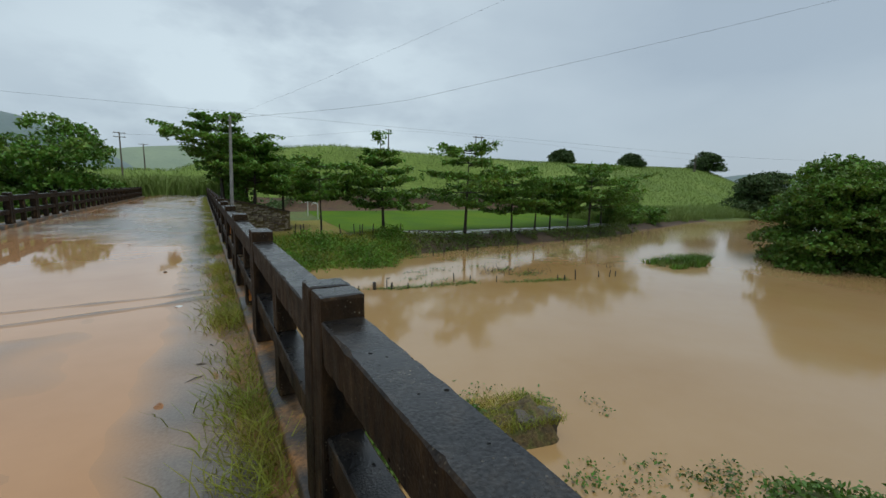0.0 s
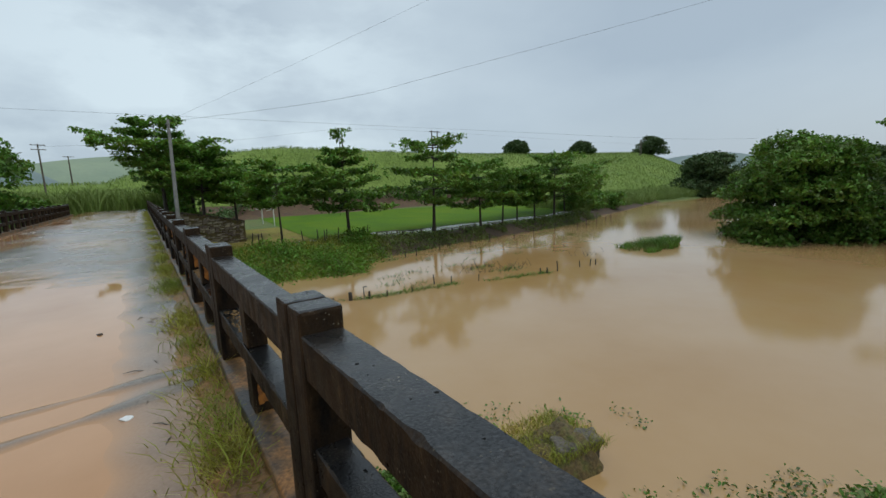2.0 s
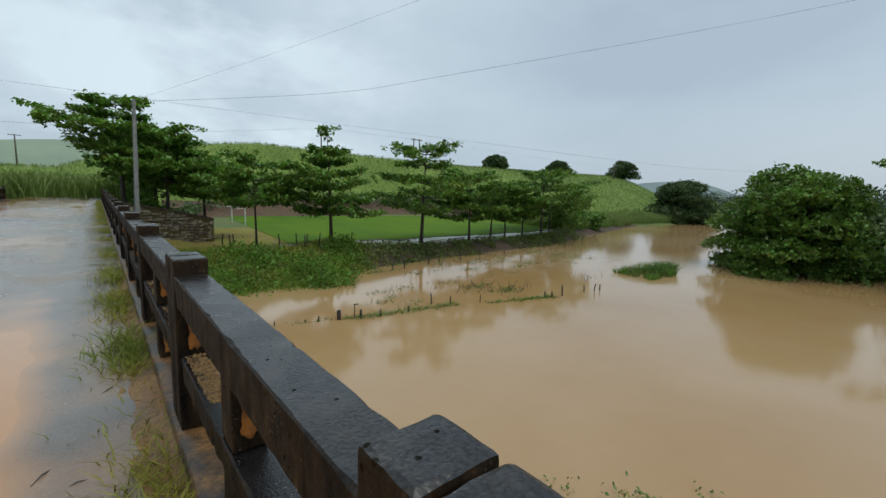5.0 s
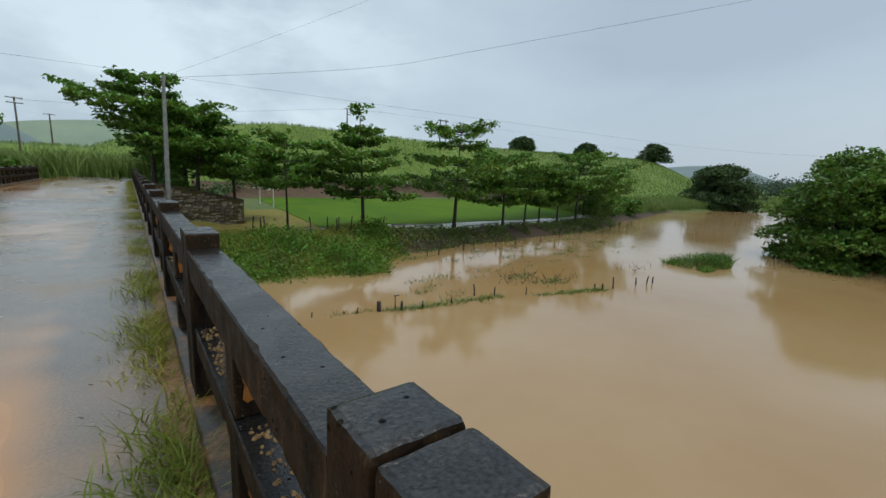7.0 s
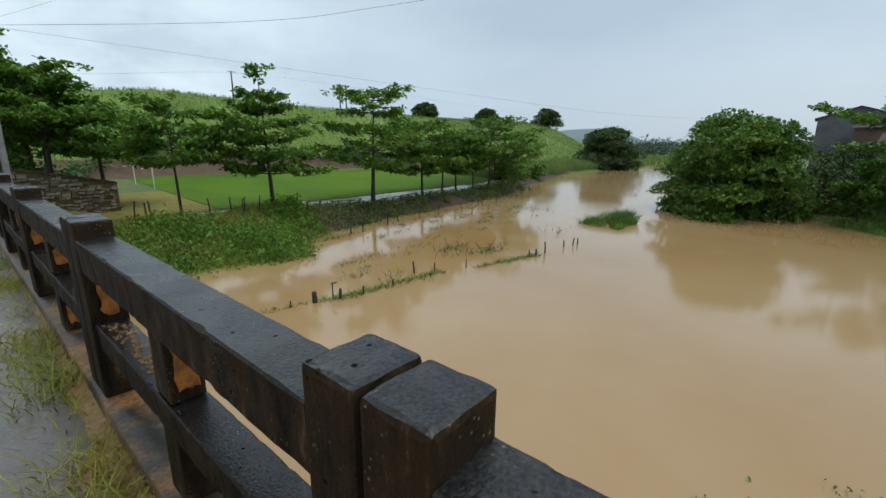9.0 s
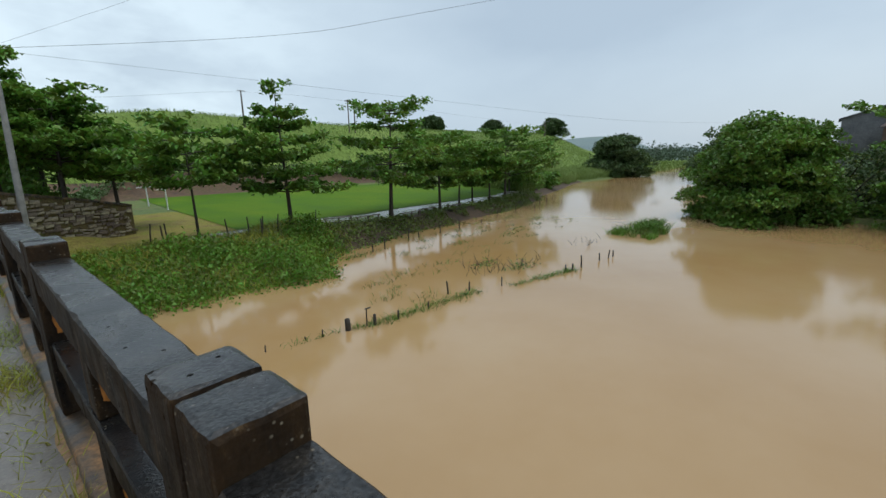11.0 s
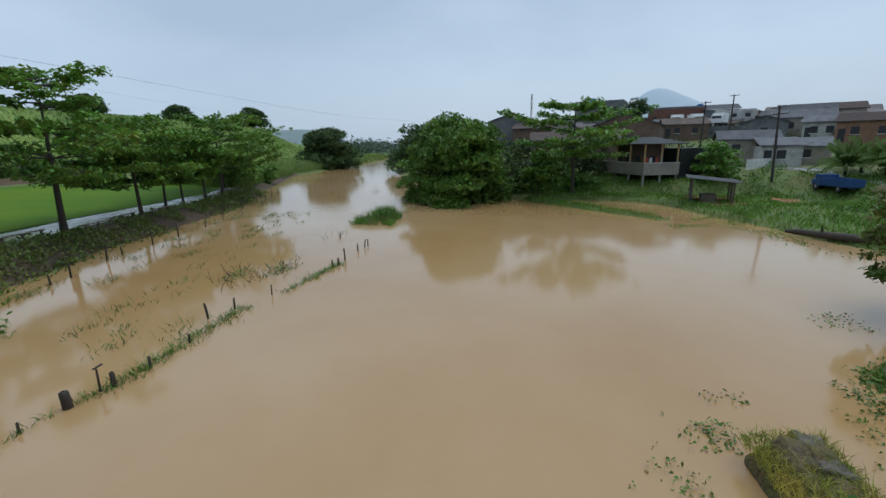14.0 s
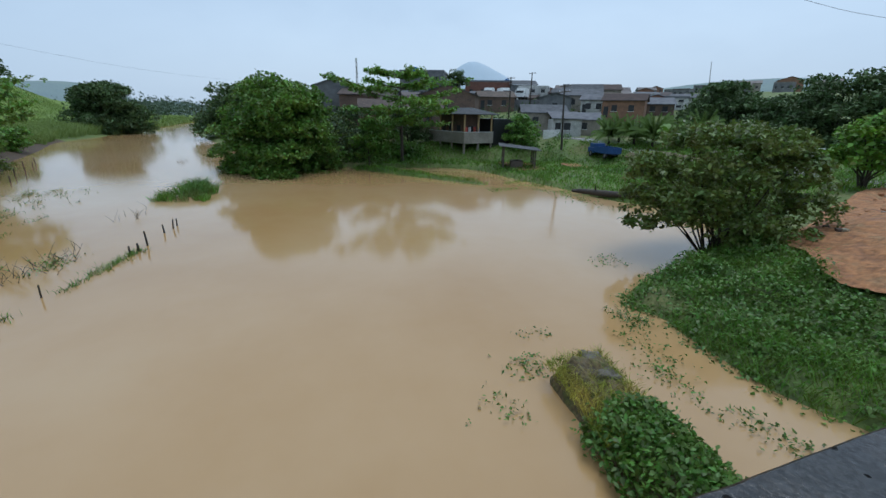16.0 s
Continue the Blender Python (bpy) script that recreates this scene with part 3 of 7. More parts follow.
slot[(cy > footq) | ((cx > 95) & (cy > ynq + 3)) | ((cx < 2) & (cy > 58))] = 1
slot[(cy > footq - 7) & (cy < footq + 1) & (cx > 8) & (cx < 80)] = 4
slot[(cy > ynq - 1) & (cy < ynq + 3.0) & (cx > 15) & (cx < 105)] = 2
ground.data.materials.append(M_CANE)
ground.data.materials.append(M_DIRT)
ground.data.materials.append(mat("worn_dry_grass", [(0.3, (0.19, 0.14, 0.05)), (0.5, (0.26, 0.22, 0.06)), (0.7, (0.20, 0.22, 0.04))], scale=0.6, spec=0.1, rough=(0.7, 0.95), bump=0.6, bump_scale=9, fine=(0.6, 1.3), dist=0.05))
ground.data.materials.append(mat("bare_brown_earth_step", [(0.3, (0.065, 0.04, 0.023)), (0.5, (0.115, 0.068, 0.036)), (0.75, (0.10, 0.082, 0.036))], scale=0.4, rough=(0.75, 0.95), bump=0.6, fine=(0.7, 1.2)))
slot[(cx > 3.0) & (cx < 14.5) & (cy > 44) & (cy < 64)] = 3
ground.data.polygons.foreach_set("material_index", slot)

# river
WXg, WYg = np.meshgrid(np.linspace(-400, 700, 60), np.linspace(-60, 125, 40))
wv = np.stack([WXg, WYg, np.full_like(WXg, WATER)], -1).reshape(-1, 3)
ii = np.arange(59)[None, :] + np.arange(39)[:, None] * 60
river = arrays("water", wv, np.stack([ii, ii + 1, ii + 61, ii + 60], -1).reshape(-1, 4), M_WATER, smooth=True)
tagged(river, "still brown muddy flood water of a river", "river", kind="structure")


def sheet(name, fx, fy, lift, material, label, category, nx=40, ny=20, rough=0.0):
    """A thin level of turf, path or earth that follows the ground. fx, fy map (u, v) to places."""
    u, v = np.meshgrid(np.linspace(0, 1, nx), np.linspace(0, 1, ny))
    x, y = fx(u, v), fy(u, v)
    z = height(x, y) + lift + rough * (fbm(x, y, 0.7, 15) + 0.5 * fbm(x, y, 0.2, 16))
    vv = np.stack([x, y, z], -1).reshape(-1, 3)
    q = np.arange(nx - 1)[None, :] + np.arange(ny - 1)[:, None] * nx
    ob = arrays(name, vv, np.stack([q, q + 1, q + 1 + nx, q + nx], -1).reshape(-1, 4), material, smooth=True)
    return tagged(ob, label, category, kind="structure")


sheet("pitch", lambda u, v: 13.5 + 62 * u + 4.0 * (1 - u) * v, lambda u, v: np.interp(13.5 + 62 * u, [13, 30, 50, 76], [44.5, 45.5, 46.5, 52]) * (1 - v) + v * (88 - 6 * u), 0.05, M_PITCH,
      "bright green mown grass football pitch", "pitch", 70, 40)
sheet("pavement", lambda u, v: 10 + 56 * u, lambda u, v: np.interp(10 + 56 * u, [10, 30, 50, 66], [41.0, 41.8, 43.5, 47.5]) + v * 3.2 + 0.5 * fbm(56 * u, 30 * v, 3, 9), 0.035, M_PATH,
      "wet pale footpath between the trees and the pitch", "path", 80, 8)

# ---------------------------------------------------------------- bridge
# the low parts of the road hold mud: colour and gloss follow the height of the surface
nt = M_ROAD.node_tree
bs = nt.nodes["Principled BSDF"]
geo = nt.nodes.new("ShaderNodeNewGeometry")
sx = nt.nodes.new("ShaderNodeSeparateXYZ")
low = nt.nodes.new("ShaderNodeMapRange")
low.inputs["From Min"].default_value, low.inputs["From Max"].default_value = 0.034, 0.012
mixc = nt.nodes.new("ShaderNodeMix")
mixc.data_type = "RGBA"
mixc.inputs["B"].default_value = (0.46, 0.255, 0.12, 1)
mixr = nt.nodes.new("ShaderNodeMix")
mixr.inputs["B"].default_value = 0.06
nt.links.new(geo.outputs["Position"], sx.inputs["Vector"])
nt.links.new(sx.outputs["Z"], low.inputs["Value"])
for mixer, socket in ((mixc, "Base Color"), (mixr, "Roughness")):
    src = bs.inputs[socket].links[0].from_socket
    nt.links.new(low.outputs["Result"], mixer.inputs["Factor"])
    nt.links.new(src, [i for i in mixer.inputs if i.name == "A" and i.type == ("RGBA" if mixer is mixc else "VALUE")][0])
    nt.links.new([o for o in mixer.outputs if o.type == ("RGBA" if mixer is mixc else "VALUE")][0], bs.inputs[socket])
DECK_S, DECK_N = -8.0, 49.0
bm = bmesh.new()
box(bm, -5.6, DECK_S, -1.1, 0.32, DECK_N, -0.06)
deck = part("bridge_deck", bm, M_KERB)
tagged(deck, "dark wet concrete deck of a road bridge", "bridge", kind="structure")
nxr = 110
U, V = np.meshgrid(np.linspace(-5.22, -0.03, nxr), np.concatenate([np.linspace(-60, -4, 20), np.linspace(-3.8, 22, 560), np.linspace(22.1, 58, 260)]))
RZ = 0.017 * fbm(U * 1.0, V * 0.40, 0.8, 21) + 0.008 * fbm(U, V * 0.5, 0.28, 23) + 0.03 * ease(U, -0.95, -0.45) + 0.006 * fbm(U, V, 0.16, 22) + 0.02 * np.exp(-((V - 5.70 - 0.06 * (U + 0.5)) / 0.06) ** 2) + 0.02 * np.exp(-((V - 5.32 - 0.19 * (U + 0.6)) / 0.07) ** 2) - 0.012 * ((U + 2.65) / 2.6) ** 2 + 0.004 + 0.030 * ease(V, 9, 15) - 0.012 * ease(V, 26, 36)
nyr = U.shape[0]
vv = np.stack([U, V, RZ], -1).reshape(-1, 3)
q = np.arange(nxr - 1)[None, :] + np.arange(nyr - 1)[:, None] * nxr
road = arrays("road", vv, np.stack([q, q + 1, q + 1 + nxr, q + nxr], -1).reshape(-1, 4), M_ROAD, smooth=True)
tagged(road, "worn wet asphalt road with mud and potholes", "road", kind="structure")
bm = bmesh.new()
pv = [bm.verts.new(p) for p in ((-5.18, -60, 0.013), (-0.34, -60, 0.013), (-0.34, 57, 0.013), (-5.18, 57, 0.013))]
bm.faces.new(pv)
puddle = part("puddle", bm, M_MUD)
tagged(puddle, "shallow orange muddy rainwater lying on the road", "puddle", kind="structure")
VU, VV = np.meshgrid(np.linspace(0, 1, 14), np.linspace(-6, 49, 420))
VX = -0.012 - (0.42 + 0.10 * fbm(VV, VV * 0 + 1, 0.5, 25) + 0.05 * fbm(VV, VV * 0 + 2, 0.12, 26)) * VU
VZ = 0.050 * (1 - VU) ** 1.2 - 0.012 + 0.012 * fbm(VX * 6, VV, 0.14, 27) + 0.016
q = np.arange(13)[None, :] + np.arange(419)[:, None] * 14
verge = arrays("verge", np.stack([VX, VV, VZ], -1).reshape(-1, 3), np.stack([q, q + 14, q + 15, q + 1], -1).reshape(-1, 4), mat("wet_verge_mud", [(0.3, (0.16, 0.09, 0.035)), (0.5, (0.31, 0.165, 0.058)), (0.72, (0.19, 0.17, 0.05))], scale=2.2, rough=(0.3, 0.7), bump=0.8, bump_scale=30, fine=(0.6, 1.3), dist=0.015), smooth=True)
tagged(verge, "strip of wet orange-brown mud along the kerb", "verge", kind="structure")
M_KERBFACE = mat("muddy_kerb_concrete", [(0.3, (0.016, 0.014, 0.012)), (0.45, (0.045, 0.032, 0.021)), (0.55, (0.16, 0.085, 0.032)), (0.68, (0.34, 0.155, 0.045))], scale=3.2, rough=(0.3, 0.6), bump=0.5, bump_scale=50, fine=(0.5, 1.4), dist=0.006)
for nm, x0, x1, seed in (("kerb_east", -0.022, 0.34, 71), ("kerb_west", -5.6, -5.198, 72)):
    g = np.random.RandomState(seed)
    yy = np.linspace(DECK_S, DECK_N, 900)
    ja, jb = (0.007 * fbm(yy, yy * 0, 0.08, seed) + g.normal(size=900) * 0.0012), (0.006 * fbm(yy, yy * 0 + 3, 0.11, seed + 5) + g.normal(size=900) * 0.0012)
    o = np.zeros(900)
    prof = [(x0 + o + jb * 0.5, o - 0.08), (x0 + ja, 0.118 + jb), (x0 + 0.012 + ja, 0.13 + o), (x1 - 0.012 + jb, 0.13 + o), (x1 + o, 0.115 + o), (x1 + o, o - 0.08)]
    vv = np.stack([np.stack([px, yy, pz], 1) for px, pz in prof], 1).reshape(-1, 3)
    q = np.arange(899)[:, None] * 6 + np.arange(5)[None, :]
    kerb = arrays(nm, vv, np.stack([q, q + 1, q + 7, q + 6], -1).reshape(-1, 4), M_KERBFACE)
    tagged(kerb, "low dark wet concrete kerb under the railing", "kerb", kind="structure")

PITCH_R = 2.215


def railing_panel(seed):
    rng = random.Random(seed)
    e = empty("railing_panel", 0, 0, 0)
    tagged(e, "black wet weathered concrete bridge railing panel with lichen stains", "railing", "railing panels of the bridge")
    L = PITCH_R - 0.012
    for y0 in (0.0, L - 0.145):
        bm = bmesh.new()
        box(bm, 0.0, y0, 0.13, 0.158, y0 + 0.145, 1.04, 0.014)
        bmesh.ops.subdivide_edges(bm, edges=[d for d in bm.edges if d.calc_length() > 0.08], cuts=3, use_grid_fill=True)
        for v in bm.verts:
            v.co += Vector((rng.uniform(-1, 1), rng.uniform(-1, 1), rng.uniform(-1, 1))) * 0.0014
        part("post", bm, M_RAIL, e)

    def beam(name, z0, z1, x0, x1, drop):
        bm = bmesh.new()
        n = 130
        rings = []

        def worn(size, chips):
            w = [rng.uniform(0.2, 1.0) for _ in range(n + 5)]
            w = [size * (w[i] * 0.5 + w[i + 1] + w[i + 2] + w[i + 3] + w[i + 4] * 0.5) / 4 for i in range(n + 1)]
            for _ in range(chips):
                c, r, d = rng.uniform(0, n), rng.uniform(0.7, 2.6), rng.uniform(0.002, 0.007)
                w = [v + d * math.exp(-((i - c) / r) ** 2) for i, v in enumerate(w)]
            return w

        edge_a, edge_b, low = worn(0.009, 8), worn(0.010, 6), worn(0.008, 5)
        for i in range(n + 1):
            y = 0.1454 + (L - 0.2908) * i / n
            s = drop * i / n
            j = [rng.uniform(-0.0003, 0.0003) for _ in range(2)]
            ea, eb, el = edge_a[i], edge_b[i], low[i]
            rings.append([bm.verts.new(p) for p in ((x0 + el, y, z0 - s), (x1 + j[0], y, z0 - s + j[1]), (x1, y, z1 - s - eb),
                                                    (x1 - eb, y, z1 - s), (x0 + ea, y, z1 - s), (x0, y, z1 - s - ea))])
        for a, b in zip(rings, rings[1:]):
            for k in range(6):
                bm.faces.new((a[k], b[k], b[(k + 1) % 6], a[(k + 1) % 6]))
        bm.faces.new(rings[0])
        bm.faces.new(rings[-1][::-1])
        bmesh.ops.recalc_face_normals(bm, faces=bm.faces)
        return part(name, bm, M_RAIL, e)

    beam("top_rail", 0.80, 0.957, 0.003, 0.155, 0.0)
    beam("middle_rail", 0.408, 0.537, 0.015, 0.143, 0.0)
    for za, zb in ((0.135, 0.405), (0.54, 0.797)):
        bm = bmesh.new()
        box(bm, 0.022, L / 2 - 0.075, za, 0.136, L / 2 + 0.075, zb, 0.01)
        part("baluster", bm, M_RAIL, e)
    return e


JOINTS = [1.0 + 0.149 + PITCH_R * k for k in range(-4, 22)]
panels = [railing_panel(s) for s in (1, 2, 3)]
for k, y in enumerate(JOINTS):
    if y > DECK_N - 2.3:
        break
    m = pose(0, y, 0)
    if k < 3:
        panels[k].matrix_basis = m
    else:
        copy_thing(panels[k % 3], m)
for k, y in enumerate(JOINTS):
    if y > DECK_N - 2.3:
        break
    copy_thing(panels[k % 3], pose(-5.22, y + PITCH_R, 0, 0, 0, 180))


# ---------------------------------------------------------------- trees and plants
def almond_tree(x, y, z, h, r, seed, tiers=5, first=0.36, stems=1, sprig=0.0, shape=(0.8, 1.0, 0.82, 0.55, 0.3),  leaf=0.42, material="almond", label="tropical almond tree with level tiers of large green leaves", group=""):
    rng = np.random.RandomState(seed)
    e = empty("tree", x, y, z)
    tagged(e, label, "tree", group)
    lines, cl = [], []
    lean = rng.uniform(-0.04, 0.04, 2) * h
    for s in range(stems):
        off = np.array([rng.uniform(-0.3, 0.3), rng.uniform(-0.15, 0.15)]) * (stems > 1)
        pts = [(off[0] * (1 - f * 0.3) + lean[0] * f + off[0] * f, off[1] + lean[1] * f, -0.25 + (h * 0.97 + 0.25) * f) for f in (0, 0.15, 0.35, 0.6, 0.8, 1)]
        k = h * (0.019 if stems == 1 else 0.013)
        lines.append((pts, [k * 1.5, k * 1.05, k * 0.9, k * 0.6, k * 0.35, k * 0.12]))
    for i in range(tiers):
        f = first + (0.97 - first) * i / max(1, tiers - 1)
        w = r * np.interp(f, [0.3, 0.5, 0.72, 0.9, 1.0], shape) * rng.uniform(0.85, 1.15)
        nb = rng.randint(4, 7)
        a0 = rng.uniform(0, 6.28)
        for b in range(nb):
            a = a0 + 6.283 * b / nb + rng.uniform(-0.35, 0.35)
            ln = w * rng.uniform(0.65, 1.15)
            rise = ln * rng.uniform(0.02, 0.28)
            c0 = np.array([lean[0] * f, lean[1] * f, h * f + rng.uniform(-0.3, 0.3)])
            d = np.array([math.cos(a), math.sin(a), 0])
            tip = c0 + d * ln + np.array([0, 0, rise])
            mid = c0 + d * ln * 0.5 + np.array([0, 0, rise * 0.35])
            lines.append(([tuple(c0), tuple(mid), tuple(tip)], [h * 0.0065, h * 0.004, h * 0.0012]))
            n = int(6 + ln * 4.6)
            u = rng.uniform(0.22, 1.0, n) ** 0.8
            side = rng.normal(size=n) * 0.17 * ln * (0.3 + u)
            perp = np.array([-d[1], d[0], 0])
            pc = c0 + d * (ln * u)[:, None] + perp * side[:, None]
            pc[:, 2] += rise * u ** 1.6 + rng.uniform(-0.08, 0.14, n)
            cl.append(pc)
    if sprig:
        lines.append(([(lean[0], lean[1], h * 0.9), (lean[0] - 0.1, lean[1], h + sprig)], [0.05, 0.02]))
        cl.append(np.array([lean[0] - 0.1, lean[1], h + sprig]) + rng.normal(size=(13, 3)) * np.array([0.42, 0.42, 0.26]))
    tubes("trunk", lines, M_BARK, e, sides=6)
    leaves("crown", np.concatenate(cl), leaf, LEAFS[material], e, rng=rng, spread=0.22, per=10, flat=0.74, droop=0.28)
    return e


def round_tree(x, y, z, h, rx, ry, seed, n=1500, leaf=0.4, material="round", label="dense dark green broad-crowned tree", per=8, bottom=0.06, lumps=26, stems=3, cat="tree", name="tree", group="", rz=0.0, shift=0.0, pad=1.0, thick=1.0):
    """Crown of flattened leaf pads set over a dome; shift moves the crown along local x, pad scales the pads."""
    rng = np.random.RandomState(seed)
    e = empty(name, x, y, z, rz)
    tagged(e, label, cat, group)
    lumps = int(lumps * 1.5)
    el = np.arcsin(rng.uniform(0.0, 1.0, lumps) ** 1.15)
    az = np.arange(lumps) * 2.399 + rng.uniform(-0.5, 0.5, lumps)
    q = rng.uniform(0.62, 0.86, lumps)
    ring = np.cos(el) ** 0.75 * q * (1 + 0.10 * np.sin(az * 3 + seed))
    lob = np.stack([shift + np.cos(az) * ring * rx, np.sin(az) * ring * ry, h * (bottom + (0.95 - bottom) * np.sin(el) * (0.75 + 0.25 * q / 0.86))], 1)
    rad = rng.uniform(0.19, 0.34, lumps) * min(rx, ry, h) * pad
    k = rng.randint(0, lumps, n)
    v = rng.normal(size=(n, 3))
    v[:, 2] = np.abs(v[:, 2]) * np.where(rng.uniform(size=n) < 0.82, 1, -0.5)
    v /= np.linalg.norm(v, axis=1, keepdims=True)
    p = lob[k] + v * (rad[k] * rng.uniform(0.75, 1.06, n))[:, None] * np.array([1.25, 1.25, 0.52])
    p[:, 2] -= 0.16 * (np.hypot(v[:, 0], v[:, 1]) ** 2) * rad[k]
    p[:, 2] = np.maximum(p[:, 2], h * bottom * rng.uniform(0.2, 1.2, n))
    m = int(n * 0.22)
    a, t, u = rng.uniform(0, 6.283, m), rng.uniform(bottom, 0.8, m), np.sqrt(rng.uniform(0, 1, m))
    core = np.stack([shift + np.cos(a) * u * rx * 0.62, np.sin(a) * u * ry * 0.62, h * t], 1)
    core = core[(u * 0.62) ** 2 + (t * 0.9) ** 2 < 0.75]
    leaves("crown", np.concatenate([p, core]), leaf, LEAFS[material], e, rng=rng, spread=leaf * 0.5, per=per, flat=0.58)
    lines = []
    for s in range(stems):
        a = rng.uniform(0, 6.283)
        bx, by = math.cos(a) * 0.05 * rx, math.sin(a) * 0.05 * ry
        for j in range(5):
            t = lob[rng.randint(lumps)]
            lines.append(([(bx, by, -0.3), (bx * 1.6 + t[0] * 0.25, by * 1.6 + t[1] * 0.25, t[2] * 0.35), (t[0] * 0.62, t[1] * 0.62, t[2] * 0.75), (t[0] * 0.95, t[1] * 0.95, t[2])], [h * 0.018 * thick, h * 0.013 * thick, h * 0.008 * thick, h * 0.003]))
    tubes("trunk", lines, M_BARK, e, sides=6)
    return e


ROW = "almond trees along the footpath"
L_ROW = "tropical almond tree with level leaf tiers beside the footpath"
UMB = (0.5, 0.8, 1.05, 1.1, 0.9)
PAG = (1.0, 1.1, 0.8, 0.5, 0.32)
for x, y, h, r, seed, kw in (
        (9.7, 41.2, 6.8, 3.8, 11, dict(stems=2, tiers=4, first=0.57, shape=UMB)),
        (16.0, 40.8, 8.6, 5.0, 12, dict(tiers=6, first=0.34, sprig=1.6, shape=PAG)),
        (26.3, 41.1, 10.0, 5.2, 13, dict(tiers=5, first=0.36, shape=(0.9, 1.15, 1.0, 0.55, 0.95))),
        (33.2, 41.0, 7.5, 5.0, 14, dict(tiers=5, first=0.36, shape=(0.7, 0.9, 1.0, 0.9, 0.8))),
        (38.6, 42.8, 6.2, 3.7, 15, dict(tiers=4, first=0.42, shape=UMB)),
        (41.8, 43.2, 5.9, 3.5, 16, dict(tiers=4, first=0.42, shape=UMB)),
        (44.4, 42.4, 6.4, 4.0, 17, dict(tiers=4, first=0.40, shape=UMB)),
        (50.5, 44.0, 8.6, 7.8, 18, dict(tiers=6, first=0.34, shape=(0.9, 1.1, 1.0, 0.75, 0.45))),
        (58.0, 48.0, 6.6, 6.4, 19, dict(tiers=4, first=0.34, shape=UMB))):
    almond_tree(x, y, float(height(x, y)), h, r, seed, label=L_ROW, group=ROW, **kw)
NW = "tall almond trees at the end of the bridge"
for x, y, h, r, seed in ((1.6, 52.5, 8.9, 4.9, 31), (4.6, 50.6, 8.6, 4.4, 32), (8.0, 52.6, 8.0, 4.0, 33), (4.6, 58.0, 9.0, 5.0, 34), (6.0, 63.0, 7.8, 4.0, 35)):
    almond_tree(x, y, float(height(x, y)), h, r, seed, tiers=5, first=0.50, shape=(1.0, 1.1, 1.0, 0.7, 0.4), label="tall spreading almond tree with dark leaf tiers", group=NW, leaf=0.46)
round_tree(-14.2, 58.0, float(height(-14.2, 58.0)), 10.0, 6.9, 6.0, 41, n=1900, leaf=0.48, material="almond", label="broad leafy tree beyond the far railing")
round_tree(51.4, 14.9, WATER - 0.25, 10.4, 6.2, 6.2, 42, n=6400, leaf=0.36, per=9, bottom=0.03, lumps=70, pad=1.0, label="large round dark green tree standing in the flood water")
round_tree(138, 58.5, -4.6, 12.4, 9.4, 9.0, 43, n=2600, leaf=0.75, material="far", label="broad dark tree at the river's edge", lumps=34, bottom=0.0)
round_tree(112, 26.5, -4.6, 11.5, 8.0, 8.0, 44, n=1200, leaf=0.75, material="far", label="dark green tree overhanging the river")
round_tree(124, 22.0, -4.4, 10.5, 8.0, 8.0, 45, n=900, leaf=0.75, material="far", label="dark green tree behind the river bank")
almond_tree(52.2, 0.9, -4.7, 10.6, 7.6, 46, tiers=5, first=0.42, leaf=0.46, shape=(0.7, 1.05, 1.0, 0.75, 0.4), label="wide tiered almond tree beside the stilt house")
almond_tree(50.4, 5.4, -4.7, 4.4, 2.6, 47, tiers=4, first=0.3, leaf=0.45, label="young almond tree on the river bank")
round_tree(55.5, 9.5, -4.7, 7.6, 4.2, 4.6, 48, n=200, leaf=0.24, material="bush", per=5, label="sparse grey-branched tree on the bank", stems=5, bottom=0.2)
round_tree(13.9, -4.9, float(height(13.9, -4.9)) - 0.1, 6.5, 4.9, 3.9, 49, n=2700, leaf=0.235, material="bush", per=8, label="wide low bushy tree with brownish green leaves", bottom=0.22, lumps=34, stems=4, rz=-110, shift=0.1, pad=0.8, thick=0.5)
round_tree(53.6, -16.8, -3.4, 5.2, 2.6, 2.6, 50, n=500, leaf=0.36, material="almond", label="small leafy tree beside the stilt house")
for k, (x, y, h, rx) in enumerate(((52, -53, 8.4, 7.5), (45, -58, 7.6, 7.0), (35, -53, 9.0, 8.0), (27, -56, 11.6, 8.0), (41, -50, 6.8, 5.5), (58, -62, 7.0, 6.0), (22, -48, 9.0, 6.0))):
    round_tree(x, y, float(height(x, y)) - 0.2, h, rx, rx * 0.9, 60 + k, n=1300, leaf=0.55, material="far", label="tall dark tree of the grove behind the river bank", group="grove trees")
round_tree(18.6, -25.5, float(height(18.6, -25.5)), 5.6, 2.8, 2.4, 71, n=300, leaf=0.5, material="weeds", label="light green broad-leaved young tree", bottom=0.3, stems=2)
round_tree(116.5, -31, 8.4, 5.0, 3.2, 3.0, 72, n=330, leaf=0.5, material="far", label="small dark round tree among the houses")
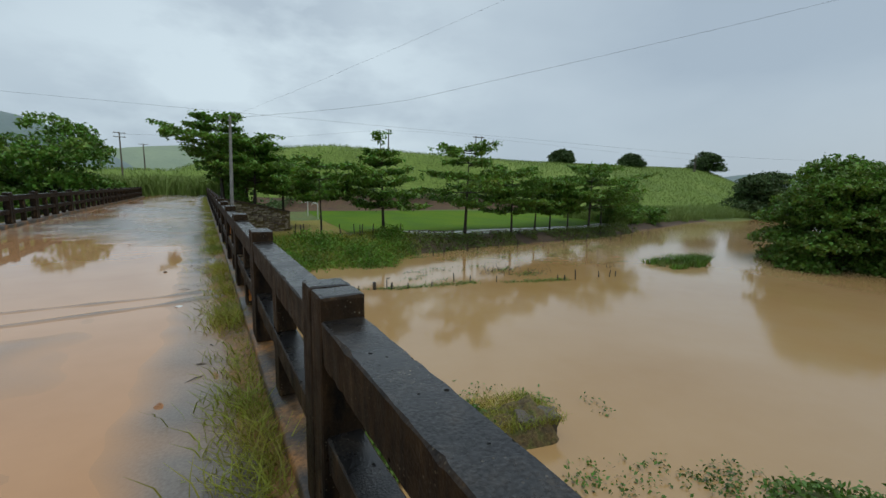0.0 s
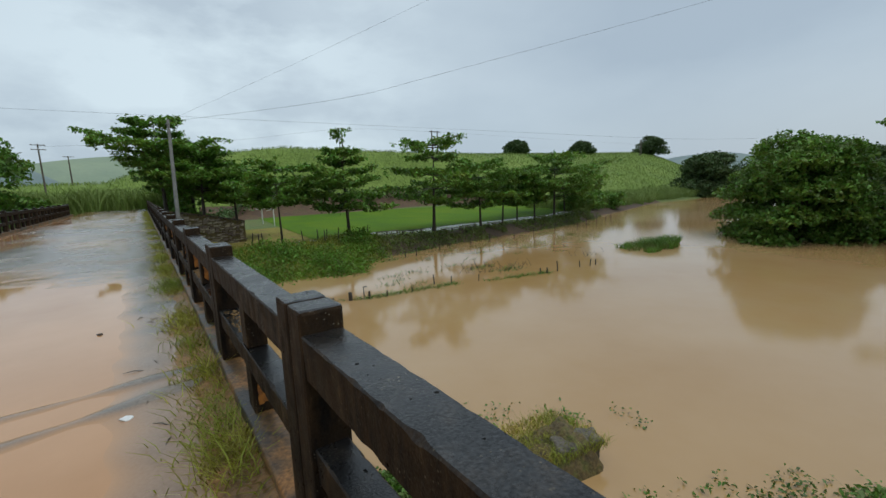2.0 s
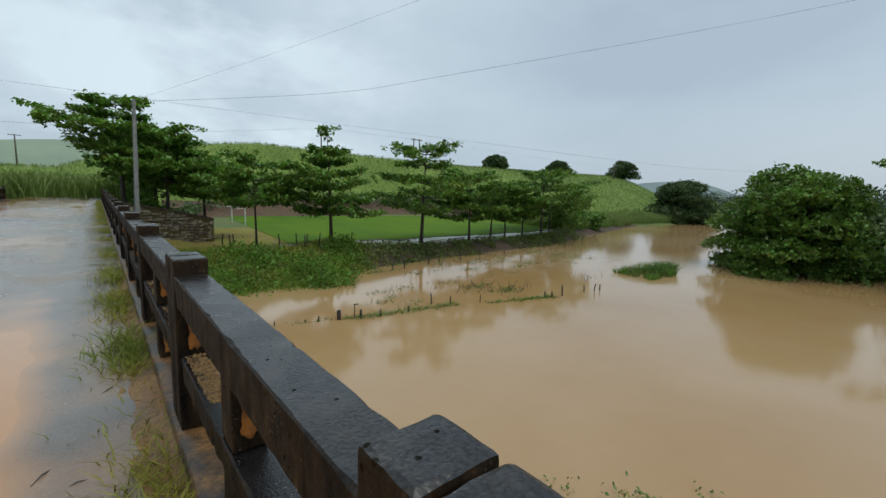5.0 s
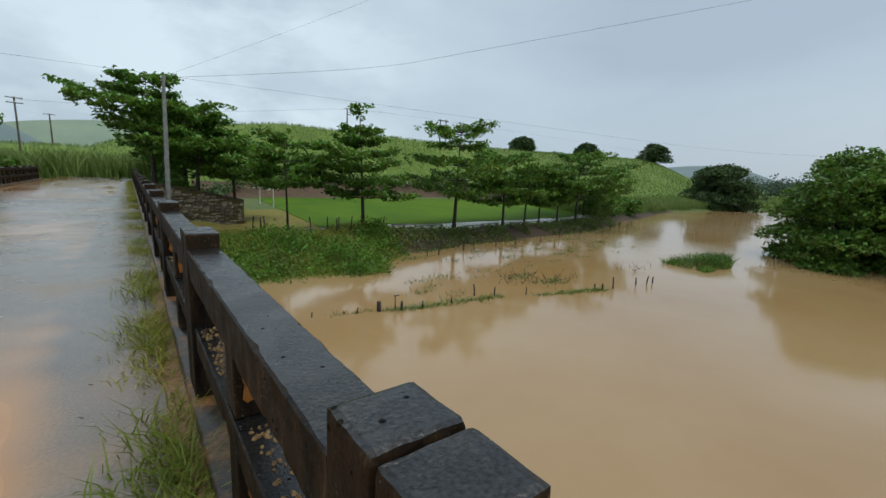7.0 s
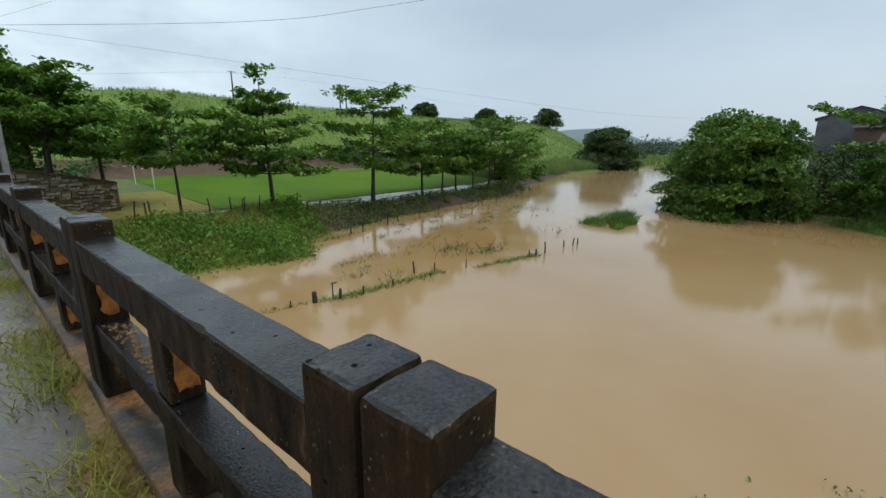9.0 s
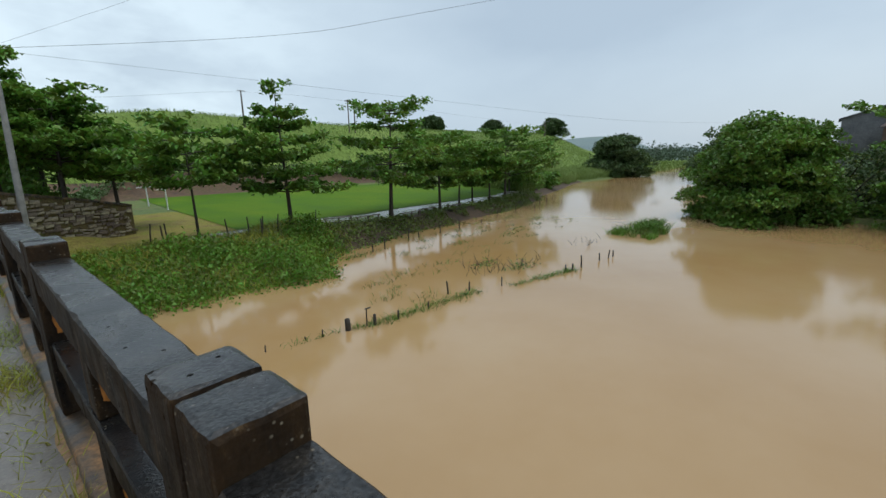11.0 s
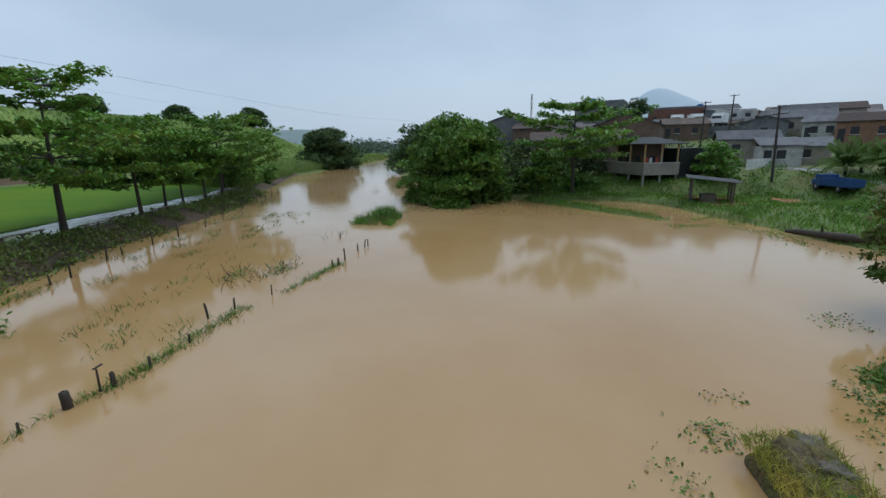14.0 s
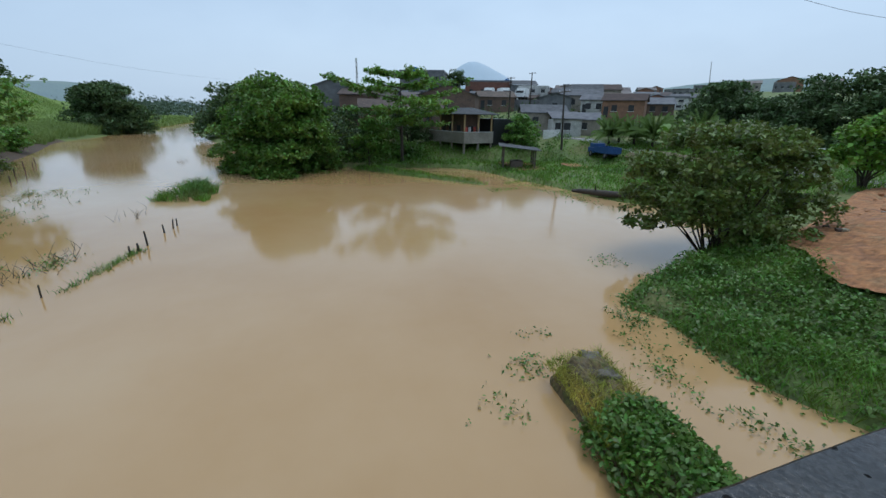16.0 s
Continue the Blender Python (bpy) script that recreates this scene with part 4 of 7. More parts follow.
# lone trees along the crest of the cane hill
for k, (x, y, z, h, r) in enumerate(((134, 134, 13.2, 5.6, 4.6), (188, 140, 14.0, 6.4, 5.6), (262, 144, 13.6, 12.6, 9.5), (139, 137, 13.2, 4.8, 3.4))):
    round_tree(x, y, z, h, r, r, 80 + k, n=1300, leaf=0.9, material="far", label="lone dark tree on the crest of the hill", group="crest trees", bottom=0.15)
for k, (x, y, h, rx) in enumerate(((63.0, 48.5, 4.6, 3.4), (69.0, 50.5, 3.8, 3.0), (76.0, 51.0, 3.4, 3.2))):
    round_tree(x, y, float(height(x, y)) - 0.2, h, rx, rx * 0.9, 90 + k, n=420, leaf=0.4, material="almond", label="low leafy tree on the bank beyond the footpath", group="bank trees", lumps=14, stems=2)
# far woods along the river
rng = np.random.RandomState(5)
pts = []
for k in range(60):
    x = rng.uniform(210, 420)
    y = np.interp(x, SX, SY) - rng.uniform(2, 60) + 4
    c = np.array([x, y, float(height(x, y)) + rng.uniform(3, 7)])
    pts.append(c + rng.normal(size=(34, 3)) * np.array([4.5, 4.5, 2.4]))
for k in range(60):
    x = rng.uniform(300, 520)
    y = np.interp(x, NX, NY) + rng.uniform(4, 60)
    c = np.array([x, y, float(height(x, y)) + rng.uniform(3, 8)])
    pts.append(c + rng.normal(size=(34, 3)) * np.array([5, 5, 2.6]))
# leaf colour greyed a little towards blue to paint in distance haze
tagged(leaves("far_woods", np.concatenate(pts), 1.5, mat("haze_tinted_leaves", [(0.3, (0.06, 0.09, 0.06)), (0.7, (0.10, 0.14, 0.09))], scale=0.1, rough=(0.7, 0.9), bump=0, island=0.25), rng=rng, spread=1.0, per=5, flat=0.4), "far dark woods along the river", "woods", kind="stuff")


def scatter(n, x0, x1, y0, y1, keep, seed):
    g = np.random.RandomState(seed)
    x, y = g.uniform(x0, x1, n), g.uniform(y0, y1, n)
    k = keep(x, y)
    x, y = x[k], y[k]
    return np.stack([x, y, height(x, y)], 1), g


def dn(x, y):
    return y - np.interp(x, NX, NY)


def ds(x, y):
    return np.interp(x, SX, SY) - y


# cane on the hill and at the road's end
p, g = scatter(90000, -70, 270, 62, 190, lambda x, y: (y > np.interp(x, FOOT_X, FOOT_Y) + 1) & (y < np.interp(x, [-60, 73, 131, 262, 400], [120, 124, 147, 165, 200])) & (y < 150), 91)
tagged(blades("sugar_cane", p, 0.75, 0.13, M_CANEB, rng=g, lean=0.5), "dense green sugar cane covering the hill", "sugar cane", kind="stuff")
p, g = scatter(26000, -40, 4, 59.5, 84, lambda x, y: (y > 60 + 1.2 * np.sin(x * 0.6)) & ((x < -4.0) | (y > 62)), 92)
tagged(blades("tall_cane", p, 2.7, 0.13, M_CANEB, rng=g, lean=0.5), "tall green cane at the end of the road", "sugar cane", kind="stuff")
p, g = scatter(36000, 58, 130, 46, 72, lambda x, y: (dn(x, y) > 2.2 + 0.8 * fbm(x, y, 2.0, 14)) & (dn(x, y) < 16) & (x > 60), 93)
tagged(blades("reeds", p, 2.1, 0.085, M_CANEB, rng=g, lean=0.6), "bright green reeds and cane along the river", "reeds", kind="stuff")
p, g = scatter(9000, 130, 300, 50, 85, lambda x, y: (dn(x, y) > 0.5) & (dn(x, y) < 22), 94)
tagged(blades("far_reeds", p, 1.6, 0.4, M_CANEB, rng=g, lean=0.6), "far green reeds beside the river", "reeds", kind="stuff")
# hedge and undergrowth behind the pitch
p, g = scatter(5200, 3, 84, 62, 97, lambda x, y: (np.abs(y - np.interp(x, [2, 8, 11, 15, 20, 60, 84], [60, 70, 84, 93, 95, 97, 86])) < 2.0), 95)
p[:, 2] += 0.7 + g.uniform(0.2, 2.4, len(p)) * (0.25 + 0.6 * np.abs(fbm(p[:, 0], p[:, 1], 4.0, 96)))
tagged(leaves("hedge", p, 0.6, LEAFS["far"], rng=g, spread=0.5, per=9, flat=0.4), "dark overgrown hedge behind the pitch", "hedge", kind="stuff")
p, g = scatter(700, -2, 12, 52.5, 68, lambda x, y: (x > 2.2) & (x < 2.5 + (y - 47) * 0.27), 97)
p[:, 2] += g.uniform(0, 1.8, len(p)) ** 1.3
tagged(leaves("undergrowth", p, 0.45, LEAFS["almond"], rng=g, spread=0.45, per=9, flat=0.4), "dark undergrowth below the trees", "shrubs", kind="stuff")
# weeds on the north bank
p, g = scatter(8000, 0.6, 17.5, 29, 43, lambda x, y: (dn(x, y) > -0.4) & (dn(x, y) < 8.2 - 0.16 * x + fbm(x, y, 1.5, 5)), 98)
p[:, 2] += g.uniform(0.0, 0.7, len(p)) * (0.06 + 1.3 * np.clip(fbm(p[:, 0], p[:, 1], 0.7, 99) + 0.35, 0, 1.3))
tagged(leaves("bank_weeds", p, 0.22, LEAFS["weeds"], rng=g, spread=0.26, per=6, flat=0.35), "thick green weeds on the river bank", "weeds", kind="stuff")
p, g = scatter(20000, 16, 64, 34, 50, lambda x, y: (dn(x, y) > -0.3) & (dn(x, y) < 3.4) & (fbm(x, y, 1.3, 6) > -0.35), 100)
p[:, 2] += g.uniform(0.0, 0.35, len(p))
tagged(leaves("bank_scrub", p, 0.24, LEAFS["bush"], rng=g, spread=0.18, per=3, flat=0.5), "brownish scrub on the steep earth bank", "weeds", kind="stuff")
# vines and grass on the south bank
def g_rand(x, y):
    return np.abs(np.modf(np.sin(x * 127.1 + y * 311.7) * 43758.5)[0])


p, g = scatter(26000, 2.6, 20, -16, 4.2, lambda x, y: (ds(x, y) > -0.35 + 0.4 * fbm(x, y, 0.6, 7)) & (y > np.interp(x, EARTH_X, EARTH_Y) + 0.7 * fbm(x, y, 1.0, 77)) & (g_rand(x, y) < 0.35 + 0.9 * (fbm(x, y, 0.9, 88) + 0.5)), 101)
p[:, 2] += g.uniform(0.02, 0.4, len(p)) * 0.5 + 1.0 * np.clip(fbm(p[:, 0], p[:, 1], 0.8, 8) + 0.05, 0, 0.9) * g.uniform(0.5, 1.0, len(p)) * ease(ds(p[:, 0], p[:, 1]), 0.2, 1.5)
tagged(leaves("vine_cover", p, 0.15, LEAFS["vines"], rng=g, spread=0.1, per=5, flat=0.6), "creeping green vines covering the south bank", "vines", kind="stuff")
p, g = scatter(30000, 2.6, 19, -12, 4.2, lambda x, y: (ds(x, y) > 0.1) & (y > np.interp(x, EARTH_X, EARTH_Y) - 0.4 + 0.7 * fbm(x, y, 1.0, 77)) & (fbm(x, y, 1.2, 89) > -0.05), 131)
tagged(blades("bank_long_grass", p, 0.5, 0.022, LEAFS["weeds"], rng=g, lean=0.9), "long soft green grass among the vines", "grass", kind="stuff")
p, g = scatter(9000, 34, 53, -7, 8, lambda x, y: (ds(x, y) < 0) & (height(x, y) > -5.16), 132)
tagged(blades("spit_grass", p, 0.45, 0.05, LEAFS["weeds"], rng=g, lean=0.7), "grass on a narrow spit in the flood", "grass", kind="stuff")
p, g = scatter(7000, 27, 41, -10, 0, lambda x, y: (ds(x, y) < 0) & (ds(x, y) > -6.5) & (fbm(x, y, 1.0, 19) > 0.25), 133)
p[:, 2] = WATER - 0.05
tagged(blades("flooded_grass", p, 0.26, 0.03, LEAFS["weeds"], rng=g, lean=1.0), "sparse grass tips rising from the shallow flood", "grass", kind="stuff")
p, g = scatter(38000, 18, 62, -40, 4, lambda x, y: (ds(x, y) > -0.6 + 0.7 * fbm(x, y, 0.8, 9)) & (ds(x, y) < 26) & (height(x, y) > -5.2), 102)
tagged(blades("bank_grass", p, 0.38, 0.07, LEAFS["weeds"], rng=g, lean=0.7), "rough green grass on the low river bank", "grass", kind="stuff")
p, g = scatter(60000, 18, 62, -40, 2, lambda x, y: (ds(x, y) > -0.2 + 0.7 * fbm(x, y, 0.8, 9)) & (ds(x, y) < 28) & (fbm(x, y, 1.6, 13) > 0.15) & (height(x, y) > -5.1), 106)
tagged(blades("bank_rushes", p, 0.42, 0.05, LEAFS["round"], rng=g, lean=0.6), "darker taller grass in clumps on the river bank", "grass", kind="stuff")
p, g = scatter(4200, 20, 60, -40, -6, lambda x, y: (ds(x, y) > 2) & (fbm(x, y, 2.0, 10) > 0.34) & (y < np.interp(x, STREET_X, STREET_Y) + 11), 103)
p[:, 2] += g.uniform(0, 0.5, len(p))
tagged(leaves("bank_shrubs", p, 0.3, LEAFS["vines"], rng=g, spread=0.3, per=8, flat=0.45), "low green shrubs on the river bank", "shrubs", kind="stuff")
p, g = scatter(900, 34, 62, -3, 14, lambda x, y: (ds(x, y) > -1.0) & (ds(x, y) < 12), 104)
p[:, 2] += g.uniform(0, 1.6, len(p)) ** 1.4
tagged(leaves("bank_undergrowth", p, 0.4, LEAFS["round"], rng=g, spread=0.4, per=9, flat=0.45), "dark undergrowth beneath the trees on the bank", "shrubs", kind="stuff")


def tuft(name, x, y, rx, ry, n, seed, h=0.5, label="", leafy=True, material="weeds", wide=0.035):
    g = np.random.RandomState(seed)
    a, q = g.uniform(0, 6.283, n), np.sqrt(g.uniform(0, 1, n))
    lump = 0.8 + 0.3 * np.sin(a * 3 + seed)
    p = np.stack([x + np.cos(a) * q * rx * lump, y + np.sin(a) * q * ry * lump, np.full(n, WATER - 0.05)], 1)
    ob = blades(name, p, h, wide, LEAFS[material], rng=g, lean=0.7)
    return tagged(ob, label or "tuft of green grass standing in the flood water", "grass", kind="stuff")


tuft("island_grass", 38.8, 21.6, 3.2, 1.5, 1150, 1, 1.0, "small island of rough grass in the flood", wide=0.06, material="vines")
tuft("grass_tuft", 36.0, 23.2, 1.6, 0.9, 300, 2, 0.6, wide=0.05)
tuft("grass_tuft", 35.2, 20.6, 1.0, 0.6, 220, 3, 0.5, wide=0.05)
g = np.random.RandomState(77)
pp_ = []
for x0, y0, x1, y1, n, w in ((10.2, 23.95, 12.4, 23.7, 330, 0.2), (12.5, 23.7, 16.0, 23.3, 430, 0.24), (17.6, 22.5, 19.6, 22.0, 120, 0.12), (19.6, 22.0, 22.6, 21.25, 400, 0.18), (9.0, 24.4, 10.2, 23.9, 130, 0.2), (6.4, 24.9, 8.6, 24.5, 60, 0.12)):
    f = g.uniform(0, 1, n)
    wob = 0.5 + 0.5 * np.sin(f * 23) * np.sin(f * 9 + 1)
    pp_.append(np.stack([x0 + (x1 - x0) * f, y0 + (y1 - y0) * f + g.normal(size=n) * w * (0.35 + wob), np.full(n, WATER - 0.06)], 1))
tagged(blades("fence_line_grass", np.concatenate(pp_), 0.30, 0.024, LEAFS["vines"], rng=g, lean=0.9), "line of grass along the drowned fence", "grass", kind="stuff")
pp_ = []
for k in range(90):
    x = g.uniform(12, 42)
    y = np.interp(x, NX, NY) - g.uniform(0.8, 9.5)
    m = g.randint(6, 30)
    pp_.append(np.stack([x + g.normal(size=m) * 0.5, y + g.normal(size=m) * 0.22, np.full(m, WATER - 0.05)], 1))
tagged(blades("drowned_grass", np.concatenate(pp_), 0.34, 0.03, LEAFS["bush"], rng=g, lean=1.0), "drowned grass stems in the shallow flood", "grass", kind="stuff")
for x, y, n in ((20.4, 26.2, 28), (21.4, 24.2, 36), (19.4, 24.8, 20), (30.4, 23.8, 14), (63.3, 27.4, 16)):
    lines = []
    for k in range(n):
        a = g.uniform(0, 6.283)
        b = np.array([x + g.normal() * 0.9, y + g.normal() * 0.35, WATER - 0.05])
        tip = b + np.array([math.cos(a) * 0.45, math.sin(a) * 0.45, g.uniform(0.15, 0.75)])
        lines.append(([tuple(b), tuple((b + tip) / 2 + g.normal(size=3) * 0.05), tuple(tip)], [0.013, 0.009, 0.004]))
    tagged(tubes("drift_brush", lines, M_BARK, sides=4), "dead brushwood caught in the flood water", "brushwood", kind="stuff")
# floating and drowned leaves near the south bank
pp_ = []
for x, y, rx, ry, n in ((8.6, 4.6, 1.3, 0.5, 45), (7.0, 5.2, 1.0, 0.5, 25), (8.3, 8.6, 0.5, 0.5, 50), (9.6, 3.9, 0.7, 0.4, 80), (6.0, 5.4, 1.2, 0.3, 40), (4.0, 4.9, 1.0, 0.3, 60), (9.7, 7.6, 0.4, 0.4, 10), (6.9, 9.9, 0.9, 0.4, 22), (10.5, 2.8, 0.7, 0.4, 60), (20.4, 26.2, 1.2, 0.5, 60), (21.4, 24.2, 1.2, 0.5, 80), (28, -7.6, 3.5, 0.8, 120), (14.6, 0.4, 1, 0.8, 30), (33, -6.8, 3, .6, 60)):
    pp_.append(np.stack([x + g.normal(size=n) * rx * 0.6, y + g.normal(size=n) * ry * 0.7, WATER + g.uniform(0.0, 0.1, n)], 1))
tagged(leaves("flood_weeds", np.concatenate(pp_), 0.105, LEAFS["vines"], rng=g, spread=0.09, per=4, flat=0.6), "drowned weed leaves at the edge of the flood", "weeds", kind="stuff")

# grass along the road edge
g = np.random.RandomState(78)
n = 52000
y = g.uniform(-3, 49, n)
clump = np.clip(1.3 * fbm(y, y * 0 + 3.0, 0.45, 30) + 0.38, 0.06, 1.4)
keep = g.uniform(0, 1.35, n) < clump * np.clip(2.2 - y * 0.03, 0.8, 2.2)
y = y[keep]
x = -0.03 - np.abs(g.normal(size=len(y))) * 0.15
p = np.stack([x, y, np.full(len(y), -0.03)], 1)
vg = blades("verge_grass", p, 0.16, 0.0085, LEAFS["grass"], rng=g, lean=0.9)
tagged(vg, "yellow-green grass growing along the kerb", "grass", kind="stuff")
tall = g.choice(len(p), 2600, replace=False)
cl = p[tall].copy()
cl[:, 1] = np.array([0.4, 1.6, 2.4, 4.2, 5.5, 6.3, 9.4, 9.7, 12.6, 13.4, 15.2, 18, 21, 26, 31, 36])[g.randint(0, 16, 2600)] + g.normal(size=2600) * 0.16
tagged(blades("grass_tufts", cl, 0.22, 0.009, LEAFS["grass"], rng=g, lean=0.8), "taller green grass tufts along the kerb", "grass", kind="stuff")
y = g.uniform(4, 49, 9000)
x = -5.66 + np.abs(g.normal(size=9000)) * 0.12
tagged(blades("far_verge_grass", np.stack([x, y, np.full(9000, -0.03)], 1), 0.16, 0.014, LEAFS["grass"], rng=g, lean=0.9), "yellowish grass along the opposite kerb", "grass", kind="stuff")

p, g = scatter(14000, 0.6, 18.5, 29.5, 44, lambda x, y: (dn(x, y) > -0.9 + 0.5 * fbm(x, y, 0.8, 12)) & (dn(x, y) < 10.5), 120)
tagged(blades("bank_tall_grass", p, 0.55, 0.028, LEAFS["grass"], rng=g, lean=0.9), "long yellowish grass mixed into the bank weeds", "grass", kind="stuff")
for k, (x, y, rx, ry, n) in enumerate(((36.6, 21.2, 1.5, 0.8, 160), (40.5, 22.6, 1.3, 0.7, 160), (37.4, 23.6, 1.4, 0.6, 120), (35.0, 22.0, 0.9, 0.5, 80))):
    tuft("stalks", x, y, rx, ry, n, 300 + k, 0.7, "thin weed stalks round the grass island", wide=0.03, material="bush")


# ---------------------------------------------------------------- houses
def prism(bm, x0, y0, z0, x1, y1, z1, rise, axis="x", over=0.35, thick=0.12):
    """Gabled roof of two sloping slabs with the ridge along an axis."""
    if axis == "x":
        cy, hy = (y0 + y1) / 2, (y1 - y0) / 2 + over
        for s in (-1, 1):
            q = [(x0 - over, cy, z1 + rise), (x1 + over, cy, z1 + rise), (x1 + over, cy + s * hy, z1 - over * rise / hy), (x0 - over, cy + s * hy, z1 - over * rise / hy)]
            a = [bm.verts.new(p) for p in q]
            b = [bm.verts.new((p[0], p[1], p[2] + thick)) for p in q]
            bm.faces.new(a)
            bm.faces.new(b[::-1])
            for i in range(4):
                bm.faces.new((a[i], b[i], b[(i + 1) % 4], a[(i + 1) % 4]))
    else:
        cx, hx = (x0 + x1) / 2, (x1 - x0) / 2 + over
        for s in (-1, 1):
            q = [(cx, y0 - over, z1 + rise), (cx, y1 + over, z1 + rise), (cx + s * hx, y1 + over, z1 - over * rise / hx), (cx + s * hx, y0 - over, z1 - over * rise / hx)]
            a = [bm.verts.new(p) for p in q]
            b = [bm.verts.new((p[0], p[1], p[2] + thick)) for p in q]
            bm.faces.new(a)
            bm.faces.new(b[::-1])
            for i in range(4):
                bm.faces.new((a[i], b[i], b[(i + 1) % 4], a[(i + 1) % 4]))
    bmesh.ops.recalc_face_normals(bm, faces=bm.faces)


def gable(bm, x, y0, y1, z, rise, t, axis):
    c = (y0 + y1) / 2
    for k in (0, 1):
        xx = x + k * t
        pts = [(xx, y0, z), (xx, y1, z), (xx, c, z + rise)]
        if axis == "y":
            pts = [(p[1], p[0], p[2]) for p in pts]
        bm.faces.new([bm.verts.new(p) for p in pts])


def house(x, y, z, w, d, h, rz, wall, roof, style, label, windows=2, storeys=1, seed=0, door=True):
    """A small town house. Its front, of width w, faces local -y; style: gable, side, lean or flat."""
    rng = random.Random(seed)
    e = empty("house", x, y, z, rz)
    tagged(e, label, "house", "houses of the town")
    bm = bmesh.new()
    box(bm, -w / 2, -d / 2, -2.5, w / 2, d / 2, h)
    rise = 0.0
    if style == "gable":
        rise = w * 0.17
        gable(bm, -d / 2, -w / 2, w / 2, h, rise, 0.02, "y")
    elif style == "side":
        rise = d * 0.2
        gable(bm, -w / 2, -d / 2, d / 2, h, rise, 0.02, "x")
        gable(bm, w / 2 - 0.02, -d / 2, d / 2, h, rise, 0.02, "x")
    part("wall", bm, wall, e)
    bm = bmesh.new()
    if style == "gable":
        prism(bm, -w / 2, -d / 2, 0, w / 2, d / 2, h, rise, "y")
    elif style == "side":
        prism(bm, -w / 2, -d / 2, 0, w / 2, d / 2, h, rise, "x")
    elif style == "lean":
        q = [(-w / 2 - 0.3, -d / 2 - 0.5, h + 0.05), (w / 2 + 0.3, -d / 2 - 0.5, h + 0.05), (w / 2 + 0.3, d / 2 + 0.2, h + d * 0.22), (-w / 2 - 0.3, d / 2 + 0.2, h + d * 0.22)]
        a = [bm.verts.new(p) for p in q]
        b = [bm.verts.new((p[0], p[1], p[2] + 0.1)) for p in q]
        bm.faces.new(a[::-1])
        bm.faces.new(b)
        for i in range(4):
            bm.faces.new((a[i], a[(i + 1) % 4], b[(i + 1) % 4], b[i]))
    else:
        for x0, y0, x1, y1 in ((-w / 2 - 0.06, -d / 2 - 0.06, w / 2 + 0.06, -d / 2 + 0.14), (-w / 2 - 0.06, d / 2 - 0.14, w / 2 + 0.06, d / 2 + 0.06),
                               (-w / 2 - 0.06, -d / 2 + 0.14, -w / 2 + 0.14, d / 2 - 0.14), (w / 2 - 0.14, -d / 2 + 0.14, w / 2 + 0.06, d / 2 - 0.14)):
            box(bm, x0, y0, h + 0.002, x1, y1, h + 0.5)
    part("roof", bm, roof, e)
    for s in range(storeys):
        zb = h * s / storeys
        for k in range(windows):
            wx = -w / 2 + w * (k + 0.5 + (0.25 if door and s == 0 else 0)) / (windows + (0.5 if door and s == 0 else 0))
            ww, wh = min(1.0, w / windows * 0.5), min(1.1, h / storeys * 0.42)
            bm = bmesh.new()
            box(bm, wx - ww / 2, -d / 2 - 0.05, zb + h / storeys * 0.38, wx + ww / 2, -d / 2 + 0.02, zb + h / storeys * 0.38 + wh)
            win = part("window", bm, M_DARK, e, "dark window opening")
            bm = bmesh.new()
            box(bm, wx - ww / 2 - 0.1, -d / 2 - 0.12, zb + h / storeys * 0.38 - 0.1, wx + ww / 2 + 0.1, -d / 2 - 0.002, zb + h / storeys * 0.38 - 0.002)
            part("sill", bm, M_PLASTER, win)
    if door:
        bm = bmesh.new()
        box(bm, -w / 2 + 0.35, -d / 2 - 0.06, 0, -w / 2 + 1.2, -d / 2 + 0.02, 2.05)
        part("door", bm, M_DARK, e, "dark doorway")
    return e


M_GREYWALL = mat("grey_render", [(0.3, (0.10, 0.103, 0.11)), (0.6, (0.18, 0.18, 0.185))], scale=0.7, rough=(0.7, 0.9), bump=0.2, fine=(0.8, 1.15))
M_BEIGE = mat("dirty_beige_render", [(0.3, (0.22, 0.19, 0.155)), (0.6, (0.33, 0.29, 0.24))], scale=0.7, rough=(0.7, 0.9), bump=0.2, fine=(0.8, 1.15))
M_BROWN = mat("raw_brown_brickwork", [(0.3, (0.10, 0.068, 0.052)), (0.6, (0.17, 0.108, 0.08))], scale=0.9, rough=(0.7, 0.9), bump=0.3, fine=(0.75, 1.2))
M_TANK = mat("blue_plastic_tank", [(0.3, (0.02, 0.12, 0.35)), (0.7, (0.04, 0.18, 0.45))], scale=2, rough=(0.4, 0.6), bump=0)

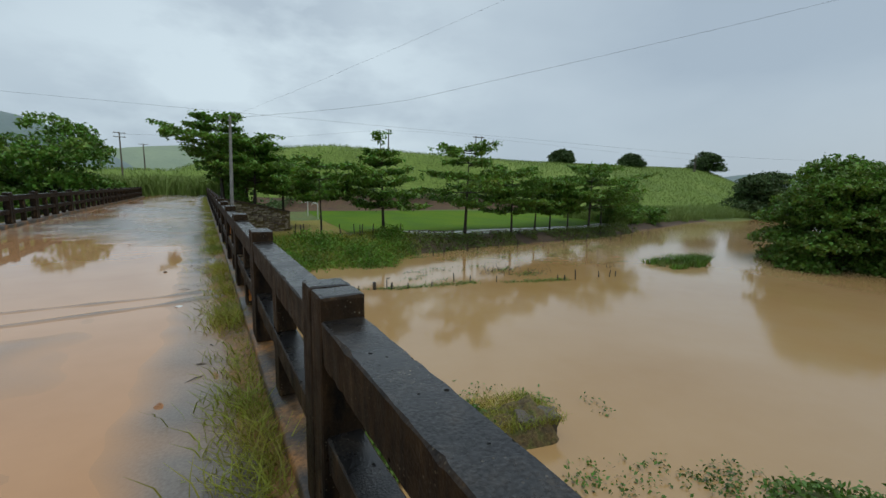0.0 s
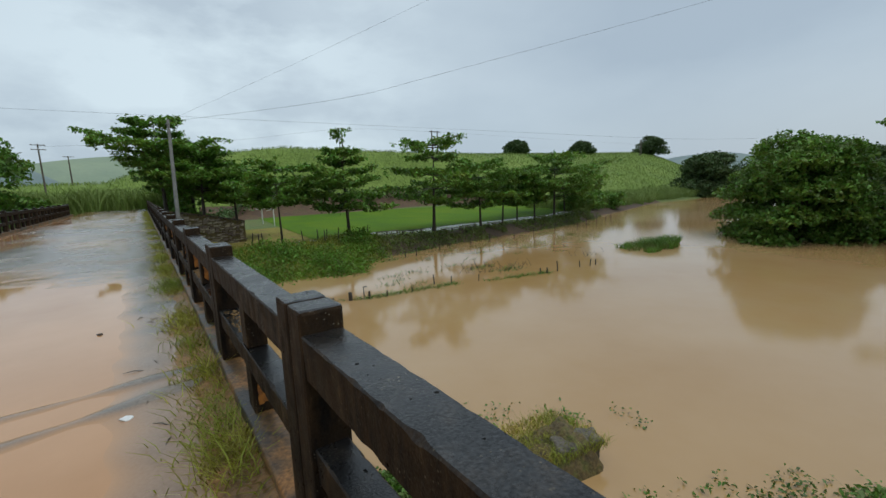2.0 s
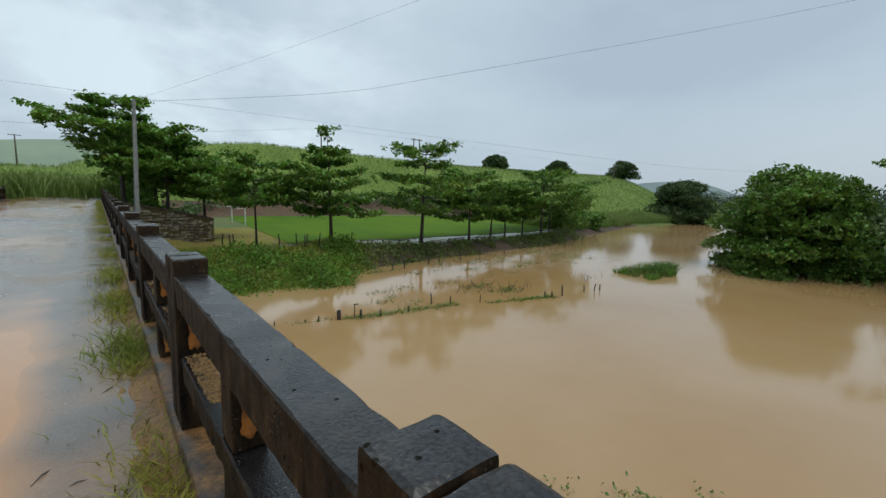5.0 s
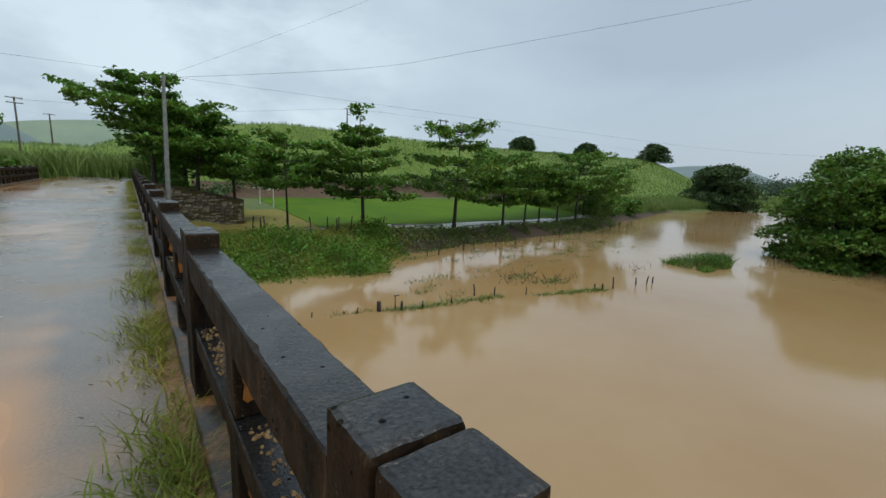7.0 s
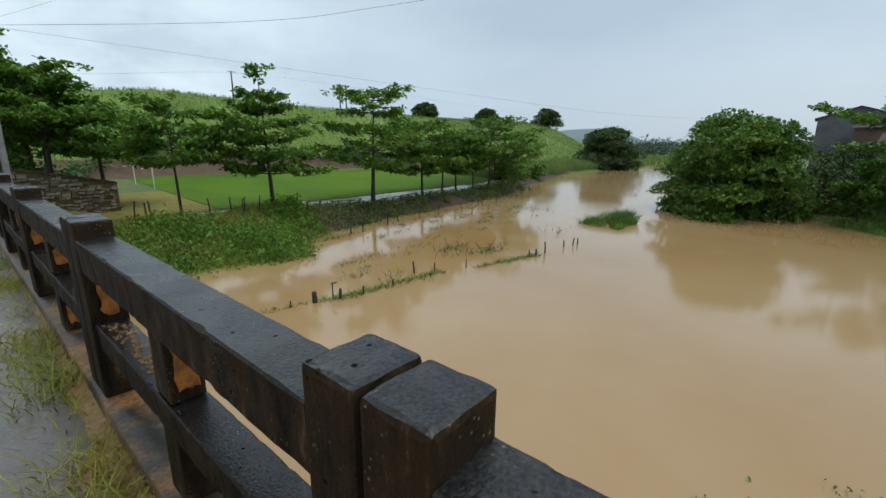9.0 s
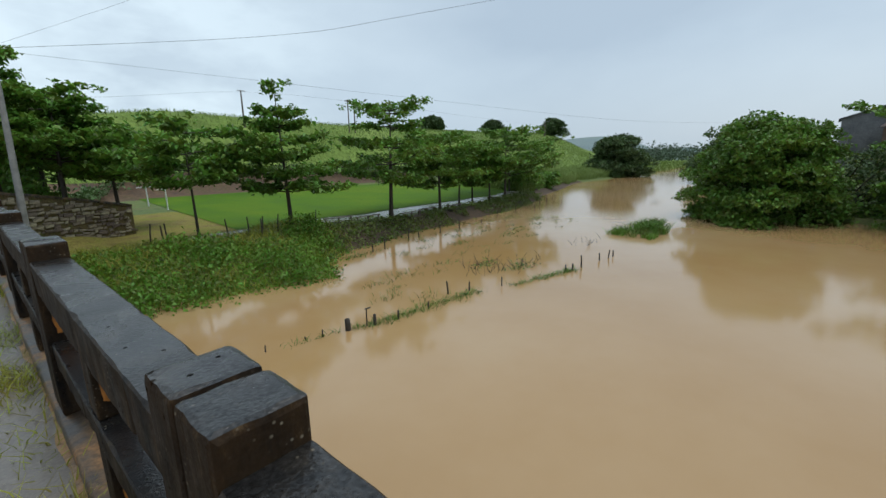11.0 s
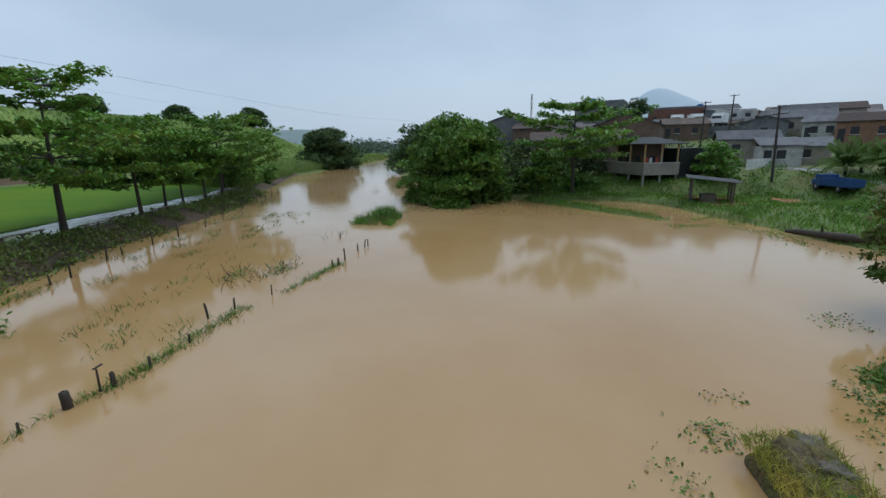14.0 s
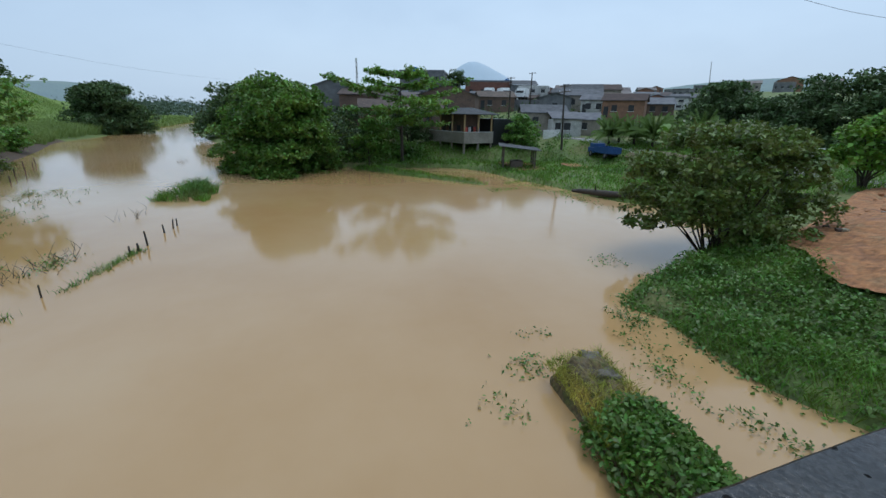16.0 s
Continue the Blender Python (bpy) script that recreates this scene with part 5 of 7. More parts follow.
# the front of every house looks back towards the bridge
for x, y, top, w, d, wall, roof, style, label, nw, st in (
        (86.0, 5.0, 5.9, 8.5, 7, M_GREYWALL, M_FIBRO, "gable", "grey gabled house with dark roof above the trees", 1, 1),
        (79.0, 1.6, 4.2, 6.5, 6, M_BROWN, M_TILE, "lean", "low brown house with clay tile lean-to roof", 2, 1),
        (70.5, -0.2, 2.2, 6.5, 6, M_BRICK, M_TILE, "side", "small brick house with orange clay tile roof", 2, 1),
        (73.0, -8.0, 2.3, 7, 6, M_BROWN, M_TILE, "side", "brown house with clay tile roof behind the almond tree", 2, 1),
        (116.0, -21.5, 11.6, 11.5, 9, M_GREYWALL, M_GREYWALL, "flat", "dark grey two-storey flat-roofed building", 3, 2),
        (121.0, -29.5, 9.3, 8, 8, M_GREYWALL, M_PLASTER, "flat", "grey building with pale parapet", 2, 1),
        (87.0, -18.2, 5.0, 11.5, 8, M_BROWN, M_FIBRO, "gable", "large bare brown gable-ended building", 1, 1),
        (128.0, -46.2, 10.8, 14, 9, M_BRICK, M_GREYWALL, "flat", "red brick flat-roofed block on the hill", 4, 1),
        (122.0, -55.0, 10.0, 8, 8, M_GREYWALL, M_FIBRO, "lean", "grey block house with sheet roof", 2, 1),
        (104.0, -48.5, 8.2, 7.5, 7, M_PLASTER, M_PLASTER, "flat", "white plastered flat-roofed house", 3, 2),
        (107.5, -41.0, 7.0, 7, 6, M_PLASTER, M_FIBRO, "flat", "small white building with parapet", 2, 1),
        (80.5, -39.5, 4.8, 6.5, 6, M_GREYWALL, M_FIBRO, "gable", "dark grey gable-ended house", 1, 1),
        (84.5, -49.0, 5.8, 8.5, 7, M_BEIGE, M_FIBRO, "side", "beige house with long grey sheet roof", 2, 1),
        (66.2, -27.6, 1.9, 7.2, 6, M_BEIGE, M_FIBRO, "side", "low beige house with grey corrugated roof", 2, 1),
        (59.8, -27.9, 0.9, 4.4, 5, M_PLASTER, M_FIBRO, "lean", "small white house with grey roof beside the road", 1, 1),
        (61.5, -32.5, 0.9, 5.2, 5, M_BEIGE, M_FIBRO, "side", "small ochre house with grey sheet roof", 1, 1),
        (75.0, -45.6, 4.6, 5.0, 5, M_PLASTER, M_FIBRO, "side", "white and brown house with grey roof", 2, 1),
        (69.5, -48.2, 4.4, 7.5, 6, M_BRICK, M_TILE, "side", "brick house with long brown roof", 2, 1),
        (76.5, -67.0, 5.4, 6, 6, M_PLASTER, M_GREYWALL, "flat", "pale house with dark upper storey", 2, 2),
        (72.0, -57.0, 4.0, 8, 6, M_BROWN, M_FIBRO, "side", "long low house with weathered grey roof", 3, 1),
        (92.0, -31.0, 5.2, 8, 6, M_BROWN, M_TILE, "side", "brown house with old tile roof", 2, 1),
        (95.0, -57.0, 7.6, 9, 7, M_GREYWALL, M_FIBRO, "side", "grey house with dark sheet roof", 2, 1),
        (100.0, -67.0, 8.2, 9, 7, M_BEIGE, M_TILE, "side", "beige house with brown tile roof", 2, 1),
        (100.0, -6.0, 6.0, 8, 7, M_BEIGE, M_TILE, "gable", "beige gabled house behind the trees", 2, 1)):
    ang = math.degrees(math.atan2(14 - y, 0 - x)) + 90 + ((x * 7 + y * 3) % 24 - 12)
    g0 = float(height(x, y))
    base = min(g0, top - 2.3)
    house(x, y, base, w, d, top - base, ang, wall, roof, style, label, nw, st, int(x * 10), door=(top - base) < 4.5)
# closely built houses between them
gt = random.Random(31)
placed = []
while len(placed) < 58:
    x, y = gt.uniform(74, 132), gt.uniform(-78, 2)
    if math.hypot(x - 93.0, y - -36.2) < 9 or any(math.hypot(x - a, y - b) < 5.2 for a, b in placed) or (x < 98 and y > -27) or (x < 92 and y > -45):
        continue
    placed.append((x, y))
    g0 = float(height(x, y))
    hh_ = gt.choice((2.5, 2.7, 2.9, 3.4))
    i = gt.randrange(5)
    house(x, y, g0 - 0.6, gt.uniform(3.4, 6.2), gt.uniform(3.5, 5.5), hh_ + gt.uniform(-0.6, 0.1), math.degrees(math.atan2(14 - y, -x)) + 90 + gt.uniform(-28, 28), (M_BROWN, M_PLASTER, M_GREYWALL, M_BRICK, M_PLASTER)[i],
          gt.choice((M_FIBRO, M_FIBRO, M_TILE, M_FARROOF)), gt.choice(("side", "side", "gable", "lean", "flat")),
          ("small brown brick town house", "small dirty white plastered town house", "small plain grey cement town house", "small red brick town house", "small white plastered town house")[i], gt.choice((0, 1, 1, 2)), 1, len(placed), door=gt.random() < 0.5)
k = 0
for x, y, top, w in ((187, -207, 21.0, 16), (171, -220, 22.0, 16), (157, -229, 23.0, 17), (187, -166, 17.5, 14), (176, -172, 17.2, 9), (143, -238, 22, 12), (200, -185, 19.5, 12), (165, -205, 20.3, 13), (150, -215, 20.8, 12), (195, -150, 17.0, 12), (150, -130, 14.6, 10), (160, -115, 14.8, 12), (140, -140, 14.8, 10), (150, -90, 14.0, 11), (138, -75, 12.4, 10), (131, -100, 12.6, 10)):
    k += 1
    g0 = float(height(x, y))
    top, w = top - 2.6, w * 0.62
    base = min(g0, top - 3)
    house(x, y, base, w, 7, top - base, math.degrees(math.atan2(14 - y, -x)) + 90 + (k * 37 % 30 - 15), (M_GREYWALL, M_GREYWALL, M_BEIGE, M_BRICK)[k % 4], M_FARROOF, ("side", "flat", "side", "gable")[k % 4],
          ("far grey house on the hillside", "far plain grey house on the hillside", "far beige house on the hillside", "far brick house on the hillside")[k % 4], 3, 1, k, door=False)


def water_tank(x, y, z, r=0.75):
    lines = [([(0, 0, 0), (0, 0, 0.05), (0, 0, 0.9), (0, 0, 0.95), (0, 0, 1.15)], [r * 0.82, r * 0.84, r, r * 1.04, r * 0.35])]
    e = empty("water_tank", x, y, z)
    tubes("tank", lines, M_TANK, e, sides=16)
    bm = bmesh.new()
    bmesh.ops.create_circle(bm, cap_ends=True, radius=r * 0.36, segments=14, matrix=Matrix.Translation((0, 0, 1.15)))
    part("lid", bm, M_TANK, e)
    return tagged(e, "round blue plastic water tank on a flat roof", "water tank")


water_tank(112.2, -18.0, 11.58)
water_tank(124.0, -50.6, 10.8)
bm = bmesh.new()
box(bm, -0.7, -0.03, -0.75, 0.7, 0.03, 0.75)
sign = part("wall_panel", bm, M_RED)
sign.matrix_basis = pose(82.85, -18.1, 3.9, 0, 0, math.degrees(math.atan2(14 + 18.2, -87)) + 90 + ((87 * 7 - 18.2 * 3) % 24 - 12))
tagged(sign, "faded red square panel on the bare gable wall", "panel")


# stilt house on the river bank
M_OCHREPAINT = mat("pale_ochre_paint", [(0.3, (0.38, 0.25, 0.11)), (0.7, (0.52, 0.37, 0.19))], scale=2, rough=(0.6, 0.85), bump=0.1, fine=(0.75, 1.1))
def stilt_house():
    e = empty("stilt_house", 53.6, -8.0, -4.45, 14)
    tagged(e, "two-storey house on concrete stilts with an open veranda", "house")
    L, D = 9.0, 5.0
    fl, rl, rf = 2.25, 3.6, 5.9
    bm = bmesh.new()
    box(bm, 0, -D, fl - 0.2, L, 0, fl)
    part("floor_slab", bm, M_BEIGE, e)
    for x0, y0, x1, y1 in ((0.0, -0.12, L, 0.0), (0.0, -D, 0.12, -0.122)):
        bm = bmesh.new()
        box(bm, x0, y0, fl + 0.002, x1, y1, rl - 0.1)
        par = part("parapet", bm, M_BEIGE, e, "dirty beige veranda parapet")
        bm = bmesh.new()
        box(bm, x0 - 0.04, y0 - 0.04, rl - 0.098, x1 + 0.04, y1 + 0.04, rl)
        part("coping", bm, M_PLASTER, par)
    for x, y in ((0.13, -0.14), (0.13, -D / 2), (0.13, -D + 0.2), (3, -0.14), (6, -0.14), (L - 0.2, -0.14), (3, -D + 0.2), (6, -D + 0.2)):
        bm = bmesh.new()
        box(bm, x, y - 0.12, -0.6, x + 0.22, y + 0.1, fl - 0.202, 0.02)
        part("stilt", bm, M_BEIGE, e)
        bm = bmesh.new()
        box(bm, x + 0.02, y - 0.1, rl + 0.002 if y > -0.2 or x < 0.2 else fl + 0.002, x + 0.2, y + 0.08, rf, 0.02)
        part("column", bm, M_OCHREPAINT, e, "pale ochre veranda column")
    bm = bmesh.new()
    box(bm, 2.6, -D + 0.35, fl + 0.002, L - 0.3, -1.8, rf - 0.05)
    part("room", bm, M_BROWN, e, "dark brown inner wall of the upper room")
    for wx in (3.4, 5.4, 7.2):
        bm = bmesh.new()
        box(bm, wx, -1.85, fl + 0.9, wx + 0.9, -1.78, fl + 2.1)
        part("window", bm, M_DARK, e, "dark window opening")
    bm = bmesh.new()
    box(bm, 2.55, -3.4, fl + 0.01, 2.62, -2.5, fl + 2.05)
    part("door", bm, M_DARK, e, "dark doorway")
    bm = bmesh.new()
    q = [(-0.6, 0.5), (L + 0.4, 0.5), (L + 0.4, -D - 0.5), (-0.6, -D - 0.5)]
    c = [bm.verts.new((x, y, rf - 0.1)) for x, y in q]
    r1, r2 = bm.verts.new((1.8, -D / 2, rf + 0.75)), bm.verts.new((L - 1.5, -D / 2, rf + 0.75))
    for f in ((c[0], c[1], r2, r1), (c[1], c[2], r2), (c[2], c[3], r1, r2), (c[3], c[0], r1)):
        bm.faces.new(f)
    geo = bmesh.ops.extrude_face_region(bm, geom=list(bm.faces))
    bmesh.ops.translate(bm, vec=(0, 0, 0.09), verts=[v for v in geo["geom"] if isinstance(v, bmesh.types.BMVert)])
    bmesh.ops.recalc_face_normals(bm, faces=bm.faces)
    part("roof", bm, M_FIBRO, e, "grey hipped sheet roof")
    bm = bmesh.new()
    box(bm, 0.4, -D - 5.4, -0.6, 5.5, -D - 0.3, 5.3)
    part("side_wing", bm, M_DARK, e, "dark unlit side wing")
    for k, (y, c) in enumerate(((-1.4, M_RED), (-2.0, M_WHITE), (-2.9, M_RED), (-3.5, M_TANK))):
        bm = bmesh.new()
        vs = [[bm.verts.new((1.2 + 0.05 * math.sin(i * 1.9 + k), y + i * 0.11, fl + 1.0 + j * 0.9 + 0.03 * (i % 2))) for i in range(5)] for j in (0, 1)]
        for i in range(4):
            bm.faces.new((vs[0][i], vs[0][i + 1], vs[1][i + 1], vs[1][i]))
        geo = bmesh.ops.extrude_face_region(bm, geom=list(bm.faces))
        bmesh.ops.translate(bm, vec=(0.012, 0, 0), verts=[v for v in geo["geom"] if isinstance(v, bmesh.types.BMVert)])
        part("laundry", bm, c, e, "hanging washing on the veranda")
    return e


stilt_house()


def shed():
    e = empty("shed", 45.2, -11.6, float(height(45.2, -11.6)), -25)
    tagged(e, "open wooden shed with a grey sheet roof on posts", "shed")
    for x in (-2.0, 0.0, 2.0):
        for y in (-1.8, 1.8):
            bm = bmesh.new()
            box(bm, x - 0.08, y - 0.08, -0.5, x + 0.08, y + 0.08, 2.1 + (0.35 if y > 0 else 0), 0.015)
            part("post", bm, M_WOOD, e)
    bm = bmesh.new()
    n = 26
    rows = []
    for j in (0, 1):
        rows.append([bm.verts.new((-2.6 + 5.2 * i / n, -2.4 + 4.8 * j, 2.08 + 0.48 * j + 0.03 * (i % 2))) for i in range(n + 1)])
    for i in range(n):
        bm.faces.new((rows[0][i], rows[0][i + 1], rows[1][i + 1], rows[1][i]))
    geo = bmesh.ops.extrude_face_region(bm, geom=list(bm.faces))
    bmesh.ops.translate(bm, vec=(0, 0, 0.03), verts=[v for v in geo["geom"] if isinstance(v, bmesh.types.BMVert)])
    bmesh.ops.recalc_face_normals(bm, faces=bm.faces)
    part("roof", bm, M_FIBRO, e, "grey corrugated sheet roof")
    for z in (0.45, 0.85):
        for y in (-1.86, 1.86):
            bm = bmesh.new()
            box(bm, -2.1, y - 0.03, z, 2.1, y + 0.03, z + 0.14)
            part("rail", bm, M_WOOD, e)
    bm = bmesh.new()
    box(bm, -1.2, -0.5, 0.0, 1.0, 0.9, 0.75, 0.03)
    part("table", bm, M_WOOD, e)
    return e


shed()


def wheel(e, x, y, r=0.48):
    w = empty("wheel", x, y, r)
    w.parent = e
    tubes("tyre", [([(0, -0.14, 0), (0, -0.13, 0), (0, 0.13, 0), (0, 0.14, 0)], [r * 0.6, r, r, r * 0.6])], M_RUBBER, w, sides=18)
    tubes("rim", [([(0, -0.12, 0), (0, -0.1, 0), (0, 0.1, 0), (0, 0.12, 0)], [0.02, r * 0.58, r * 0.58, 0.02])], M_POLE, w, sides=12)


def truck(name, x, y, rz, paint, label, bed=True, size=1.0, z=None):
    e = empty(name, x, y, float(height(x, y)) + 0.05 if z is None else z, rz)
    tagged(e, label, "truck")
    bm = bmesh.new()
    box(bm, -3.0, -0.5, 0.55, 3.2, 0.5, 0.75)
    part("chassis", bm, M_RUBBER, e)
    if bed:
        for x0, y0, x1, y1 in ((-3.1, -1.15, 1.2, -1.09), (-3.1, 1.09, 1.2, 1.15), (-3.1, -1.088, -3.04, 1.088), (1.14, -1.088, 1.2, 1.088)):
            bm = bmesh.new()
            box(bm, x0, y0, 0.95, x1, y1, 1.75, 0.01)
            part("side_board", bm, paint, e)
        bm = bmesh.new()
        box(bm, -3.1, -1.15, 0.78, 1.2, 1.15, 0.948)
        part("bed", bm, paint, e)
    else:
        bm = bmesh.new()
        box(bm, -3.1, -1.1, 0.8, 1.2, 1.1, 2.7, 0.05)
        part("cargo_box", bm, paint, e)
    bm = bmesh.new()
    box(bm, 1.4, -1.05, 0.6, 3.3, 1.05, 1.45, 0.08)
    box(bm, 1.4, -1.0, 1.45, 2.9, 1.0, 2.15, 0.12)
    part("cab", bm, paint, e)
    bm = bmesh.new()
    box(bm, 2.86, -0.85, 1.5, 2.94, 0.85, 2.02)
    part("windscreen", bm, M_DARK, e)
    for wx in (-2.0, 2.35):
        for wy in (-0.95, 0.95):
            wheel(e, wx, wy)
    e.scale = (size, size, size)
    return e


YARD = 4.79
truck("truck", 45.4, -24.3, -8, M_BLUE, "small blue flat-bed truck parked beside the road", size=0.78)
truck("lorry", 97.37, -32.12, 150, M_WHITE, "white lorry parked in the yard on the hill", bed=False, z=YARD)
truck("lorry", 95.77, -35.35, 165, M_WHITE, "white lorry parked in the yard on the hill", bed=False, z=YARD)
truck("lorry", 93.77, -39.04, 140, M_WHITE, "white lorry parked in the yard on the hill", bed=False, z=YARD)
# raised yard with a grey retaining wall
bm = bmesh.new()
box(bm, -8.6, -3.5, -9, 8.6, 4.5, -0.02, 0.03)
yard = part("yard_terrace", bm, M_GREYWALL)
yard.matrix_basis = pose(93.58, -36.64, YARD, 0, 0, -118.5)
tagged(yard, "raised yard behind a grey concrete retaining wall", "terrace", kind="structure")
# pale road and its low wall
sheet("street", lambda u, v: 64 - 60 * u, lambda u, v: np.interp(64 - 60 * u, STREET_X, STREET_Y) - 2.6 * v, 0.06, M_PATH, "pale wet concrete street", "road", 60, 5)
sheet("bank_wall", lambda u, v: 42 - 12 * u, lambda u, v: np.interp(42 - 12 * u, STREET_X, STREET_Y) + 0.5 + 1.1 * v, 0.30, M_MOSS, "dark overgrown edge below the street", "bank", 40, 6, rough=0.1)
# white post-and-rail guard by the street
e = empty("guard_rail", 28.6, -36.6, float(height(28.6, -36.6)), -32)
tagged(e, "white painted post-and-rail guard at the roadside", "guard rail")
for k in range(3):
    bm = bmesh.new()
    box(bm, -1.2 + k * 1.2 - 0.05, -0.05, -0.3, -1.2 + k * 1.2 + 0.05, 0.05, 0.95, 0.01)
    part("post", bm, M_WHITE, e)
for z in (0.55, 0.952):
    bm = bmesh.new()
    box(bm, -1.5, -0.07, z, 1.5, 0.07, z + 0.1, 0.01)
    part("rail", bm, M_WHITE, e)


# picket fence in front of the white houses
fence = empty("picket_fence", 56.5, -23.5, float(height(56.5, -23.5)), -60)
tagged(fence, "low white picket fence before the houses", "fence")
for k in range(18):
    bm = bmesh.new()
    box(bm, -2.7 + k * 0.32, -0.02, -0.2, -2.7 + k * 0.32 + 0.2, 0.02, 1.1, 0.0)
    part("picket", bm, M_WHITE, fence)


def utility_pole(x, y, z, h, rz, material, arms=1, label="grey utility pole with a cross-arm", lean=0.0, r=0.12):
    e = empty("utility_pole", x, y, z)
    e.matrix_basis = pose(x, y, z, 0, lean, rz)
    tagged(e, label, "utility pole")
    tubes("shaft", [([(0, 0, -0.5), (0, 0, h * 0.5), (0, 0, h)], [r * 1.3, r * 1.1, r * 0.8])], material, e, sides=10)
    for k in range(arms):
        za = h - 0.25 - k * 0.7
        bm = bmesh.new()
        box(bm, -0.9, -0.05 - r, za, 0.9, 0.05 - r, za + 0.11, 0.01)
        arm = part("cross_arm", bm, M_WOOD, e)
        for xx in (-0.75, 0.0, 0.75):
            tubes("insulator", [([(xx, -r, za + 0.11), (xx, -r, za + 0.16), (xx, -r, za + 0.22), (xx, -r, za + 0.27)], [0.02, 0.05, 0.05, 0.02])], M_WHITE, arm, sides=8)
    return e


utility_pole(2.05, 45.3, -2.0, 9.8, 20, M_POLE, 0, "weathered grey concrete utility pole at the bridge end", 1.5, 0.14)
tagged(tubes("street_lamp_bracket", [([(2.3, 45.25, 7.0), (2.2, 44.9, 7.35), (2.0, 44.5, 7.3)], [0.03, 0.03, 0.05])], M_POLE), "short iron bracket at the top of the pole", "bracket")
utility_pole(-12.6, 94, float(height(-12.6, 94)), 10.2 - float(height(-12.6, 94)), 15, M_WOOD, 2, "dark wooden power pole with two cross-arms")
utility_pole(-11.5, 118, float(height(-11.5, 118)), 6.0, 15, M_WOOD, 1, "far dark power pole in the cane")
utility_pole(44.0, 108, float(height(44, 108)), 17.0 - float(height(44, 108)), 0, M_WOOD, 1, "slim pole on the crest of the hill", r=0.16)
utility_pole(50.8, -21.5, -2.6, 8.0, 30, M_BARK, 2, "dark wooden power pole between the houses", 3)
utility_pole(79, -28, 1.0, 7.5, 30, M_BARK, 1, "dark power pole between the houses")
utility_pole(88, -38, 3.0, 7.5, 30, M_BARK, 1, "dark power pole between the houses")
e = empty("power_line_frame", 73.0, 107.5, float(height(73, 107.5)))
tagged(e, "H-shaped wooden power line frame on the hill", "utility pole")
hh = 17.4 - float(height(73, 107.5))
for dx in (-1.0, 1.0):
    tubes("shaft", [([(dx, 0, -0.5), (dx, 0, hh)], [0.17, 0.14])], M_WOOD, e, sides=8)
bm = bmesh.new()
box(bm, -1.9, -0.1, hh - 0.5, 1.9, 0.1, hh - 0.25)
part("cross_arm", bm, M_WOOD, e)
for dx, dy in ((258, 152), (255, 151)):
    utility_pole(dx - 17, dy - 14, float(height(dx - 17, dy - 14)), 9, 0, M_WOOD, 1, "far thin power pole on the hill", r=0.2)
e = empty("radio_mast", 197.5, -16, 8)
tagged(e, "slim pale lattice radio mast", "mast")
for a in range(3):
    c, s = math.cos(a * 2.094), math.sin(a * 2.094)
    tubes("leg", [([(0.45 * c, 0.45 * s, -6), (0.3 * c, 0.3 * s, 15.4)], [0.09, 0.09])], M_POLE, e, sides=5)
for k in range(9):
    z = -2 + k * 1.9
    tubes("brace", [([(0.6 * math.cos(a * 2.094), 0.6 * math.sin(a * 2.094), z + (a % 2) * 0.9) for a in range(4)], [0.06] * 4)], M_POLE, e, sides=4)
bm = bmesh.new()
box(bm, -0.4, -0.4, 14.4, 0.4, 0.4, 15.6, 0.1)
part("antenna", bm, M_WHITE, e)
tagged(tubes("antenna_pole", [([(160, -178, 14), (161, -177.5, 27)], [0.22, 0.12])], M_POLE), "far thin leaning aerial pole", "pole")


# cables
def cable(pts, r=0.010):
    P_ = [Vector(p) for p in pts]
    out = []
    for i in range(len(P_) - 1):
        p0, p1, p2, p3 = P_[max(0, i - 1)], P_[i], P_[i + 1], P_[min(len(P_) - 1, i + 2)]
        for k in range(10):
            t = k / 10
            out.append(0.5 * ((2 * p1) + (p2 - p0) * t + (2 * p0 - 5 * p1 + 4 * p2 - p3) * t * t + (3 * p1 - p0 - 3 * p2 + p3) * t ** 3))
    out.append(P_[-1])
    ob = tubes("power_cable", [([tuple(p) for p in out], [r] * len(out))], M_WIRE, sides=5)
    return tagged(ob, "black overhead power cable", "cable", "overhead cables")


cable([(2.3, 45.2, 7.6), (14.0, 37.0, 8.9), (21.6, 31.6, 10.7), (44.5, 15.5, 17.0), (70, -2.3, 25)])
cable([(2.3, 45.2, 7.7), (9.0, 35.4, 10.2), (16.3, 21.8, 12.9), (24, 7.6, 16)], 0.005)
cable([(-60, 80, 13), (41, 56, 10), (95, 42, 8.6), (149, 29, 10)], 0.011)
cable([(-12.6, 94, 9.8), (15, 100, 12), (44, 108, 16.6), (73, 107.5, 17.0), (160, 120, 18), (241, 137, 20)], 0.014)
cable([(30, -13.6, 13), (21.8, -18.4, 9.1), (17.8, -21, 7.4), (8, -27, 4.5)], 0.012)


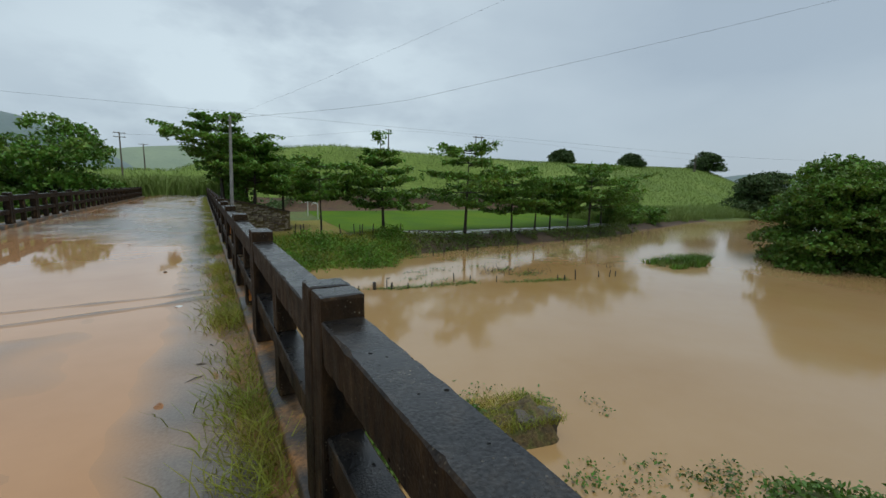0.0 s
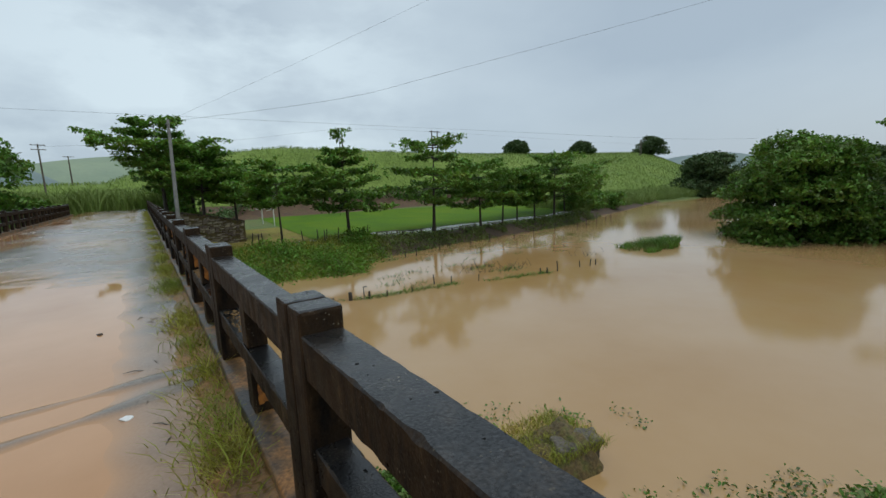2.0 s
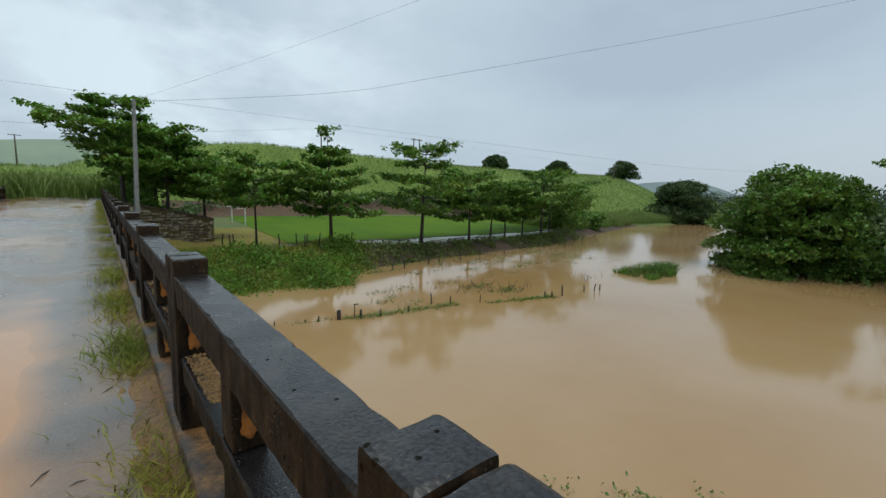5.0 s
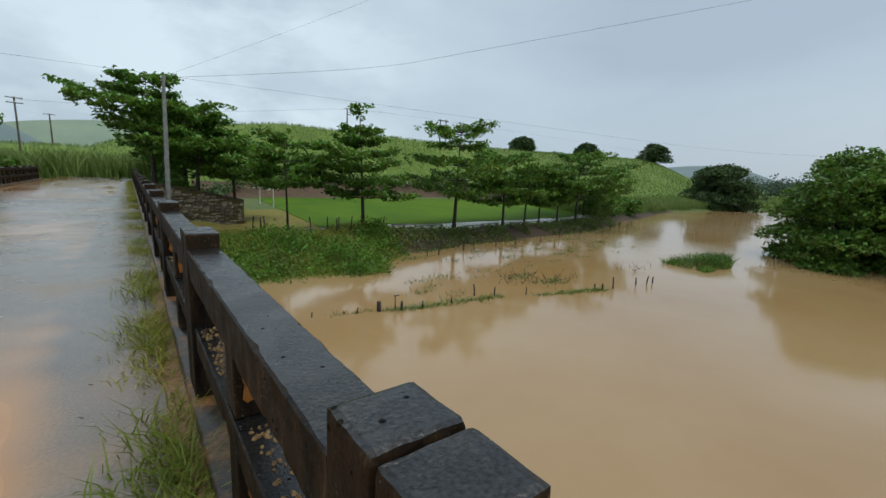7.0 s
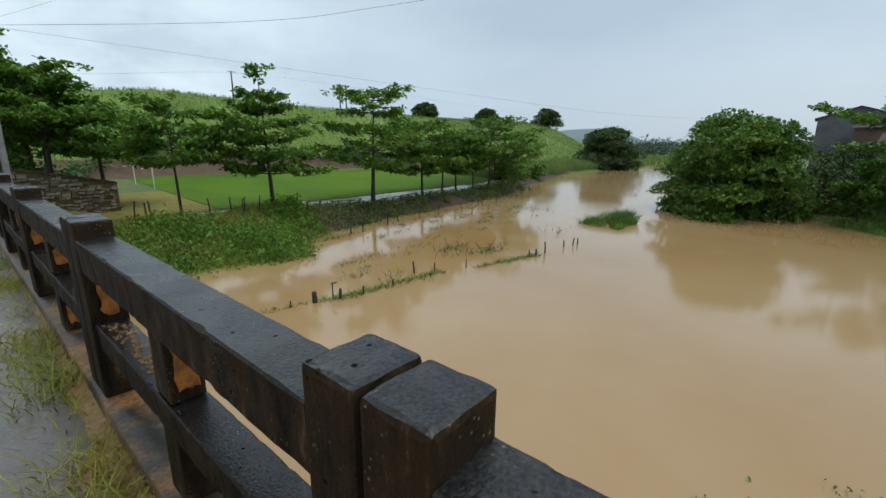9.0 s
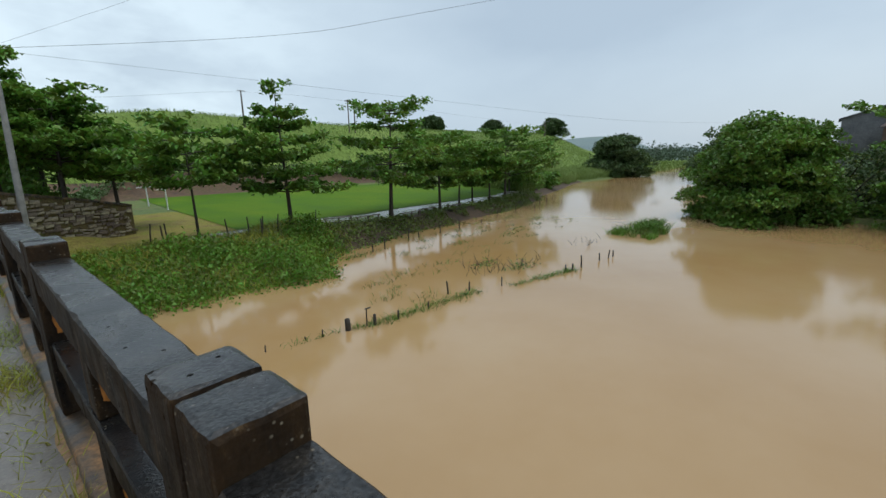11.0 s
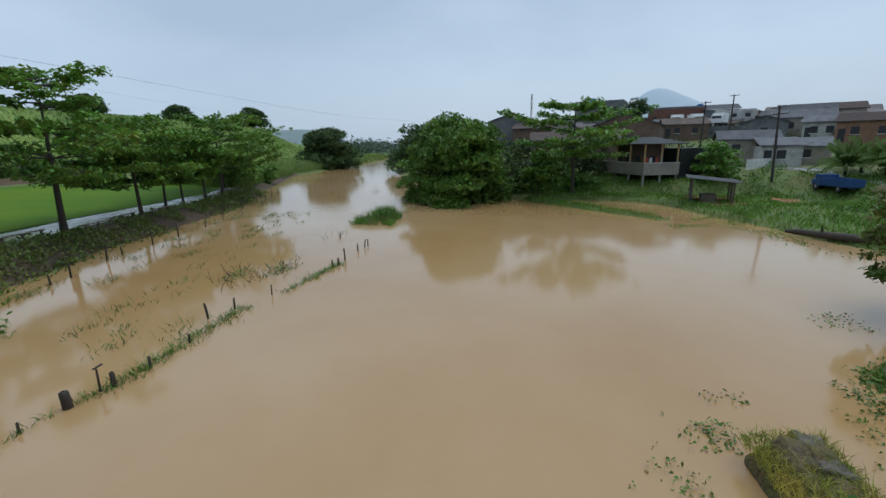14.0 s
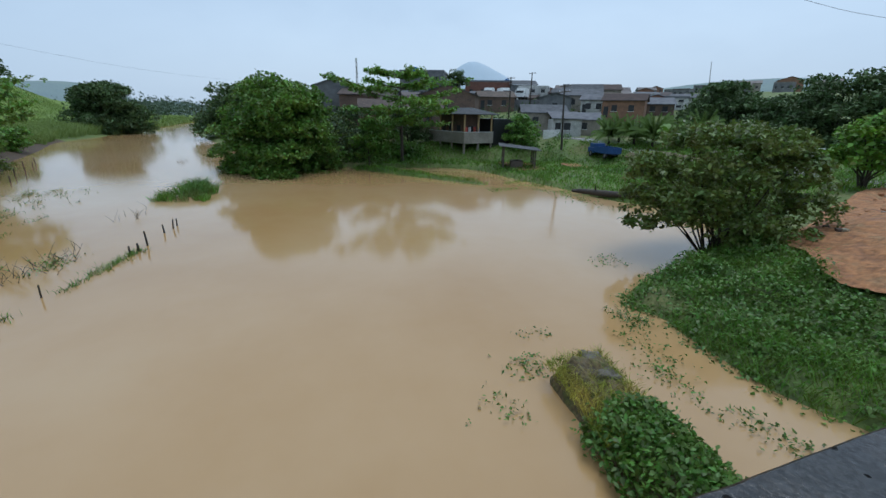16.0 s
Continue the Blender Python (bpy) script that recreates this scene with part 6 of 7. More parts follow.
# palms and bananas
def palm(x, y, h, seed, n=22, length=4.2, label="feathery green coconut palm", wide=0.5):
    rng = np.random.RandomState(seed)
    e = empty("palm", x, y, float(height(x, y)))
    tagged(e, label, "palm", "palms by the street")
    tubes("trunk", [([(0, 0, -0.2), (0.1, 0, h * 0.5), (0, 0.1, h)], [0.2, 0.15, 0.13])], M_BARK, e, sides=8)
    for k in range(n):
        a, el = rng.uniform(0, 6.283), rng.uniform(0.35, 1.3)
        d = np.array([math.cos(a), math.sin(a), 0])
        ln = length * rng.uniform(0.75, 1.15)
        v, f = [], []
        m = 11
        side = np.array([-d[1], d[0], 0])
        for i in range(m + 1):
            t = i / m
            c = np.array([0, 0.1, h]) + d * ln * t * math.cos(el) + np.array([0, 0, ln * (t * math.sin(el) - (0.2 + 0.3 * math.cos(el)) * t * t)])
            v.append(c)
        for i in range(1, m + 1):
            t = i / m
            for s in (-1, 1):
                tip = v[i] + side * s * wide * (1.0 - 0.75 * t) + d * 0.2 - np.array([0, 0, 0.3])
                b = len(v)
                v += [tip, tip - d * 0.12]
                f.append((i - 1, i, b, b + 1))
        arrays("frond", np.array(v), f, LEAFS["palm"], e)
    return e


for k, (x, y, h, ln) in enumerate(((48.5, -27.6, 3.0, 4.8), (46.0, -29.6, 3.4, 5.0), (43.2, -30.0, 3.2, 4.8), (42.4, -37.5, 4.6, 5.0), (50.5, -31.0, 3.6, 4.6), (39.5, -31.0, 2.4, 4.4), (47.5, -34.5, 4.0, 4.8))):
    palm(x, y, h * 0.4, 200 + k, 34, ln * 0.85, wide=0.55)
for k, (x, y, h) in enumerate(((40.6, -29.4, 1.9), (33.2, -27.4, 1.2), (37.3, -30.2, 1.8), (35.0, -29.5, 1.5), (64.5, 49.5, 0.8), (67.0, 50.5, 0.8))):
    rng = np.random.RandomState(230 + k)
    e = empty("banana_plant", x, y, float(height(x, y)))
    tagged(e, "clump of broad light green banana leaves", "banana plant", "banana plants")
    tubes("stem", [([(0, 0, -0.2), (0, 0, h)], [0.13, 0.1])], LEAFS["weeds"], e, sides=7)
    for j in range(9):
        a, ln = rng.uniform(0, 6.283), rng.uniform(2.2, 3.2)
        d, side = np.array([math.cos(a), math.sin(a), 0]), np.array([-math.sin(a), math.cos(a), 0])
        v, f = [], []
        for i in range(7):
            t = i / 6
            c = np.array([0, 0, h]) + d * ln * t * 0.55 + np.array([0, 0, ln * (t * 1.0 - 0.62 * t * t)])
            w = 0.36 * math.sin(math.pi * min(1, 0.12 + t * 0.86)) + 0.02
            v += [c - side * w - np.array([0, 0, 0.06]), c, c + side * w - np.array([0, 0, 0.06])]
            if i:
                b = i * 3
                f += [(b - 3, b - 2, b + 1, b), (b - 2, b - 1, b + 2, b + 1)]
        arrays("leaf", np.array(v), f, LEAFS["weeds"], e)

# red earth slope
sheet("earth_slope", lambda u, v: 2.5 + 10.5 * u + 5.5 * v + 0.4 * fbm(u * 9, v * 9, 1.0, 41), lambda u, v: np.interp(2.5 + 10.5 * u, EARTH_X, EARTH_Y) + 0.3 - 19 * v + 0.5 * fbm(u * 8, v * 8, 1.0, 42), 0.2, M_REDEARTH, "bare red earth slope beside the road", "earth", 150, 150, rough=0.16)


# ---------------------------------------------------------------- distance
def far_hill(name, x, y, z, rx, ry, h, material, label, seed, kind="structure"):
    n = 60
    u, v = np.meshgrid(np.linspace(-1, 1, n), np.linspace(-1, 1, n))
    r = np.hypot(u, v)
    hh = h * np.clip(np.cos(np.clip(r, 0, 1) * math.pi / 2), 0, 1) ** 1.3 * (1 + 0.18 * fbm(u * 4, v * 4, 1.0, seed))
    vv = np.stack([x + u * rx, y + v * ry, z + hh], -1).reshape(-1, 3)
    q = np.arange(n - 1)[None, :] + np.arange(n - 1)[:, None] * n
    return tagged(arrays(name, vv, np.stack([q, q + 1, q + 1 + n, q + n], -1).reshape(-1, 4), material, smooth=True), label, "hill", kind=kind)


# no mist in the air here: haze sits in the hill materials' colour
far_hill("backdrop_mountain", 985, -412, -30, 215, 215, 128, M_MOUNT, "domed mountain beyond the town, haze painted into its pale colour", 51)
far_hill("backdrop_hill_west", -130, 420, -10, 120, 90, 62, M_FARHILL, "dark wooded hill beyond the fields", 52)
far_hill("backdrop_hill_north", -20, 560, -10, 190, 130, 52, M_HAZEHILL, "far green hill paled by painted haze", 53)
far_hill("backdrop_hill_east", 760, 320, -10, 300, 160, 42, M_FARHILL, "low hills down the river in a haze-tinted colour", 54)
far_hill("backdrop_hill_south", 260, -330, -5, 260, 120, 37, M_FARHILL, "green hills behind the town with haze painted into the colour", 55)
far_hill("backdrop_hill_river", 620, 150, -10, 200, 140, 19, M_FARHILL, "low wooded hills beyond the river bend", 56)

p, g = scatter(2600, 60, 130, -85, 4, lambda x, y: (ds(x, y) > 6) & (fbm(x, y, 3.0, 111) > 0.0), 112)
p[:, 2] += g.uniform(0, 1.7, len(p))
tagged(leaves("town_shrubs", p, 0.5, LEAFS["far"], rng=g, spread=0.7, per=9, flat=0.45), "dark shrubs and small trees between the houses", "shrubs", kind="stuff")

# thicket below the houses, earth round the shed
for k, (x, y, h, r) in enumerate(((58.5, 7.0, 5.0, 3.4), (60.5, 2.2, 5.2, 3.6), (62.5, -3.0, 5.6, 3.6), (57.0, -1.2, 3.0, 2.4), (65.5, 6.0, 6.2, 3.6))):
    round_tree(x, y, float(height(x, y)) - 0.2, h, r, r, 400 + k, n=420, leaf=0.42, material="round" if k % 2 else "far", label="dark thicket tree between the river and the houses", group="thicket trees", bottom=0.05, lumps=14, stems=2)
sheet("earth_patch", lambda u, v: 41.5 + 6.5 * u + 0.5 * fbm(u * 7, v * 7, 1.0, 43), lambda u, v: -9.4 - 4.2 * v - 1.5 * u + 0.5 * fbm(u * 6, v * 6, 1.0, 44), 0.12, M_REDEARTH, "trodden orange earth round the shed", "earth", 30, 30, rough=0.05)


sheet("earth_mound", lambda u, v: 43.84 - 2.6 + 5.2 * u + 0.8 * fbm(u * 7, v * 7, 1.0, 45), lambda u, v: -19.45 - 1.2 + 2.4 * v + 0.8 * fbm(u * 6, v * 6, 1.0, 46), 0.16, M_REDEARTH, "bare orange earth showing through the bank", "earth", 30, 20, rough=0.08)
p, g = scatter(900, 27, 44, -26, -13, lambda x, y: (y < np.interp(x, STREET_X, STREET_Y) + 7) & (y > np.interp(x, STREET_X, STREET_Y) + 1.2) & (fbm(x, y, 1.6, 47) > 0.0), 134)
p[:, 2] += g.uniform(0, 0.25, len(p))
tagged(leaves("street_shrubs", p, 0.24, LEAFS["round"], rng=g, spread=0.25, per=9, flat=0.45), "dark green shrubs on the bank below the street", "shrubs", kind="stuff")


# ---------------------------------------------------------------- small things
# goal on the pitch
e = empty("football_goal", 15.2, 66.5, -3.66, 90)
tagged(e, "white tubular football goal on the pitch", "goal")
for x in (0.0, 7.3):
    tubes("post", [([(x, 0, -0.1), (x, 0, 2.44)], [0.07, 0.07])], M_WHITE, e, sides=8)
    tubes("back_stay", [([(x, 0, 2.42), (x, 1.0, 2.3)], [0.04, 0.04])], M_WHITE, e, sides=6)
tubes("crossbar", [([(0, 0, 2.44), (7.3, 0, 2.44)], [0.07, 0.07])], M_WHITE, e, sides=8)


# low plank benches on the footpath
def bench(x, y, rz, n=4):
    e = empty("bench", x, y, float(height(x, y)), rz)
    tagged(e, "low rough wooden plank bench beside the footpath", "bench", "benches by the footpath")
    bm = bmesh.new()
    box(bm, -1.3, -0.14, 0.42, 1.3, 0.14, 0.48, 0.01)
    part("seat", bm, M_WOOD, e)
    for xx in (-1.15, 0.0, 1.15):
        bm = bmesh.new()
        box(bm, xx - 0.06, -0.06, -0.2, xx + 0.06, 0.06, 0.418)
        part("leg", bm, M_WOOD, e)


for x, y, rz in ((20.0, 40.5, -6), (23.0, 40.4, 0), (28.5, 40.6, 4), (31.2, 41.0, 5), (35.8, 41.2, 3)):
    bench(x, y, rz)


def stake(x, y, z, h, seed, r=0.035, label="rotten black fence post standing in the flood", sub=0.4):
    rng = random.Random(seed)
    lx, ly = rng.uniform(-0.12, 0.12) * h, rng.uniform(-0.12, 0.12) * h
    ob = tubes("fence_post", [([(0, 0, -sub), (lx * 0.5, ly * 0.5, h * 0.5), (lx, ly, h - 0.03), (lx, ly, h)], [r * 1.1, r, r * 0.9, r * 0.3])], M_BARK, sides=6)
    ob.matrix_basis = pose(x, y, z)
    return tagged(ob, label, "post", "old fence posts")


for k, (x, y, h, r) in enumerate(((5.9, 25.1, 0.25, 0.03), (7.34, 24.9, 0.14, 0.03), (7.9, 24.65, 0.28, 0.035), (8.9, 24.4, 0.50, 0.12), (9.65, 24.2, 0.72, 0.03), (9.9, 24.0, 0.46, 0.07), (10.9, 23.7, 0.4, 0.04), (12.6, 23.6, 0.35, 0.04),
                                  (14.7, 24.2, 0.66, 0.045), (15.7, 23.7, 0.5, 0.04), (17.4, 22.9, 0.5, 0.03), (21.9, 21.5, 0.45, 0.04), (22.4, 21.3, 0.42, 0.05), (23.4, 21.2, 0.75, 0.045), (25.7, 21.0, 0.5, 0.04), (26.6, 20.8, 0.55, 0.04), (27.2, 20.7, 0.45, 0.04))):
    stake(x, y, WATER, h, k, r)
ob = tubes("fence_post", [([(9.6, 24.22, WATER + 0.7), (9.85, 24.18, WATER + 0.72)], [0.03, 0.03])], M_BARK, sides=5)
tagged(ob, "short crosspiece on a drowned fence post", "post", "old fence posts")
for k, (x, y) in enumerate(((18.7, 34.7), (19.9, 34.8), (23.2, 35.7), (24.7, 35.9), (27.5, 36.0), (30.1, 35.9), (34.3, 36.4), (38.6, 37.3), (43.4, 38.0), (48.2, 38.0), (52.4, 39.6), (56, 40.4), (60, 41.5), (63, 42.5))):
    stake(x, y, WATER, 0.55 + 0.25 * ((k * 7) % 3), 40 + k, 0.05, "thin grey fence post at the flooded bank")
for k, (x, y) in enumerate(((7.6, 44.0), (7.9, 42.2), (11.7, 41.7), (13.1, 41.6), (13.4, 40.2), (12.9, 39.2), (8.4, 43.2), (17.5, 40.0), (14.6, 40.4))):
    stake(x, y, float(height(x, y)), 1.3, 70 + k, 0.05, "leaning old wooden fence post on the bank")

# stone wing wall at the bridge end
wall = empty("stone_wall", 1.2, 47.4, 0)
wall.matrix_basis = pose(1.2, 47.4, 0, 0, 0, math.degrees(math.atan2(2.2, 6.9)))
tagged(wall, "mossy rubble stone wing wall beside the bridge", "stone wall")
LW = 7.3


def wall_top(u):
    return -0.05 - 1.45 * (u / LW) ** 1.2


bm = bmesh.new()
n = 16
ra = []
for i in range(n + 1):
    u = LW * i / n
    ra.append([bm.verts.new(p) for p in ((u, 0.0, -4.2), (u, 0.7, -4.2), (u, 0.7, wall_top(u)), (u, 0.0, wall_top(u)))])
for a, b in zip(ra, ra[1:]):
    for k in range(4):
        bm.faces.new((a[k], b[k], b[(k + 1) % 4], a[(k + 1) % 4]))
bm.faces.new(ra[0])
bm.faces.new(ra[-1][::-1])
bmesh.ops.recalc_face_normals(bm, faces=bm.faces)
part("core", bm, M_MOSS, wall, "dark mossy mortar core")
rng = random.Random(4)


def stone_mesh(seed, lx, lz):
    g = random.Random(seed)
    bm = bmesh.new()
    box(bm, -lx / 2, -0.06, -lz / 2, lx / 2, 0.06, lz / 2)
    for v in bm.verts:
        v.co += Vector((g.uniform(-0.04, 0.04), g.uniform(-0.02, 0.02), g.uniform(-0.03, 0.03)))
    bmesh.ops.bevel(bm, geom=list(bm.edges), offset=0.022, segments=1, affect="EDGES")
    me = bpy.data.meshes.new("stone")
    bm.to_mesh(me)
    bm.free()
    me.materials.append(M_STONE)
    return me


kinds = [(stone_mesh(i, 0.16 + 0.055 * i, 0.13 + 0.035 * (i * 5 % 4)), 0.16 + 0.055 * i) for i in range(8)]
z = -3.6
while z < -0.1:
    u = rng.uniform(0, 0.3)
    while u < LW - 0.3:
        me, ln = kinds[rng.randrange(8)]
        if z < wall_top(u + ln / 2) - 0.24 and rng.random() < 0.85:
            ob = new("stone", me)
            ob.parent = wall
            ob.matrix_basis = pose(u + ln / 2, -0.03 + rng.uniform(-0.03, 0.02), z + rng.uniform(-0.06, 0.06), 0, rng.uniform(-13, 13), 0)
        u += ln * rng.uniform(0.85, 1.1) + 0.04
    z += rng.uniform(0.19, 0.27)
bm = bmesh.new()
ra = []
for i in range(25):
    u = LW * i / 24
    zt = wall_top(u) + rng.uniform(-0.02, 0.02)
    ra.append([bm.verts.new(p) for p in ((u, -0.08 + rng.uniform(-0.02, 0.02), zt - 0.10), (u, 0.75, zt - 0.10), (u, 0.74, zt + 0.06), (u, -0.06, zt + 0.06))])
for a, b in zip(ra, ra[1:]):
    for k in range(4):
        bm.faces.new((a[k], b[k], b[(k + 1) % 4], a[(k + 1) % 4]))
bm.faces.new(ra[0])
bm.faces.new(ra[-1][::-1])
bmesh.ops.recalc_face_normals(bm, faces=bm.faces)
part("coping", bm, M_KERB, wall, "dark wet coping on the wall")

# old pier stump in the flood
nU, nV = 120, 56
u, v = np.meshgrid(np.linspace(0, 1, nU), np.linspace(-1, 1, nV))
ax, ay = 7.9 - 5.6 * u, 7.55 + 0.9 * u
prof = np.clip(1 - np.abs(v) ** 3.5, 0, 1) * np.clip(np.minimum(u * 9, 1), 0, 1)
px_ = ax + 0.14 * v
py_ = ay + 0.98 * v * (1 - 0.12 * u)
pz = WATER - 0.45 + prof * (1.0 + 0.32 * np.clip(1 - u * 2.2, 0, 1) + 0.16 * fbm(u * 8, v * 3, 0.8, 61) + 0.11 * fbm(u * 30, v * 9, 0.7, 62) + 0.05 * fbm(u * 70, v * 22, 0.7, 63))
q = np.arange(nU - 1)[None, :] + np.arange(nV - 1)[:, None] * nU
pier = arrays("pier_stump", np.stack([px_, py_, pz], -1).reshape(-1, 3), np.stack([q, q + nU, q + 1 + nU, q + 1], -1).reshape(-1, 4), M_MOSS, smooth=True)
tagged(pier, "broken mossy masonry pier stump in the flood", "pier")
bm = bmesh.new()
vs = box(bm, -0.62, -0.27, -0.6, 0.62, 0.27, 0.02, 0.13)
bmesh.ops.subdivide_edges(bm, edges=list(bm.edges), cuts=2, use_grid_fill=True)
for w in bm.verts:
    w.co += Vector((0.05 * math.sin(w.co.y * 9), 0.04 * math.sin(w.co.x * 7), 0.03 * math.sin(w.co.x * 5 + w.co.y * 4)))
for w in bm.verts:
    w.co += w.normal * 0.05 * math.sin(w.co.x * 11 + 2 * w.co.y) * math.sin(w.co.y * 9 + w.co.z * 8)
slab = part("stone_slab", bm, mat("wet_brown_masonry", [(0.3, (0.06, 0.05, 0.038)), (0.55, (0.13, 0.11, 0.085)), (0.75, (0.20, 0.17, 0.135))], scale=3.0, rough=(0.45, 0.8), bump=0.8, fine=(0.6, 1.3), bump_scale=16, dist=0.03), smooth=True)
slab.matrix_basis = pose(7.09, 7.34, WATER + 0.6, 10, 3, -10)
tagged(slab, "long rounded brownish grey block of broken masonry on the pier stump", "slab")
gg = np.random.RandomState(15)
n = 1500
uu, vv_ = gg.uniform(0.42, 1.0, n), gg.uniform(-1.05, 1.05, n)
p = np.stack([7.9 - 5.6 * uu + 0.14 * vv_, 7.55 + 0.9 * uu + 0.98 * vv_, WATER + 0.08 + 0.55 * np.clip(1 - np.abs(vv_) ** 3, 0, 1) + gg.uniform(0, 0.25, n)], 1)
tagged(leaves("pier_vines", p, 0.14, LEAFS["vines"], rng=gg, spread=0.09, per=4, flat=0.55), "green vines growing over the pier stump", "vines", kind="stuff")
n = 3600
uu, vv_ = gg.uniform(0.04, 0.55, n), gg.uniform(-0.75, 0.98, n)
p = np.stack([7.9 - 5.6 * uu, 7.55 + 0.9 * uu + 0.98 * vv_, WATER + 0.40 + gg.uniform(0, 0.14, n)], 1)
tagged(blades("pier_grass", p, 0.22, 0.016, LEAFS["grass"], rng=gg, lean=1.0), "yellow-green grass on the pier stump", "grass", kind="stuff")

# logs lying at the south bank
lg = tubes("log", [([(30.2, -8.6, -4.75), (29.6, -9.0, -4.7), (27.0, -10.3, -4.6), (24.6, -11.6, -4.5), (24.2, -11.8, -4.5)], [0.12, 0.22, 0.27, 0.24, 0.1]), ([(28.4, -9.6, -4.5), (28.1, -9.3, -4.0)], [0.09, 0.03]), ([(26.2, -10.7, -4.4), (25.7, -10.2, -4.1)], [0.08, 0.03])], M_BARK, sides=11)
tagged(lg, "long weathered fallen log at the water's edge", "log")

# orange lichen on the southern faces of balusters and posts
gl = random.Random(3)


def lichen_patch(xc, y, zc, w, h, label="orange lichen patch on the railing"):
    bm = bmesh.new()
    m = 22
    ring = []
    for i in range(m):
        a = 6.283 * i / m
        q = gl.uniform(0.72, 1.08)
        ring.append(bm.verts.new((w * max(-0.9, min(0.9, 1.25 * math.cos(a))) * q, 0, h * max(-0.92, min(0.92, 1.2 * math.sin(a))) * gl.uniform(0.8, 1.06))))
    top = [bm.verts.new((p.co.x * 0.86, -0.005, p.co.z * 0.9)) for p in ring]
    bm.faces.new(top)
    for i in range(m):
        bm.faces.new((ring[i], ring[(i + 1) % m], top[(i + 1) % m], top[i]))
    bmesh.ops.recalc_face_normals(bm, faces=bm.faces)
    ob = part("lichen_patch", bm, M_RUST)
    ob.matrix_basis = pose(xc, y, zc)
    tagged(ob, label, "lichen", "lichen patches")


for k in range(1, 12):
    y0 = 1.149 + PITCH_R * k
    yb, yp = y0 + (PITCH_R - 0.012) / 2 - 0.0755, y0 + PITCH_R - 0.012 - 0.1455
    if k in (2, 3, 4, 5, 6, 8):
        lichen_patch(0.08, yb, 0.66, gl.uniform(0.03, 0.048), gl.uniform(0.06, 0.1), "orange lichen patch on the upper baluster")
    if k in (1, 3, 5, 7):
        lichen_patch(0.08, yb, 0.25, gl.uniform(0.03, 0.05), gl.uniform(0.05, 0.09), "orange lichen patch on the lower baluster")
    if k in (2, 4, 5, 7):
        lichen_patch(0.082, yp, 0.655, gl.uniform(0.035, 0.05), gl.uniform(0.08, 0.105), "bright orange lichen on the railing post")

# litter and stones on the road
gl = random.Random(8)
for k, (x, y, s, m) in enumerate(((-0.62, 5.1, 0.05, M_WHITE), (-0.5, 8.6, 0.05, M_WHITE), (-0.45, 10.3, 0.04, M_WHITE), (-0.9, 7.4, 0.04, M_DIRT), (-4.9, 19.5, 0.14, M_STONE), (-0.4, 3.2, 0.05, M_DIRT), (-0.5, 2.9, 0.04, M_REDEARTH), (-0.62, 2.6, 0.05, M_REDEARTH), (-0.38, 9.2, 0.05, M_DIRT))):
    bm = bmesh.new()
    bmesh.ops.create_icosphere(bm, subdivisions=1, radius=s)
    for v in bm.verts:
        v.co = Vector((v.co.x * gl.uniform(0.6, 1.5), v.co.y * gl.uniform(0.5, 1.0), v.co.z * gl.uniform(0.15, 0.4)))
    ob = part("litter" if m is M_WHITE else "stone", bm, m)
    ob.matrix_basis = pose(x, y, 0.02, 0, 0, gl.uniform(0, 180))
    tagged(ob, "scrap of white litter on the wet road" if m is M_WHITE else "small loose stone on the road edge", "litter" if m is M_WHITE else "stone")
# dead stalks beside the kerb
lines = []
for k in range(40):
    y = gl.uniform(0.2, 20)
    x = -0.3 - gl.random() * 0.25
    a = gl.uniform(0, 6.28)
    ln = gl.uniform(0.06, 0.22)
    lines.append(([(x, y, 0.022), (x + math.cos(a) * ln / 2, y + math.sin(a) * ln / 2, 0.035), (x + math.cos(a) * ln, y + math.sin(a) * ln, 0.024)], [0.004, 0.004, 0.002]))
tagged(tubes("dead_stalks", lines, M_WOOD, sides=4), "dry stalks scattered along the road edge", "debris", kind="stuff")

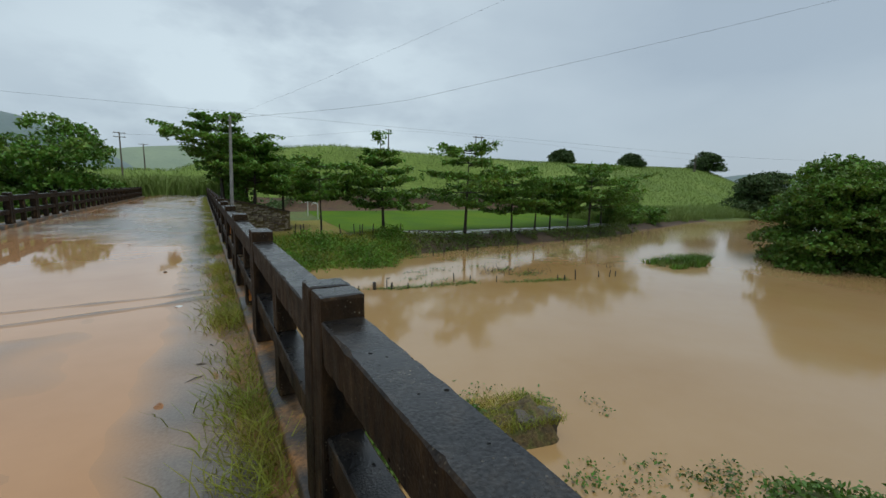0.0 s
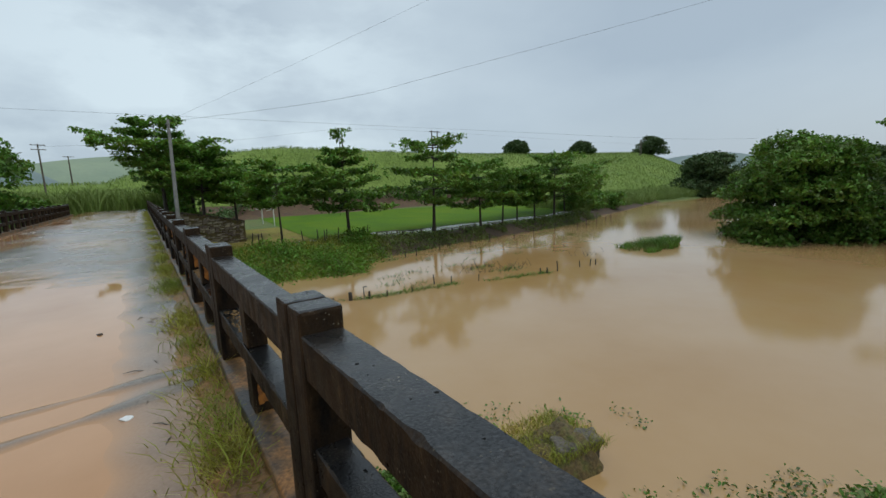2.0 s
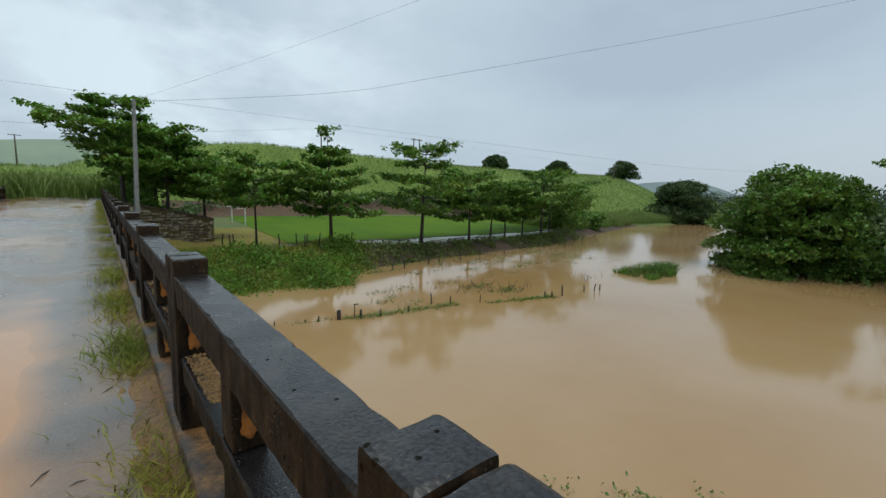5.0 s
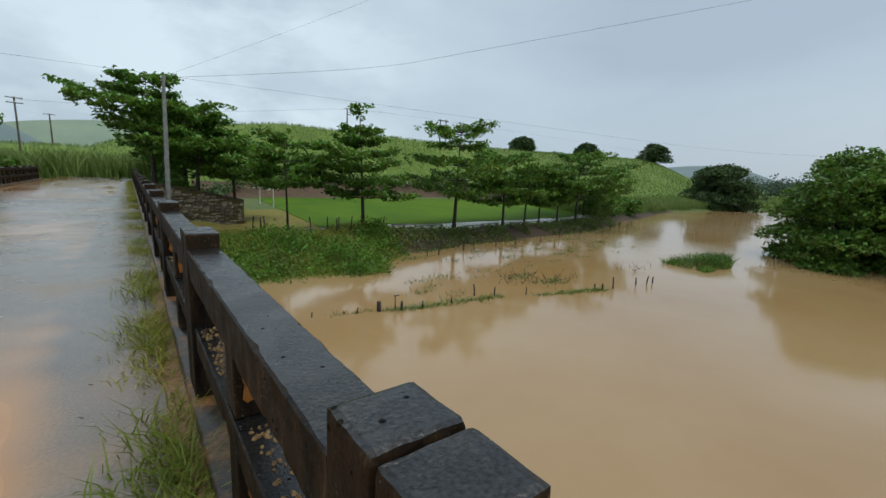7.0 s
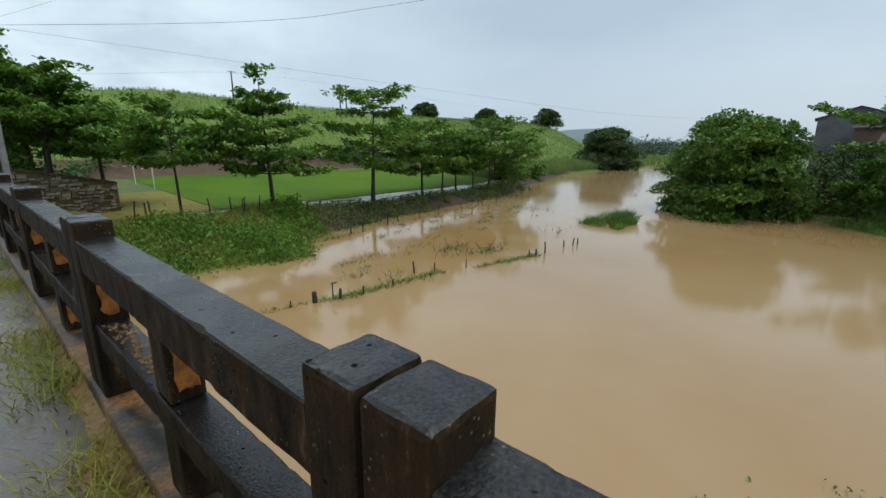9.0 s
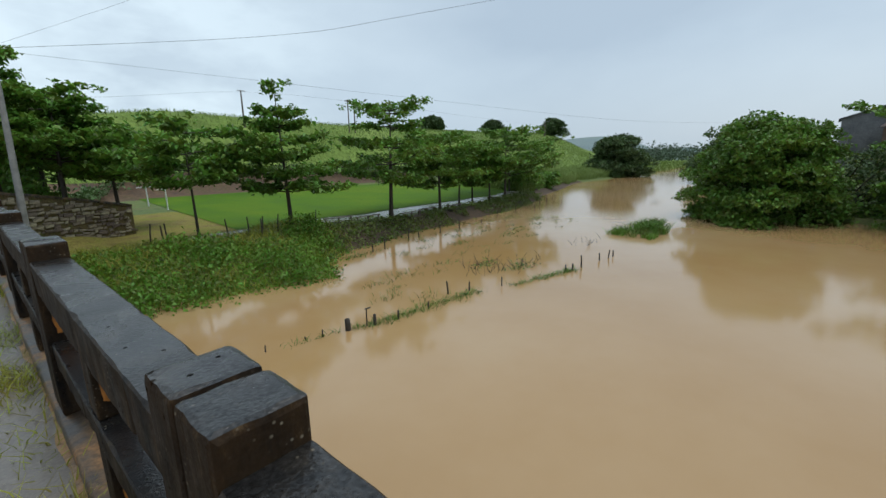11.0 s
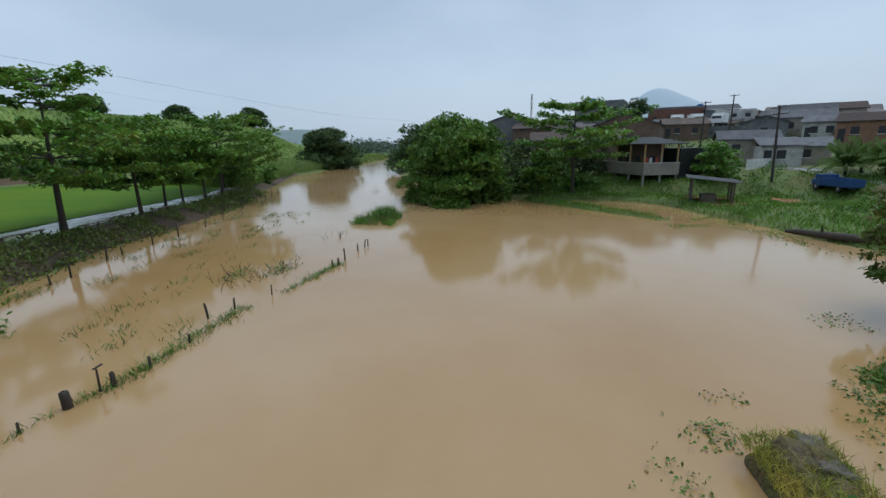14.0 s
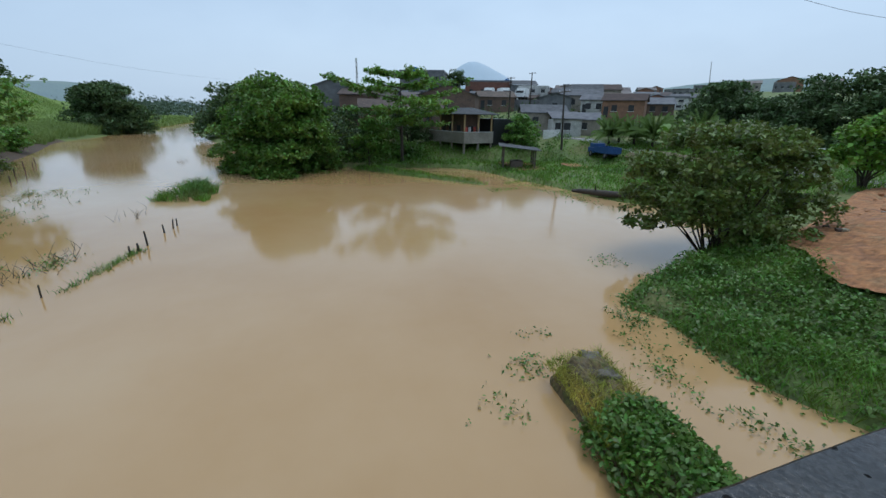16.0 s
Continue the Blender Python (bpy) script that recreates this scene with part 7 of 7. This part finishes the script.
# rubble on the red earth
gr = random.Random(12)
for k in range(90):
    x, y = gr.uniform(4, 17), gr.uniform(-22, -4)
    if y > float(np.interp(x, EARTH_X, EARTH_Y)) - 0.6 or x > 12.5 + 5 * (-8 - y) / 20:
        continue
    r = gr.uniform(0.05, 0.2)
    bm = bmesh.new()
    bmesh.ops.create_icosphere(bm, subdivisions=1, radius=r)
    for v in bm.verts:
        v.co = Vector((v.co.x * gr.uniform(0.7, 1.3), v.co.y * gr.uniform(0.7, 1.2), v.co.z * gr.uniform(0.4, 0.9)))
    ob = part("stone", bm, M_REDEARTH if k % 4 else M_STONE)
    ob.matrix_basis = pose(x, y, float(height(x, y)) + 0.22 + r * 0.2)
    tagged(ob, "loose clod of red earth on the slope" if k % 4 else "loose grey stone on the red slope", "stone", "rubble on the slope")

# ochre crust on worn stretches of the middle rail
go = random.Random(21)
M_OCHRE = mat("ochre_lichen_crust", [(0.3, (0.09, 0.05, 0.02)), (0.5, (0.33, 0.18, 0.055)), (0.72, (0.48, 0.31, 0.12))], scale=24, rough=(0.5, 0.9), bump=0.9, bump_scale=90, fine=(0.5, 1.3), dist=0.008)
for ya, yb, n in ((7.02, 7.62, 620), (4.75, 5.35, 90), (8.0, 8.75, 90), (9.15, 9.8, 120), (11.3, 12.0, 110)):
    vs, fs = [], []
    for k in range(n):
        yc, xc, r = go.uniform(ya, yb), go.uniform(0.036, 0.123), go.uniform(0.004, 0.013)
        o, m = len(vs), 7
        for i in range(m):
            a = 6.283 * i / m
            vs.append((xc + r * math.cos(a) * go.uniform(0.6, 1.1), yc + r * 1.3 * math.sin(a) * go.uniform(0.6, 1.1), 0.5355))
        lift = go.uniform(0.004, 0.009)
        for i in range(m):
            vs.append((xc + (vs[o + i][0] - xc) * 0.6, yc + (vs[o + i][1] - yc) * 0.6, 0.5355 + lift))
        for i in range(m):
            j = (i + 1) % m
            fs.append((o + i, o + j, o + m + j, o + m + i))
        fs += [(o + m, o + m + 1, o + m + 2, o + m + 3), (o + m, o + m + 3, o + m + 4, o + m + 5)]
    tagged(arrays("lichen_crust", vs, fs, M_OCHRE), "rough pebbly ochre lichen crust on the middle rail", "lichen", kind="stuff")
